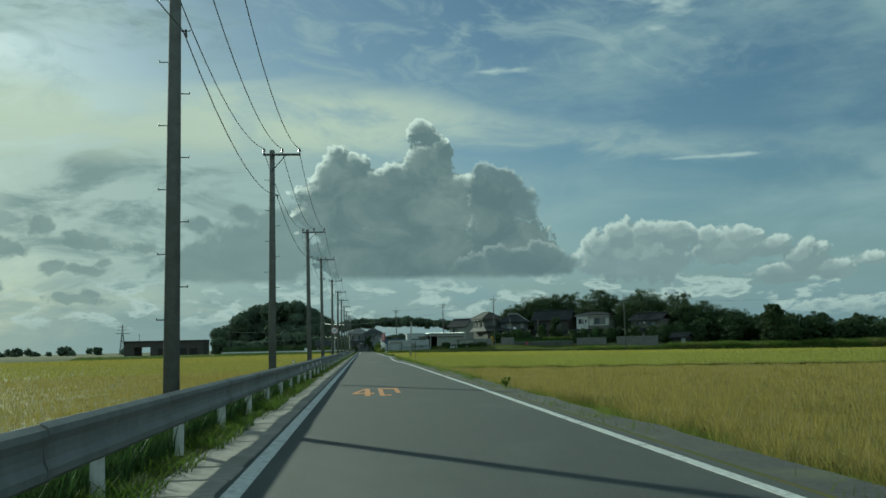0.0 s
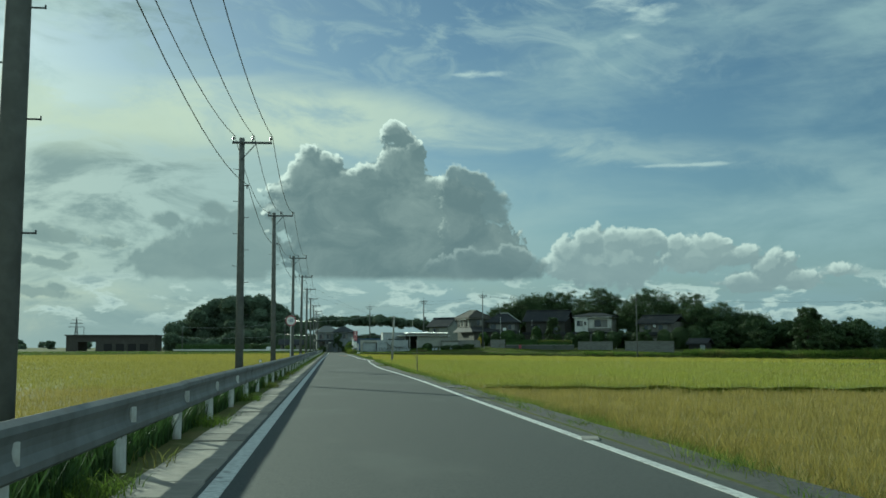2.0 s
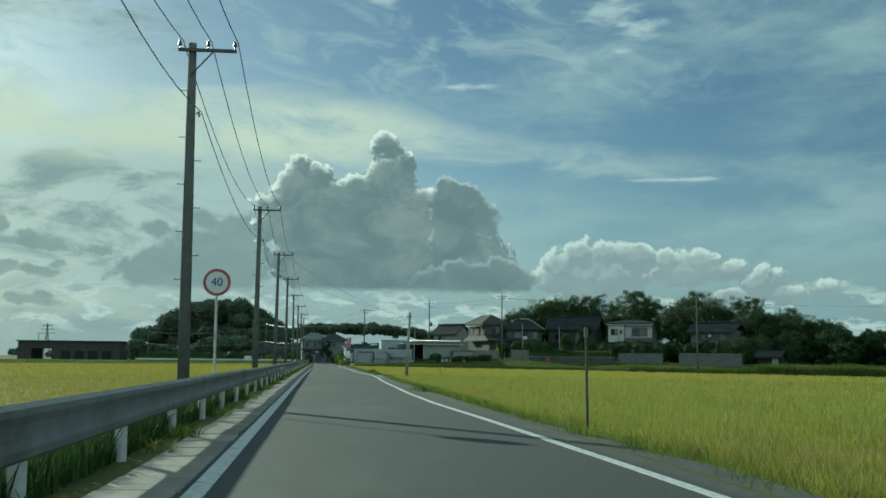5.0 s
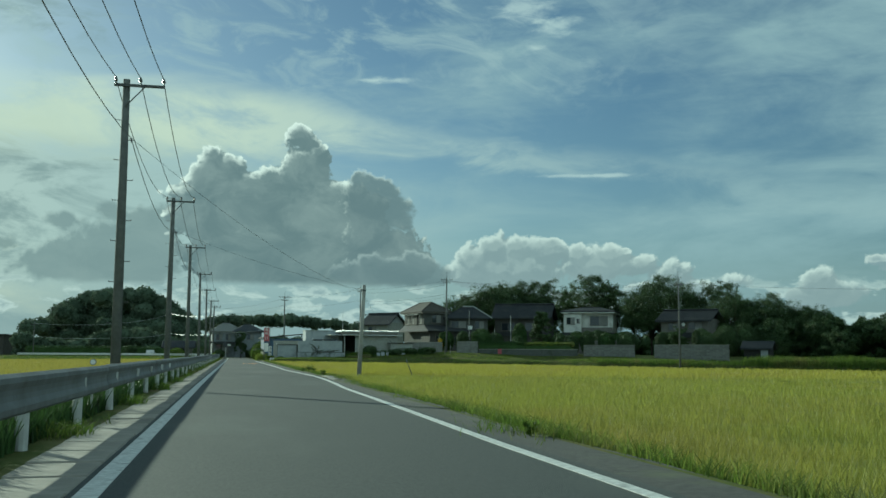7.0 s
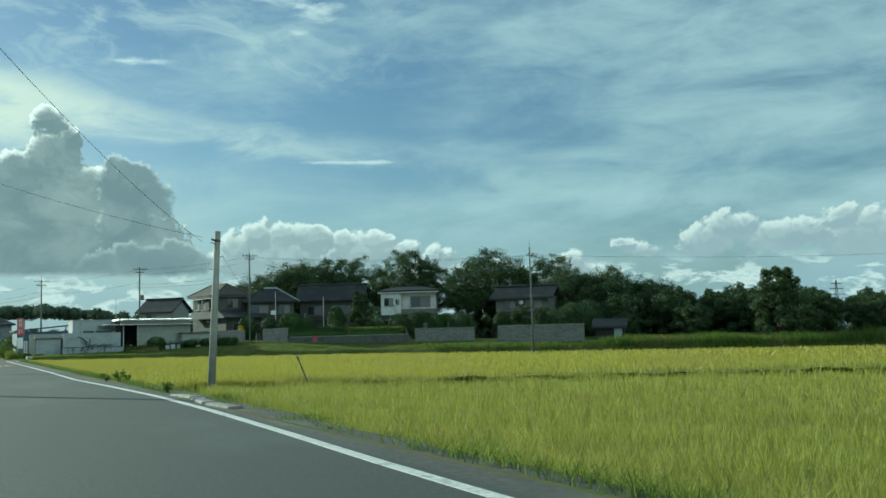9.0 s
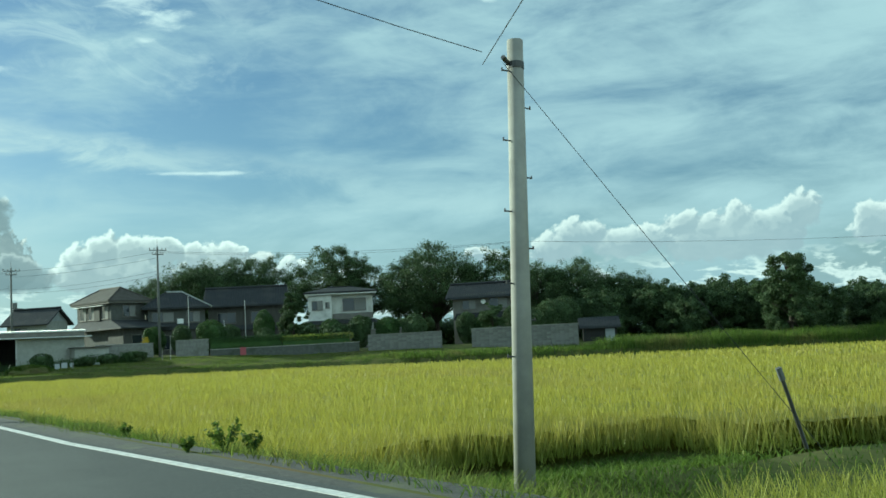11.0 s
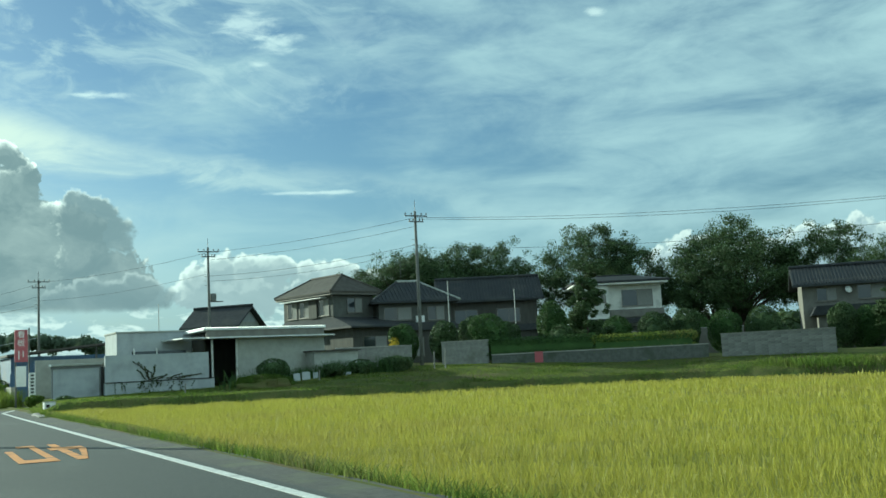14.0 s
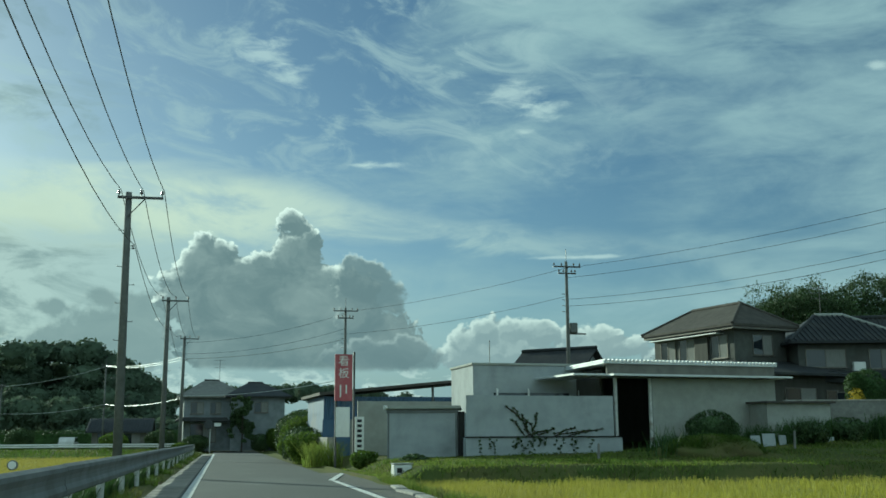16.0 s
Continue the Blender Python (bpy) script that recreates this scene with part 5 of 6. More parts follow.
def house_four():
    root = thing("house", "white two-storey house with a low hipped roof in pale grey, sun glint put into its colour", "house", 52.9, 230.9, 1.35, -27)
    w, d = 7.2, 6.0
    part("wall", boxes((0, 0, -0.5, w, d, 6.45)), "cream_wall", root)
    part("wing", boxes((-0.5, -0.8, -0.5, 2.3, -0.004, 6.2)), "cream_wall", root)
    bm = bmesh.new()
    a, b, _ = hip_roof(bm, -0.4, -0.7, w, d, 6.62, 0.7, 0.6, 2.8)
    roof = part("roof", bm, "tile", root, "low hipped roof in pale grey, sun glint put into its colour")
    ridge_cap(roof, a, b, "tile", 0.1)
    part("eave_board", boxes((-0.85, -1.15, 6.28, w + 0.45, d + 0.45, 6.42)), "sign_white", root, "white eave board")
    part("balcony", boxes((2.4, -0.9, 3.3, w, -0.004, 4.0)), "plaster", root)
    window(root, 0.6, 4.5, 1.3, 1.1, -0.8)
    window(root, 1.8, 4.7, 0.5, 0.7, -0.8)
    window(root, 5.0, 4.3, 2.8, 1.5)
    part("lower_roof", prism(bmesh.new(), [(-1.0, 2.75), (w + 0.5, 2.75), (w + 0.2, 3.2), (-0.7, 3.2)], -2.0, -0.92), "tile", root, "grey porch roof")
    window(root, 0.8, 0.7, 1.8, 1.7, -0.8)
    window(root, 4.2, 0.7, 2.4, 1.8)


def house_five():
    root = thing("house", "old two-storey house with black tiled roof and cream walls", "house", 60.8, 212.4, 0.75, -43)
    w, d = 6.8, 6.0
    part("wall", boxes((0, 0, -0.5, w, d, 5.55)), "plaster", root)
    bm = bmesh.new()
    gable_roof(bm, 0, 0, w, d, 5.5, 1.25, 0.7)
    roof = part("roof", bm, "tile", root)
    ridge_cap(roof, (-0.7, d / 2, 6.85), (w + 0.7, d / 2, 6.85), "tile", 0.15)
    tile_rows(roof, -0.6, w + 0.6, -0.68, 5.24, d / 2, 6.76, 0.26, "tile", 0.055)
    porch = part("lower_roof", prism(bmesh.new(), [(0.4, 2.75), (6.6, 2.75), (6.2, 3.45), (0.8, 3.45)], -2.6, -0.004), "tile", root, "black tiled porch roof")
    tile_rows(porch, 0.7, 6.3, -2.62, 2.82, -0.1, 3.5, 0.26, "tile", 0.05)
    part("porch_wall", boxes((0.9, -2.1, -0.5, 6.1, -0.004, 2.74)), "plaster", root)
    window(root, 3.2, 0.2, 3.0, 2.1, -2.1)
    window(root, 1.8, 3.9, 1.5, 1.0)
    window(root, 5.0, 3.9, 2.0, 1.1)
    bm = bmesh.new()
    bmesh.ops.create_cone(bm, cap_ends=True, segments=20, radius1=0.28, radius2=0.10, depth=0.12, matrix=pose(3.4, -0.35, 4.7, 70, 0, 20))
    part("satellite_dish", bm, "sign_white", root, "small white satellite dish")


def shed_by_wall():
    root = thing("garden_shed", "small dark shed with tiled roof beside the wall", "shed", 64.9, 195.9, 0.3, -38)
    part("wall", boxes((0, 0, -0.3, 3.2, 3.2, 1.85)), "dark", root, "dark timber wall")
    bm = bmesh.new()
    gable_roof(bm, 0, 0, 3.2, 3.2, 1.88, 0.75, 0.4)
    roof = part("roof", bm, "tile", root)
    tile_rows(roof, -0.35, 3.55, -0.38, 1.74, 1.6, 2.64, 0.26, "tile", 0.05)
    part("door", boxes((2.1, -0.05, 0.0, 3.0, -0.004, 1.45)), "white_wall", root, "white sliding door")


for build in (house_one, house_two, house_three, house_four, house_five, shed_by_wall):
    build()


def block_wall(x0, y0, x1, y1, z0, z1, mat="block", label="grey concrete block garden wall", pieces=True):
    """A garden wall of blocks with a cap, along a line."""
    length = math.hypot(x1 - x0, y1 - y0)
    root = thing("garden_wall", label, "wall", x0, y0, z0, math.degrees(math.atan2(y1 - y0, x1 - x0)), group="garden walls")
    part("core", boxes((0, 0.02, -0.6, length, 0.13, z1 - z0 - 0.04)), "concrete", root)
    rows = max(3, round((z1 - z0) / 0.2))
    cols = max(4, min(40, int(length / 0.4)))
    if rows * cols <= 300 and pieces:
        bw, bh = length / cols, (z1 - z0 - 0.06) / rows
        me = bpy.data.meshes.new("block")
        bm = boxes((0.006, 0, 0.006, bw - 0.006, 0.15, bh - 0.006))
        bm.to_mesh(me)
        bm.free()
        for i in range(rows):
            for j in range(cols):
                ob = part_of("block", me, mat, root)
                ob.location = (j * bw, -0.001 * ((i * 7 + j * 3) % 5), i * bh)
    else:
        part("face", boxes((0, 0, -0.6, length, 0.019, z1 - z0 - 0.05)), mat, root)
    part("cap", boxes((-0.03, -0.03, z1 - z0 - 0.05, length + 0.03, 0.18, z1 - z0 + 0.02), bevel=0.012), "concrete", root)


block_wall(46.9, 206.4, 52.3, 201.7, 0.75, 2.35)
block_wall(53.9, 199.0, 60.6, 191.6, 0.55, 2.38)
block_wall(31.8, 217.6, 34.4, 215.6, 1.2, 2.8, pieces=False)
block_wall(34.4, 215.2, 46.2, 206.9, 0.8, 1.75, "dark_block", "dark concrete block garden wall", pieces=False)
block_wall(49.6, 219.5, 56.6, 214.6, 1.0, 3.1, "plaster", "cream rendered garden wall behind clipped trees", pieces=False)
block_wall(24.6, 219.2, 29.8, 218.2, 1.2, 2.7, pieces=False)


def wall_plate(x, y, z, turn):
    root = thing("wall_notice", "small red notice plate on the garden wall", "notice", x, y, z, turn)
    part("plate", boxes((-0.28, -0.03, 0.0, 0.28, 0.0, 0.75), bevel=0.01), "red", root)
    part("bolt", tube(bmesh.new(), [(0, -0.04, 0.68), (0, -0.03, 0.68)], 0.02, 8), "steel", root)


wall_plate(37.0, 213.32, 1.05, -35)


# garden shrubs
for k, (x, y, z, wide, high, mat) in enumerate([(35.3, 217.2, 1.3, 3.1, 3.5, "dim_leaf"), (31.4, 223.0, 1.3, 2.3, 3.2, "dim_leaf"), (38.0, 219.5, 1.3, 2.6, 3.0, "leaf"), (41.2, 218.0, 1.3, 2.3, 4.4, "dim_leaf"), (33.2, 220.0, 1.3, 2.2, 3.2, "leaf"), (36.6, 221.6, 1.3, 2.4, 3.6, "leaf"),
                                                (47.9, 214.6, 1.0, 2.4, 2.9, "leaf"), (50.0, 213.6, 1.0, 2.2, 3.6, "leaf"), (52.3, 212.0, 0.9, 2.6, 3.4, "dim_leaf"), (54.6, 210.4, 0.9, 2.8, 3.6, "leaf"), (58.6, 206.6, 0.8, 2.2, 3.6, "leaf"), (61.6, 199.6, 0.7, 2.8, 3.6, "leaf"),
                                                (65.0, 201.0, 0.6, 3.6, 4.6, "leaf"), (69.0, 203.6, 0.6, 4.0, 5.0, "leaf"), (40.2, 215.4, 1.2, 1.8, 2.6, "leaf"), (18.9, 215.0, 0.7, 2.0, 1.5, "leaf"), (24.6, 214.8, 0.9, 1.8, 1.0, "leaf"), (27.0, 214.8, 0.9, 2.4, 1.1, "leaf"), (22.4, 213.8, 0.8, 1.5, 0.9, "leaf"), (52.6, 225.6, 1.2, 3.0, 3.6, "dim_leaf"), (55.6, 224.4, 1.1, 3.0, 3.9, "leaf"), (58.4, 222.4, 1.0, 3.2, 3.7, "dim_leaf"), (50.0, 226.4, 1.2, 2.6, 3.3, "leaf"), (60.0, 205.6, 0.7, 2.4, 3.4, "dim_leaf"), (63.4, 205.0, 0.7, 2.8, 4.2, "leaf")]):
    ball_bush("garden_shrub", "dark green clipped garden shrub", x, y, z, wide, high, 200 + k, mat)
ball_bush("flowering_shrub", "shrub with yellow flowers by the wall", 30.3, 222.3, 1.3, 0.9, 2.2, 240, "yellow", 500)


garden_tree = plant_tree("evergreen_tree", "dense dark evergreen tree with pale glinting leaves in the garden", "tree", 44.6, 218.3, 1.1, 0, tree_meshes(105, 6.1, 3.6, 0.14, 0.5, 80, 26000, 0.075), group="")
yard_tree = plant_tree("yard_tree", "small dark tree in front of the grey house", "tree", 1.9, 274.0, 0.1, 0, tree_meshes(107, 4.9, 2.7, 0.09, 0.9, 40, 9000, 0.08), group="")
pine = plant_tree("garden_pine", "cloud-pruned garden pine behind the wall", "tree", 58.9, 202.6, 0.7, 0, tree_meshes(106, 4.2, 3.4, 0.12, 1.6, 16, 7000, 0.07, 0.45), group="")


def hedge(x0, y0, x1, y1, z, high, wide, seed, mat, label):
    length = math.hypot(x1 - x0, y1 - y0)
    root = thing("hedge", label, "hedge", x0, y0, z, math.degrees(math.atan2(y1 - y0, x1 - x0)), "garden hedges")
    n = int(length / (wide * 0.5)) + 1
    mids = [(length * k / (n - 1), 0, high * f) for k in range(n) for f in (0.35, 0.75)]
    v, f = leaves(mids, [wide * 0.5] * len(mids), int(1500 * length), 0.055, seed, 0.8, 0.75)
    v[:, 2] = np.clip(v[:, 2], -0.1, high + 0.05)
    part_of("foliage", sheet("foliage", v, f, mat), mat, root)
    part("core", boxes((0, -wide * 0.3, -0.3, length, wide * 0.3, high * 0.8)), "dim_leaf", root)


hedge(34.7, 215.7, 40.3, 211.6, 1.0, 2.05, 0.9, 61, "dim_leaf", "dark clipped hedge above the wall")
hedge(40.4, 211.5, 45.7, 207.9, 0.9, 2.0, 0.9, 62, "lawn", "yellow green clipped hedge above the wall")

hedge(-42.0, 305.0, -5.0, 304.0, 0.0, 2.3, 1.6, 63, "dim_leaf", "dark overgrown hedge behind the cross road")

# ---------------------------------------------------------------- sheds by the road


def barn():
    root = thing("barn", "pale open-sided barn with bright metal roof", "barn", 15.5, 216.5, 0.75, 8)
    w, d = 7.8, 6.0
    part("wall", boxes((1.75, 0, -0.5, w, 0.12, 2.75)), "grey_wall", root)
    part("wall", boxes((w - 0.12, 0.124, -0.5, w, d, 2.75)), "grey_wall", root)
    part("wall", boxes((0.0, d - 0.12, -0.5, w - 0.124, d, 3.13)), "brown_wall", root, "dark back wall")
    part("wall", boxes((0.0, 1.2, -0.5, 0.12, d - 0.124, 3.13)), "brown_wall", root, "dark side wall")
    for px in (0.02, 1.62):
        part("post", boxes((px, 0.0, -0.4, px + 0.11, 0.11, 2.75)), "white_post", root)
    part("roof", prism(bmesh.new(), [(-0.4, 2.78), (w + 0.4, 2.78), (w + 0.4, 2.86), (-0.4, 2.86)], -0.7, 1.2), "metal_roof", root, "bright metal front eave")
    bm = bmesh.new()
    v = [bm.verts.new(p) for p in ((-0.5, -0.1, 3.30), (w + 0.1, -0.1, 3.30), (w + 0.1, d + 0.4, 3.15), (-0.5, d + 0.4, 3.15), (-0.5, -0.1, 3.38), (w + 0.1, -0.1, 3.38), (w + 0.1, d + 0.4, 3.23), (-0.5, d + 0.4, 3.23))]
    for q in ((3, 2, 1, 0), (4, 5, 6, 7), (0, 1, 5, 4), (1, 2, 6, 5), (2, 3, 7, 6), (3, 0, 4, 7)):
        bm.faces.new([v[i] for i in q])
    top = part("upper_roof", bm, "metal_roof", root, "corrugated metal roof")
    bm = bmesh.new()
    for k in range(46):
        px = -0.4 + (w + 0.4) * k / 45
        tube(bm, [(px, -0.16, 3.43), (px, d + 0.4, 3.28)], 0.055, 6)
    part("corrugation", bm, "metal_roof", top)
    part("fascia", boxes((-0.3, -0.02, 2.865, w, 0.10, 3.295)), "plaster", root, "pale grey wall strip between the roofs")
    part("side_eave", boxes((-1.9, -0.2, 2.80, -0.42, 3.4, 2.88)), "metal_roof", root, "bright lean-to eave")
    annex = part("annex", boxes((w - 1.4, -1.2, -0.5, w + 1.8, -0.004, 1.72)), "grey_wall", root, "lower pale lean-to wall")
    part("annex_roof", boxes((w - 1.55, -1.4, 1.725, w + 1.95, 0.0, 1.80)), "slate", annex)


def white_block():
    root = thing("storage_building", "white flat-roofed storage building behind a wall", "building", 10.4, 219.5, 0.6, 3)
    part("wall", boxes((0, 0, -0.3, 5.0, 3.4, 3.55)), "white_wall", root)
    part("roof", boxes((-0.06, -0.06, 3.554, 5.06, 3.46, 3.66), bevel=0.02), "grey_wall", root)
    part("strip_window", boxes((0.9, -0.03, 2.0, 4.3, -0.004, 2.4)), "glass", root, "dark strip window")
    for px in (1.0, 2.4, 4.7):
        part("vent_pipe", tube(bmesh.new(), [(px, -0.2, 1.6), (px, -0.2, 2.5), (px, -0.12, 2.55)], 0.045, 8), "sign_white", root, "white vent pipe")


def white_front():
    root = thing("yard_wall", "white painted yard wall with dark creeper", "wall", 9.1, 215.2, 0.3, 5)
    part("wall", boxes((0, 0.10, 0.85, 6.1, 0.30, 2.42)), "white_wall", root)
    part("base_wall", boxes((-0.05, 0.0, -0.5, 6.4, 0.32, 0.846)), "white_wall", root, "white retaining wall below")
    part("ledge", boxes((-0.05, -0.05, 0.83, 6.4, 0.09, 0.88)), "dark", root)
    r = np.random.default_rng(77)
    bm = bmesh.new()
    mids, rad = [], []
    for x0, x1, z1 in ((2.9, 1.6, 2.0), (2.6, 2.2, 1.7), (3.0, 3.6, 1.2), (4.2, 5.6, 1.15), (2.4, 3.2, 1.1), (2.5, 1.9, 1.95), (2.7, 2.9, 1.75), (2.3, 1.8, 1.5), (3.6, 5.0, 1.1), (3.4, 4.4, 1.2)):
        pts = [(x0 + (x1 - x0) * k / 6 + 0.05 * r.normal(), 0.07, 0.9 + (z1 - 0.9) * (k / 6) ** 0.8) for k in range(7)]
        tube(bm, pts, 0.02, 4)
        mids += pts[1:]
        rad += [0.075] * 6
    for x0 in (0.5, 0.9, 1.1, 1.9, 2.0, 2.2, 2.4, 2.6, 2.7, 2.9, 3.1, 3.6, 3.8, 4.3, 4.5, 5.0):
        h = r.uniform(0.25, 0.8)
        mids += [(x0 + 0.06 * r.normal(), -0.04, 0.85 - h * k / 5) for k in range(6)]
        rad += [0.06] * 6
    part("creeper_stem", bm, "bark", root)
    v, f = leaves(mids, rad, 2300, 0.034, 78, 0.8, 0.1)
    v[:, 1] = np.clip(v[:, 1], -0.14, 0.09)
    part_of("creeper", sheet("creeper", v, f, "leaf"), "leaf", root, "dark green creeper")


def cabin():
    root = thing("storage_cabin", "white sheet-metal storage cabin beside the road", "shed", 6.35, 216.9, 0.28, -14)
    part("wall", boxes((0, 0, -0.2, 2.7, 2.6, 1.95), bevel=0.015), "white_wall", root)
    part("roof", boxes((-0.12, -0.14, 1.954, 2.82, 2.74, 2.08), bevel=0.02), "grey_wall", root)
    part("trim", boxes((-0.03, -0.03, 1.80, 2.73, -0.004, 1.93)), "galvanised", root)
    for px in (0.02, 2.62):
        part("corner_post", boxes((px, -0.02, -0.15, px + 0.06, -0.003, 1.79)), "galvanised", root)
    # near-black box fills the dark gap beside the cabin, its shade painted
    part("side_door", boxes((2.72, -0.02, -0.15, 3.10, 0.3, 1.85)), "dark", root, "dark side door panel, shade of the gap painted in")
    part("lamp", tube(bmesh.new(), [(-0.1, -0.2, 2.02), (-0.02, -0.12, 2.02)], 0.08, 10), "sign_white", root)


def blue_shed():
    root = thing("workshop", "blue corrugated workshop with a sloping roof", "building", 4.9, 227.4, 0.4, 4)
    part("wall", boxes((0, 0, 1.65, 8.6, 5, 2.75)), "blue", root)
    part("side_sheet", boxes((-0.05, -0.04, -0.3, 1.3, 5, 1.646)), "blue", root)
    part("base_wall", boxes((1.304, 0, -0.3, 8.6, 5, 1.646)), "grey_wall", root, "pale grey lower wall")
    bm = bmesh.new()
    for k in range(44):
        tube(bm, [(0.1 + 8.4 * k / 43, -0.02, 1.66), (0.1 + 8.4 * k / 43, -0.02, 2.7)], 0.035, 5)
    part("corrugation", bm, "blue", root)
    part("roof", prism(bmesh.new(), [(-0.3, 2.78), (9.6, 3.75), (9.6, 3.88), (-0.3, 2.92)], -0.6, 5.5), "slate", root)
    for px in (5.4, 6.6, 7.8, 9.0):
        part("roof_post", boxes((px, -0.1, 2.2, px + 0.1, 0.0, 2.78 + px * 0.098)), "galvanised", root)
    part("yard_panel", boxes((0.95, -3.6, -0.2, 8.4, -3.5, 2.40)), "grey_wall", root, "pale site panel")
    part("stair_rail", boxes((5.4, -3.2, 1.9, 7.6, -3.14, 2.0), (5.4, -3.2, 1.5, 7.6, -3.14, 1.56), (5.4, -3.2, 0.0, 5.46, -3.14, 2.0), (7.54, -3.2, 0.0, 7.6, -3.14, 2.0)), "galvanised", root)


for build in (barn, white_block, white_front, cabin, blue_shed):
    build()


def far_house():
    root = thing("house", "grey two-storey house with hipped roof at the road end", "house", -3.4, 276.5, 0.6, 4)
    w, d = 9.2, 8.0
    part("wall", boxes((0, 0, -0.5, 5.4, d, 4.5)), "house_grey", root)
    part("wing", boxes((4.2, -1.2, -0.5, w, 5.0, 4.5)), "house_grey", root)
    bm = bmesh.new()
    a, b, _ = hip_roof(bm, 0, 0, 5.4, d, 4.55, 1.7, 0.6, 2.6)
    # lighter block colour makes the whole main roof carry its sunlit glint
    roof = part("roof", bm, "block", root, "hipped roof in pale grey, sun glint put into its colour")
    ridge_cap(roof, a, b, "tile", 0.1)
    bm = bmesh.new()
    a, b, _ = hip_roof(bm, 4.2, -1.2, w, 5.0, 4.56, 1.4, 0.6, 2.4)
    wing = part("wing_roof", bm, "tile", root)
    ridge_cap(wing, a, b, "tile", 0.1)
    window(root, 1.2, 2.9, 1.2, 1.1)
    window(root, 2.9, 2.9, 1.0, 1.1)
    window(root, 7.0, 3.0, 1.3, 1.0, -1.2)
    part("porch_roof", prism(bmesh.new(), [(-0.8, 2.2), (4.1, 2.2), (3.8, 2.55), (-0.5, 2.55)], -1.8, -0.004), "tile", root)
    window(root, 1.8, 0.3, 2.4, 1.7)
    antenna(root, 3.4, 3.6, 6.1, 2.2)


def low_house():
    root = thing("house", "low tiled farmhouse behind hedges", "house", -13.4, 293.0, 0.1, 0)
    part("wall", boxes((0, 0, -0.4, 5.6, 6, 2.2)), "plaster", root)
    bm = bmesh.new()
    gable_roof(bm, 0, 0, 5.6, 6, 2.2, 1.2, 0.6)
    roof = part("roof", bm, "tile", root)
    tile_rows(roof, -0.5, 6.1, -0.58, 1.99, 3.0, 3.38, 0.3, "tile", 0.05)
    window(root, 1.5, 0.4, 1.9, 1.4)
    window(root, 4.1, 0.4, 1.8, 1.4)


def hall():
    root = thing("warehouse", "long low dark warehouse far across the field", "building", -78.5, 331.0, -0.6, 0)
    part("wall", boxes((0, 0, -0.3, 3.4, 12, 5.4), (8.6, 0, -0.3, 26, 12, 5.4)), "slate", root)
    part("upper_wall", boxes((3.4, 0, 3.6, 8.6, 12, 5.4)), "slate", root)
    part("roof", boxes((-0.4, -0.5, 5.404, 26.4, 12.5, 5.7)), "slate", root)
    part("mast", tube(bmesh.new(), [(4.6, 2, 5.7), (4.6, 2, 8.0)], 0.08, 6), "steel", root)
    for px in (11, 14.5, 18, 21.5):
        # bay openings are near-black boxes with their shade painted in
        part("dark_bay", boxes((px, -0.05, 0, px + 2.4, -0.004, 3.0)), "dark", root)


def house_behind():
    root = thing("house", "small tiled house roof behind the storage buildings", "house", 23.4, 258.0, 1.2, -45)
    part("wall", boxes((0, 0, -0.5, 5.6, 4.6, 5.4)), "grey_wall", root)
    gable = prism(bmesh.new(), [(0, 5.404), (4.6, 5.404), (2.3, 6.85)], 0, 0.1)
    gable.transform(pose(5.6, 0, 0, 0, 0, 90))
    part("gable", gable, "white_wall", root)
    bm = bmesh.new()
    gable_roof(bm, 0, 0, 5.6, 4.6, 5.4, 1.6, 0.6)
    roof = part("roof", bm, "tile", root)
    ridge_cap(roof, (-0.6, 2.3, 7.05), (6.2, 2.3, 7.05), "tile", 0.16)
    window(root, 2, 3.4, 1.8, 1.2)


for build in (far_house, low_house, hall, house_behind):
    build()

# ---------------------------------------------------------------- poles and cables among the houses
garden_pole(30.25, 217.6, 1.4, 11.95, extra=False)
garden_pole(19.95, 234.8, 1.0, 11.5, extra=True)
garden_pole(9.1, 255.0, 0.6, 11.0, arms=((0.25, 1.9), (0.8, 1.2)))
garden_pole(53.7, 190.7, -0.4, 10.55, lean=(0.0, -0.6), arms=((0.9, 0.9),), slim=True)
for a, b, d in (((30.25, 217.6, 11.5), (19.95, 234.8, 11.1), 0.25), ((30.25, 217.6, 10.9), (19.95, 234.8, 10.5), 0.28), ((19.95, 234.8, 11.1), (9.1, 255.0, 10.7), 0.3), ((19.95, 234.8, 9.4), (9.1, 255.0, 9.0), 0.35), ((30.25, 217.6, 9.6), (19.95, 234.8, 9.2), 0.35), ((30.25, 217.6, 9.2), (19.95, 234.8, 8.8), 0.4),
                ((30.25, 217.6, 11.5), (53.7, 190.7, 9.7), 0.5), ((30.25, 217.6, 11.4), (53.5, 190.7, 9.6), 0.6), ((30.25, 217.6, 9.4), (54.0, 191.0, 8.4), 0.7), ((9.1, 255.0, 10.6), (-3.16, 263.0, 8.9), 0.5), ((9.1, 255.0, 9.4), (-3.16, 263.0, 8.0), 0.5), ((53.7, 190.7, 9.7), (110.0, 160.0, 9.5), 0.9)):
    wire(a, b, d, 0.011)


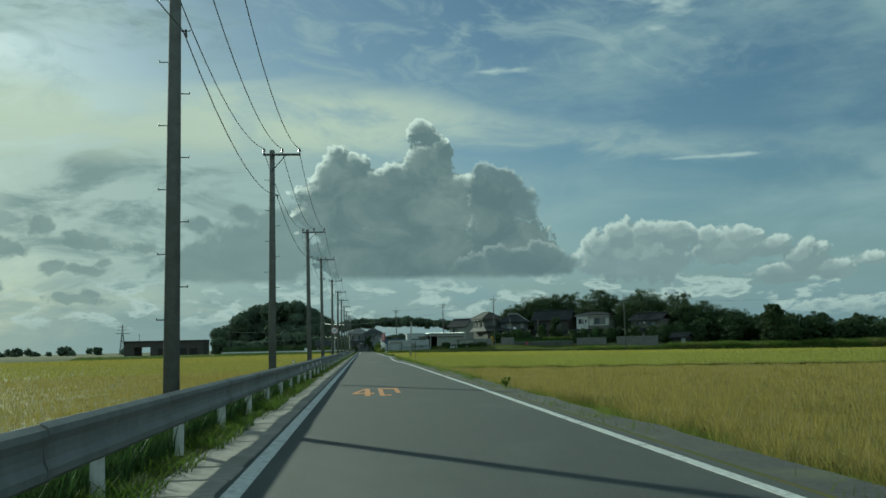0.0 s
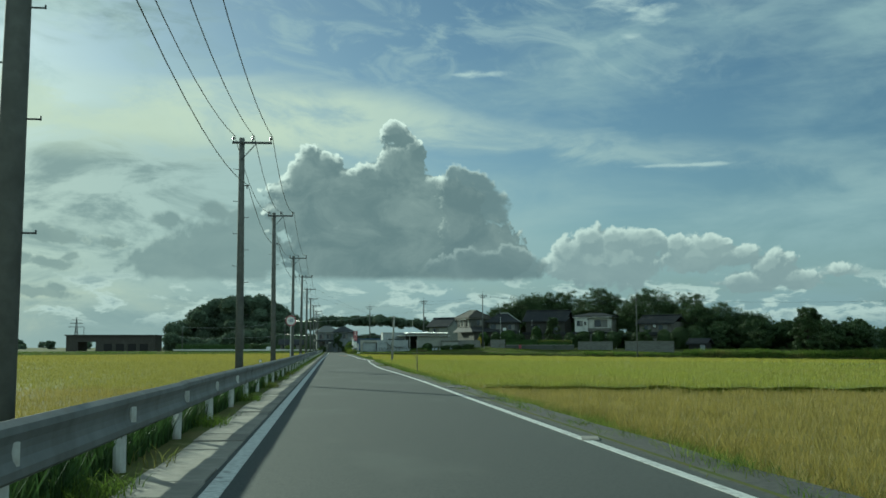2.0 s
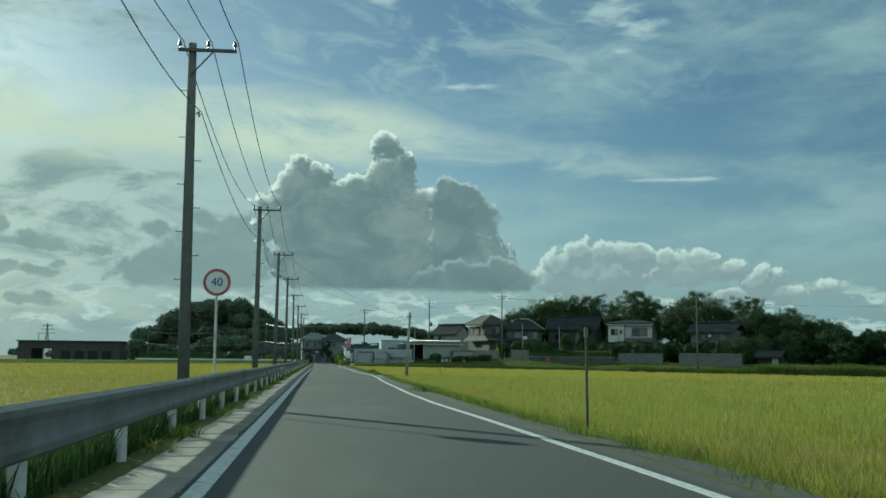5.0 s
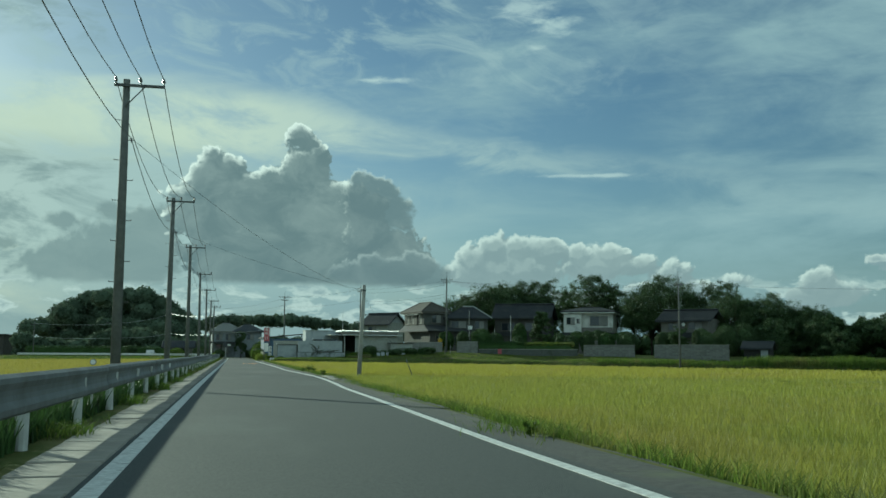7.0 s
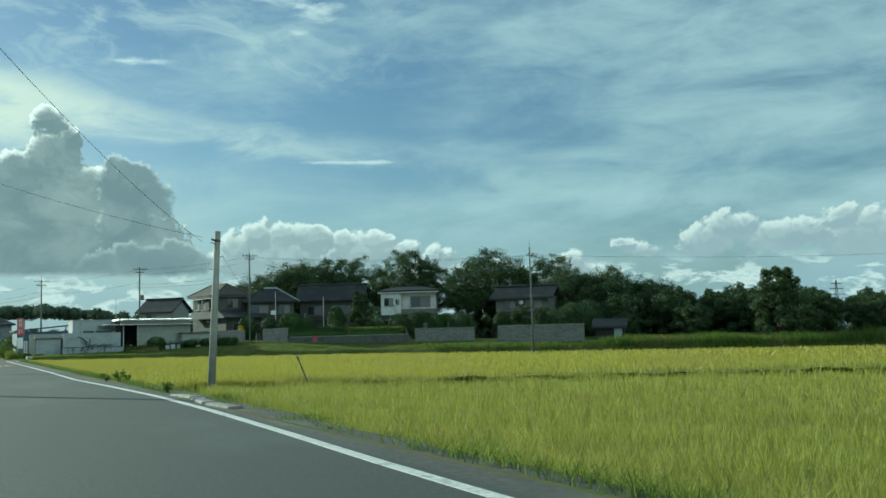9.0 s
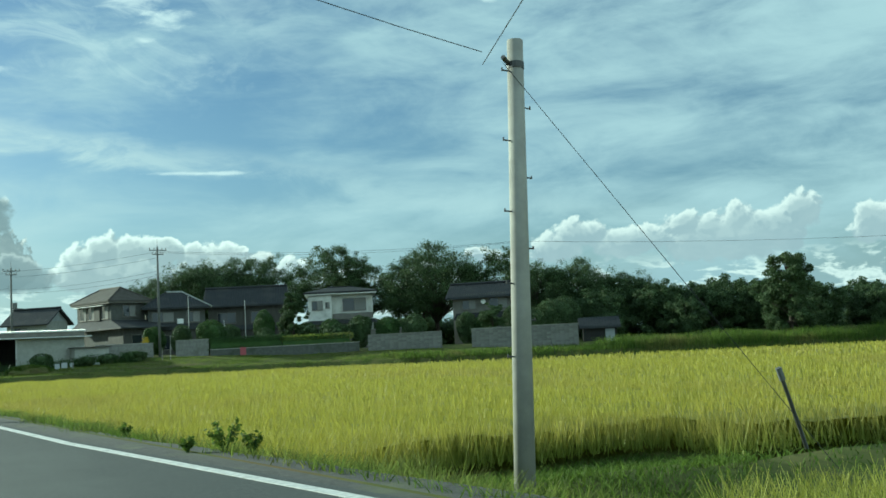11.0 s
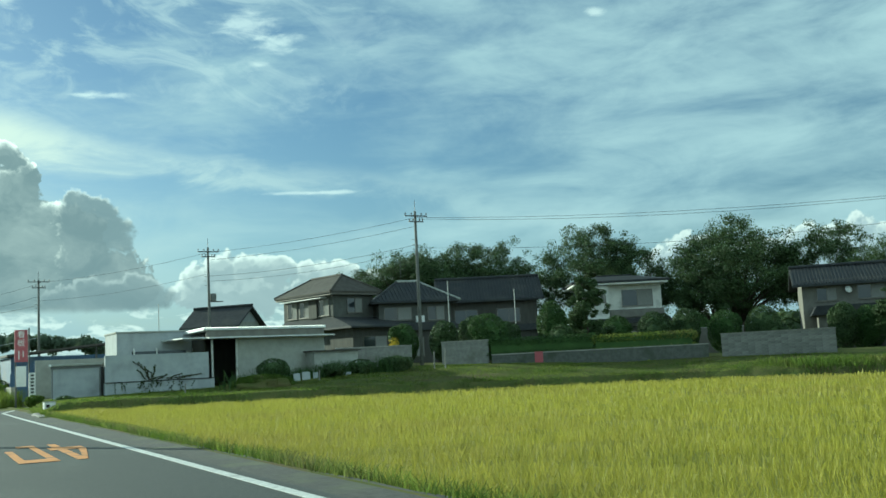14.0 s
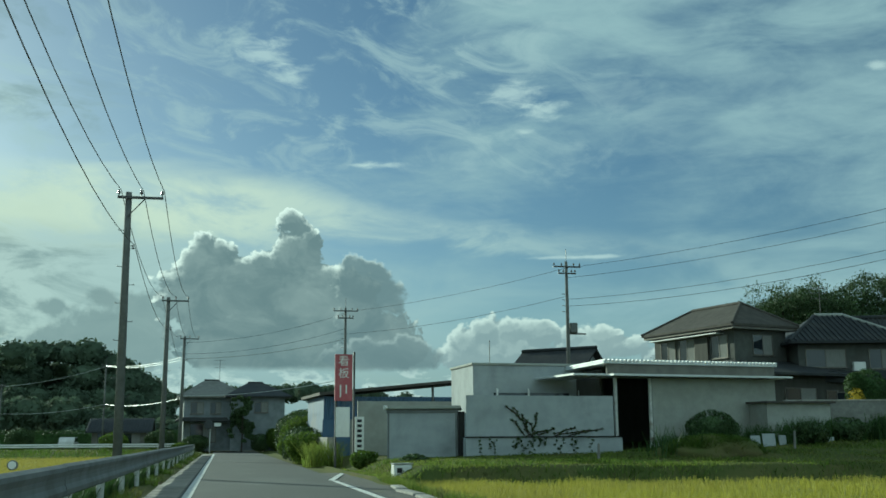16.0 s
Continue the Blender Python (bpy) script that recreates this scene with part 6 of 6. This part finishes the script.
def near_pole():
    """The short pole beside the field, leaning a little."""
    root = thing("utility_pole", "short grey concrete pole with step bolts standing at the field edge", "utility pole", 6.95, 129.4, -0.6, lean=(0.0, 2.6))
    part("shaft", tube(bmesh.new(), [(0, 0, 0), (0, 0, 2.7), (0, 0, 5.35)], [0.125, 0.11, 0.095], 14), "pale_pole", root, smooth=True)
    for k in range(9):
        z = 1.6 + 0.42 * k
        s = 1 if k % 2 else -1
        bm = tube(bmesh.new(), [(s * 0.09, 0, z), (s * 0.20, 0, z)], 0.010, 5)
        tube(bm, [(s * 0.20, 0, z - 0.01), (s * 0.20, 0, z + 0.03)], 0.010, 5)
        part("step_bolt", bm, "steel", root)
    part("band", tube(bmesh.new(), [(0, 0, 5.0), (0, 0, 5.08)], 0.105, 12), "steel", root)
    part("bracket", tube(bmesh.new(), [(-0.1, 0, 5.05), (-0.22, -0.05, 5.1)], 0.03, 6), "steel", root)


near_pole()
wire((6.7, 129.4, 4.55), (-3.0, 131.0, 7.6), 0.25, 0.0055)
wire((6.7, 129.4, 4.40), (-3.0, 106.4, 7.6), 0.5, 0.0055)
wire((7.0, 129.4, 4.45), (9.6, 127.2, -0.4), 0.0, 0.004, label="steel stay wire from pole to field")
for a, b in (((-12.2, 292, 8.9), (-3.3, 263, 7.5)), ((-12.2, 292, 9.0), (-3.3, 263, 7.7)), ((-23.3, 296, 6.9), (-12.2, 292, 8.9)), ((-40, 299, 6.9), (-23.3, 296, 6.9)), ((-12.2, 292, 4.9), (-3.2, 263, 4.4)), ((-23.2, 296, 4.0), (-12.2, 292, 4.9)), ((-40, 299, 4.2), (-23.2, 296, 4.0)), ((-3.1, 263, 7.6), (9.1, 255, 8.6)), ((-3.1, 263, 4.6), (9.1, 255, 5.6))):
    wire(a, b, 0.35, 0.024, "bright_cable", "sagging silver cable bundle catching the light")
garden_pole(-12.2, 292.0, 0.2, 9.2, arms=((0.3, 0.8),), slim=True)
garden_pole(-23.3, 296.0, 0.2, 7.2, arms=((0.3, 0.8),), slim=True)
garden_pole(-40.0, 299.0, 0.2, 7.2, arms=((0.6, 1.2),), slim=True)

# ---------------------------------------------------------------- signs
LETTER = {}


def writing(text, size, mat, parent, where, turn=0.0, name="lettering"):
    cu = bpy.data.curves.new(name, "FONT")
    cu.body, cu.size, cu.extrude, cu.align_x, cu.align_y = text, size, 0.002, "CENTER", "CENTER"
    ob = new(name, cu)
    me = bpy.data.meshes.new_from_object(ob)
    bpy.data.objects.remove(ob)
    ob = part_of(name, me, mat, parent)
    ob.matrix_local = pose(*where, 90, 0, turn)
    return ob


def speed_sign():
    root = thing("speed_limit_sign", "round white speed limit sign with red rim on a post", "road sign", -1.98, 73.0, -0.12)
    part("post", tube(bmesh.new(), [(0, 0.03, -0.6), (0, 0.03, 3.2)], 0.03, 8), "white_post", root)
    disc = part("disc", tube(bmesh.new(), [(0, -0.012, 2.9), (0, 0.0, 2.9)], 0.30, 32), "sign_white", root)
    bm = bmesh.new()
    for r0, r1 in ((0.235, 0.295),):
        rings = [[bm.verts.new((rr * math.cos(2 * math.pi * k / 40), -0.016, 2.9 + rr * math.sin(2 * math.pi * k / 40))) for k in range(40)] for rr in (r0, r1)]
        for k in range(40):
            bm.faces.new((rings[0][k], rings[1][k], rings[1][(k + 1) % 40], rings[0][(k + 1) % 40]))
    part("rim", bm, "red", disc, "red painted rim")
    writing("40", 0.26, "sign_blue", disc, (0, -0.018, 2.9))


speed_sign()


def red_sign():
    root = thing("shop_sign", "tall red signboard with white characters on two posts", "sign", 4.95, 219.6, 0.2, 4)
    board = part("board", boxes((-0.36, -0.05, 2.45, 0.36, 0.05, 4.35), bevel=0.01), "red", root)
    part("post", boxes((-0.33, 0.052, -0.4, -0.25, 0.13, 4.3)), "steel", root)
    part("post", boxes((0.40, -0.04, -0.4, 0.48, 0.04, 4.45)), "steel", root)
    writing("\u770b", 0.46, "sign_white", board, (0, -0.053, 4.05), name="character")
    writing("\u677f", 0.46, "sign_white", board, (0, -0.053, 3.55), name="character")
    part("small_line", boxes((-0.16, -0.06, 2.60, -0.10, -0.052, 3.10)), "sign_white", board, "pale column of small print")
    part("small_line", boxes((0.08, -0.06, 2.75, 0.14, -0.052, 3.10)), "sign_white", board, "pale column of small print")
    part("panel", boxes((-0.30, 0.0, 1.0, 0.28, 0.04, 2.2)), "sign_white", root, "white lower panel")


def white_sign():
    root = thing("name_sign", "narrow upright white sign with dark characters", "sign", 5.43, 218.1, 0.2, 4)
    board = part("board", boxes((-0.18, -0.02, 0.12, 0.18, 0.03, 1.78)), "sign_white", root)
    for k in range(8):
        z = 1.62 - 0.195 * k
        part("bar", boxes((-0.09, -0.026, z - 0.055, 0.09, -0.021, z + 0.055)), "black", board)


red_sign()
white_sign()


def thin_marker(x, y, high, lean):
    root = thing("field_marker", "thin grey marker pole at the road edge", "marker pole", x, y, -0.2, lean=lean)
    part("pole", tube(bmesh.new(), [(0, 0, 0), (0, 0, high)], 0.022, 8), "steel", root)
    part("cap", tube(bmesh.new(), [(0, 0, high - 0.15), (0, 0, high)], 0.035, 8), "galvanised", root)


def thin_pole(x, y, top):
    base = float(land(x, y))
    root = thing("flag_pole", "thin pale metal pole standing in a garden", "pole", x, y, base - 0.2, 0, "thin garden poles")
    part("shaft", tube(bmesh.new(), [(0, 0, 0), (0, 0, top - base + 0.2)], [0.045, 0.035], 8), "white_post", root)
    part("cap", tube(bmesh.new(), [(0, 0, top - base + 0.2), (0, 0, top - base + 0.26)], [0.05, 0.03], 8), "steel", root)


for x, y, top in ((41.4, 223.5, 6.9), (34.5, 221.5, 7.4), (18.6, 248.0, 7.9), (38.6, 222.4, 4.8)):
    thin_pole(x, y, top)
thin_marker(4.55, 66.5, 1.9, (1.0, -1.0))
thin_marker(9.6, 127.6, 1.0, (0, -22.0))
thin_marker(56.5, 190.0, 1.5, (0, -20.0))


def utility_box(x, y, z):
    root = thing("meter_box", "white plastic meter box on the ground by the sign", "box", x, y, z, 10)
    part("body", boxes((0, 0, -0.1, 0.55, 0.32, 0.30), bevel=0.03), "sign_white", root)
    part("lid", boxes((-0.02, -0.02, 0.304, 0.57, 0.34, 0.34), bevel=0.012), "grey_wall", root)
    part("vent", boxes((0.08, -0.01, 0.06, 0.24, -0.002, 0.2)), "dark", root)


utility_box(5.1, 207.6, float(land(5.1, 207.6)) + 0.05)


def far_barrier(x0, x1, y, z):
    root = thing("guardrail", "white painted crash barrier on the cross road", "guardrail", x0, y, z)
    n = max(1, int((x1 - x0) / 3.5))
    part("beam", tube(bmesh.new(), [(0, 0, 0.66), (x1 - x0, 0, 0.66)], 0.085, 10), "sign_white", root)
    part("beam", tube(bmesh.new(), [(0, 0, 0.46), (x1 - x0, 0, 0.46)], 0.085, 10), "sign_white", root)
    for k in range(n + 1):
        px = (x1 - x0) * k / n
        part("post", tube(bmesh.new(), [(px, 0.06, -0.4), (px, 0.06, 0.7)], 0.06, 8), "white_post", root)


far_barrier(-40, -2.2, 283.0, 0.05)
far_barrier(-1.4, 1.2, 283.2, 0.15)
far_barrier(1.6, 7.0, 289.6, 0.35)
far_barrier(7.6, 13.0, 290.5, 0.2)


def traffic_mirror():
    root = thing("traffic_mirror", "round convex traffic mirror with a small sign on a post", "traffic mirror", -0.9, 272.0, 0.1)
    part("post", tube(bmesh.new(), [(0, 0, -0.3), (0, 0, 2.6)], 0.05, 8), "white_post", root)
    part("hood", tube(bmesh.new(), [(-0.15, -0.06, 2.35), (-0.15, 0.02, 2.35)], 0.42, 24), "steel", root)
    part("mirror", tube(bmesh.new(), [(-0.15, -0.09, 2.35), (-0.15, -0.064, 2.35)], 0.36, 24), "glass", root)
    part("plate", boxes((0.35, -0.05, 2.2, 0.95, -0.03, 2.5)), "sign_white", root)


traffic_mirror()


def parked_car(x, y, z, turn):
    root = thing("car", "white estate car on the cross road", "car", x, y, z, turn)
    bm = bmesh.new()
    prism(bm, [(-2.2, 0.35), (2.2, 0.35), (2.2, 0.75), (1.35, 0.88), (0.75, 1.42), (-1.7, 1.45), (-2.15, 0.95)], -0.82, 0.82)
    bmesh.ops.bevel(bm, geom=list(bm.edges), offset=0.05, segments=2, affect="EDGES")
    part("body", bm, "car_white", root)
    part("side_window", prism(bmesh.new(), [(-1.6, 0.95), (1.15, 0.95), (0.68, 1.36), (-1.55, 1.38)], -0.835, -0.824), "glass", root)
    for px in (-1.4, 1.4):
        for py in (-0.78, 0.78):
            wheel = part("wheel", tube(bmesh.new(), [(px, py - 0.1, 0.31), (px, py + 0.1, 0.31)], 0.31, 18), "rubber", root)
            part("rim", tube(bmesh.new(), [(px, py - 0.105, 0.31), (px, py + 0.105, 0.31)], 0.19, 12), "galvanised", wheel)


parked_car(-16.6, 300.0, 0.05, 90)


def earth_heap():
    root = tagged(new("earth_heap"), "low overgrown heap of earth", "mound", kind="")
    bm = bmesh.new()
    bmesh.ops.create_icosphere(bm, subdivisions=4, radius=1.0)
    for v in bm.verts:
        k = 1 + 0.22 * noise.noise(v.co * 2.2)
        v.co = Vector((v.co.x * 2.1 * k, v.co.y * 1.3 * k, v.co.z * 0.75 * k))
    root.location = (17.2, 211.6, 0.36)
    part("earth", bm, "soil", root, smooth=True)
    r = np.random.default_rng(4)
    n = 5000
    a, q = r.uniform(0, 6.28, n), np.sqrt(r.uniform(0, 1, n))
    spots = np.stack([2.0 * q * np.cos(a), 1.2 * q * np.sin(a), 0.72 * np.sqrt(np.maximum(0, 1 - q * q)) - 0.05], -1)
    v, f, al = blades(spots, 0.26, 0.03, 0.9, 2, 6)
    part_of("weed_cover", sheet("weed_cover", v, f, "grass", al), "grass", root)


earth_heap()


def post_row():
    for x, y, high in ((29.2, 213.6, 1.1), (29.9, 213.4, 1.3), (12.6, 210.8, 0.5), (21.0, 212.6, 0.6)):
        root = thing("stake", "weathered timber stake in the grass", "stake", x, y, float(land(x, y)) - 0.2, 0, "stakes on the bank", lean=(2, 1))
        part("shaft", tube(bmesh.new(), [(0, 0, 0), (0, 0, high + 0.2)], [0.05, 0.04], 7), "concrete", root)
        part("tip", tube(bmesh.new(), [(0, 0, high + 0.2), (0, 0, high + 0.24)], [0.04, 0.02], 7), "concrete", root)
    for x, y, wide, high, turn in ((19.9, 213.4, 0.45, 0.75, 12), (20.5, 213.5, 0.5, 0.8, -6), (21.2, 213.7, 0.4, 0.65, 20), (23.4, 214.2, 0.6, 0.4, 0)):
        root = thing("loose_panel", "broken white board leaning in the weeds", "board", x, y, float(land(x, y)) - 0.1, turn, "white boards by the barn", lean=(-8, 0))
        part("board", boxes((-wide / 2, -0.02, 0, wide / 2, 0.02, high * 0.75), bevel=0.006), "white_wall", root)


post_row()
for k, (x, y, n, high) in enumerate([(15.6, 211.4, 40, 1.1), (18.8, 214.4, 200, 0.9), (20.6, 214.6, 220, 0.7), (23.0, 214.8, 260, 0.9), (24.8, 214.6, 220, 0.7), (26.4, 214.4, 240, 1.0), (21.8, 214.2, 200, 0.8), (16.9, 214.6, 200, 0.6)]):
    r = np.random.default_rng(600 + k)
    px, py = x + r.normal(0, 0.5, n), y + r.normal(0, 0.3, n)
    grass("tall_weeds", px, py, high, 0.045, 610 + k, "tall rank weeds in front of the barn", "dim_leaf", bend=0.35)


def pylon(x, y, z, h):
    root = thing("pylon", "far lattice power pylon on the skyline", "pylon", x, y, z, group="far pylons")
    bm = bmesh.new()
    for sx in (-1, 1):
        for sy in (-1, 1):
            tube(bm, [(sx * h * 0.09, sy * h * 0.09, 0), (sx * h * 0.02, sy * h * 0.02, h * 0.7), (sx * 0.1, sy * 0.1, h)], h * 0.008, 4)
    for k in range(8):
        f0, f1 = k / 8 * 0.7, (k + 1) / 8 * 0.7
        for s in (-1, 1):
            tube(bm, [(s * h * (0.09 - f0 * 0.1), -h * (0.09 - f0 * 0.1), h * f0), (-s * h * (0.09 - f1 * 0.1), -h * (0.09 - f1 * 0.1), h * f1)], h * 0.005, 4)
    part("lattice", bm, "galvanised", root)
    for f, wide in ((0.72, 0.22), (0.83, 0.18), (0.93, 0.14)):
        part("crossarm", tube(bmesh.new(), [(-h * wide, 0, h * f), (h * wide, 0, h * f)], h * 0.008, 4), "galvanised", root)


pylon(323.0, 410.0, 0.0, 21.0)
pylon(-150.0, 640.0, -1.0, 20.0)


def ivy_post(x, y, z):
    """Low concrete retaining stub overgrown with weeds at the garden corner."""
    root = thing("retaining_stub", "low concrete stub wall overgrown with weeds", "wall", x, y, z, 8)
    part("stub", boxes((0, 0, -0.3, 0.35, 3.0, 1.1), bevel=0.03), "concrete", root)


ivy_post(4.55, 222.0, 0.1)
for k, (x, y, wide, high) in enumerate([(3.9, 224.5, 2.0, 1.5), (4.0, 228.0, 2.2, 1.8), (4.3, 233.0, 2.6, 2.4), (4.6, 238.0, 3.0, 2.8), (5.2, 245.0, 3.4, 3.0), (6.0, 254.0, 4.0, 3.4), (5.4, 216.6, 1.1, 0.7), (6.6, 212.6, 1.2, 0.6), (-2.6, 250.0, 1.2, 1.0), (-6.0, 286.0, 3.0, 2.2), (-10.5, 287.0, 3.0, 2.0), (3.6, 274.6, 1.8, 1.7), (5.2, 274.6, 2.2, 2.3), (-2.2, 274.8, 2.6, 1.6), (7.5, 281.0, 3.0, 2.6), (-20.0, 289.5, 3.0, 2.5)]):
    ball_bush("roadside_bush", "overgrown green bush and weeds at the roadside", x, y, 0.0, wide, high, 300 + k, "grass" if k % 2 == 0 else "leaf", 1500, group="roadside bushes")


# ---------------------------------------------------------------- bits along the shoulder


def weed_tuft(x, y, size, seed):
    root = thing("weed_tuft", "small tuft of weeds growing on the shoulder", "weed", x, y, 0.0, 0, "weeds on the shoulder")
    r = np.random.default_rng(seed)
    n = int(110 * size)
    spots = np.stack([r.normal(0, 0.14 * size, n), r.normal(0, 0.30 * size, n), np.full(n, -0.03)], -1)
    v, f, al = blades(spots, 0.10 * size, 0.012, 0.9, 2, seed)
    part_of("foliage", sheet("foliage", v, f, "grass", al), "grass", root)


for k, (x, y, size) in enumerate([(4.5, 26.5, 1.5), (4.35, 33.0, 0.9), (4.3, 48.0, 0.8), (4.6, 71.0, 1.0), (4.25, 88.0, 2.4), (4.2, 99.0, 0.8), (4.5, 112.0, 1.3), (4.7, 118.5, 1.6), (4.6, 124.0, 1.5), (4.5, 139.0, 1.8), (4.45, 142.5, 1.4), (4.6, 147.0, 1.6), (4.4, 160.0, 1.0), (4.5, 178.0, 1.1), (4.3, 196.0, 1.2)]):
    weed_tuft(x + 0.6 * float(right_of(y)), y, size, 400 + k)


def broad_weed(x, y, high, seed):
    root = thing("roadside_weed", "dark broad-leaved weed with a stalk at the road edge", "weed", x, y, 0.0, 0, "broad-leaved weeds")
    r = np.random.default_rng(seed)
    bm, mids = bmesh.new(), []
    for k in range(5):
        a = 1.26 * k + r.uniform(0, 0.6)
        tip = Vector((0.45 * high * math.cos(a), 0.45 * high * math.sin(a), high * r.uniform(0.55, 1.0)))
        tube(bm, [(0, 0, -0.05), tuple(tip * 0.5 + Vector((0, 0, high * 0.12))), tuple(tip)], [0.012, 0.008, 0.004], 5)
        mids += [tuple(tip * f) for f in (0.4, 0.6, 0.8, 1.0)]
    part("stalk", bm, "dim_leaf", root)
    v, f = leaves(mids, [0.10 * high + 0.03] * len(mids), int(420 * high) + 60, 0.032, seed, 0.8, 0.1)
    v[:, 2] = np.maximum(v[:, 2], 0.0)
    part_of("foliage", sheet("foliage", v, f, "grass"), "grass", root)


for k, (x, y, high) in enumerate([(4.55, 132.4, 0.42), (4.2, 132.8, 0.16), (4.5, 136.7, 0.18), (4.75, 132.0, 0.24), (4.75, 16.8, 0.30), (4.05, 87.3, 0.18), (4.45, 122.6, 0.25)]):
    broad_weed(x, y, high, 700 + k)


def kerb_stone(x, y, turn, long, mat, label, high=0.035):
    root = thing("kerb_stone", label, "kerb", x, y, 0.0, turn, "loose kerb stones")
    part("stone", boxes((-0.14, -long / 2, -0.12, 0.14, long / 2, high), bevel=0.025), mat, root)


for x, y, turn, long in ((4.35, 116.0, 3, 1.6), (4.38, 118.0, -4, 1.7), (4.45, 120.2, 6, 1.5), (4.0, 197.0, -3, 1.8), (4.05, 199.2, 2, 1.8), (4.2, 201.5, -5, 1.6)):
    kerb_stone(x, y, turn, long, "concrete", "pale weathered concrete kerb stone at the shoulder")
kerb_stone(4.22, 49.3, -10, 0.8, "concrete", "broken pale slab lying on the shoulder", 0.02)
kerb_stone(3.98, 30.0, -12, 0.7, "concrete", "broken pale slab lying on the shoulder", 0.015)
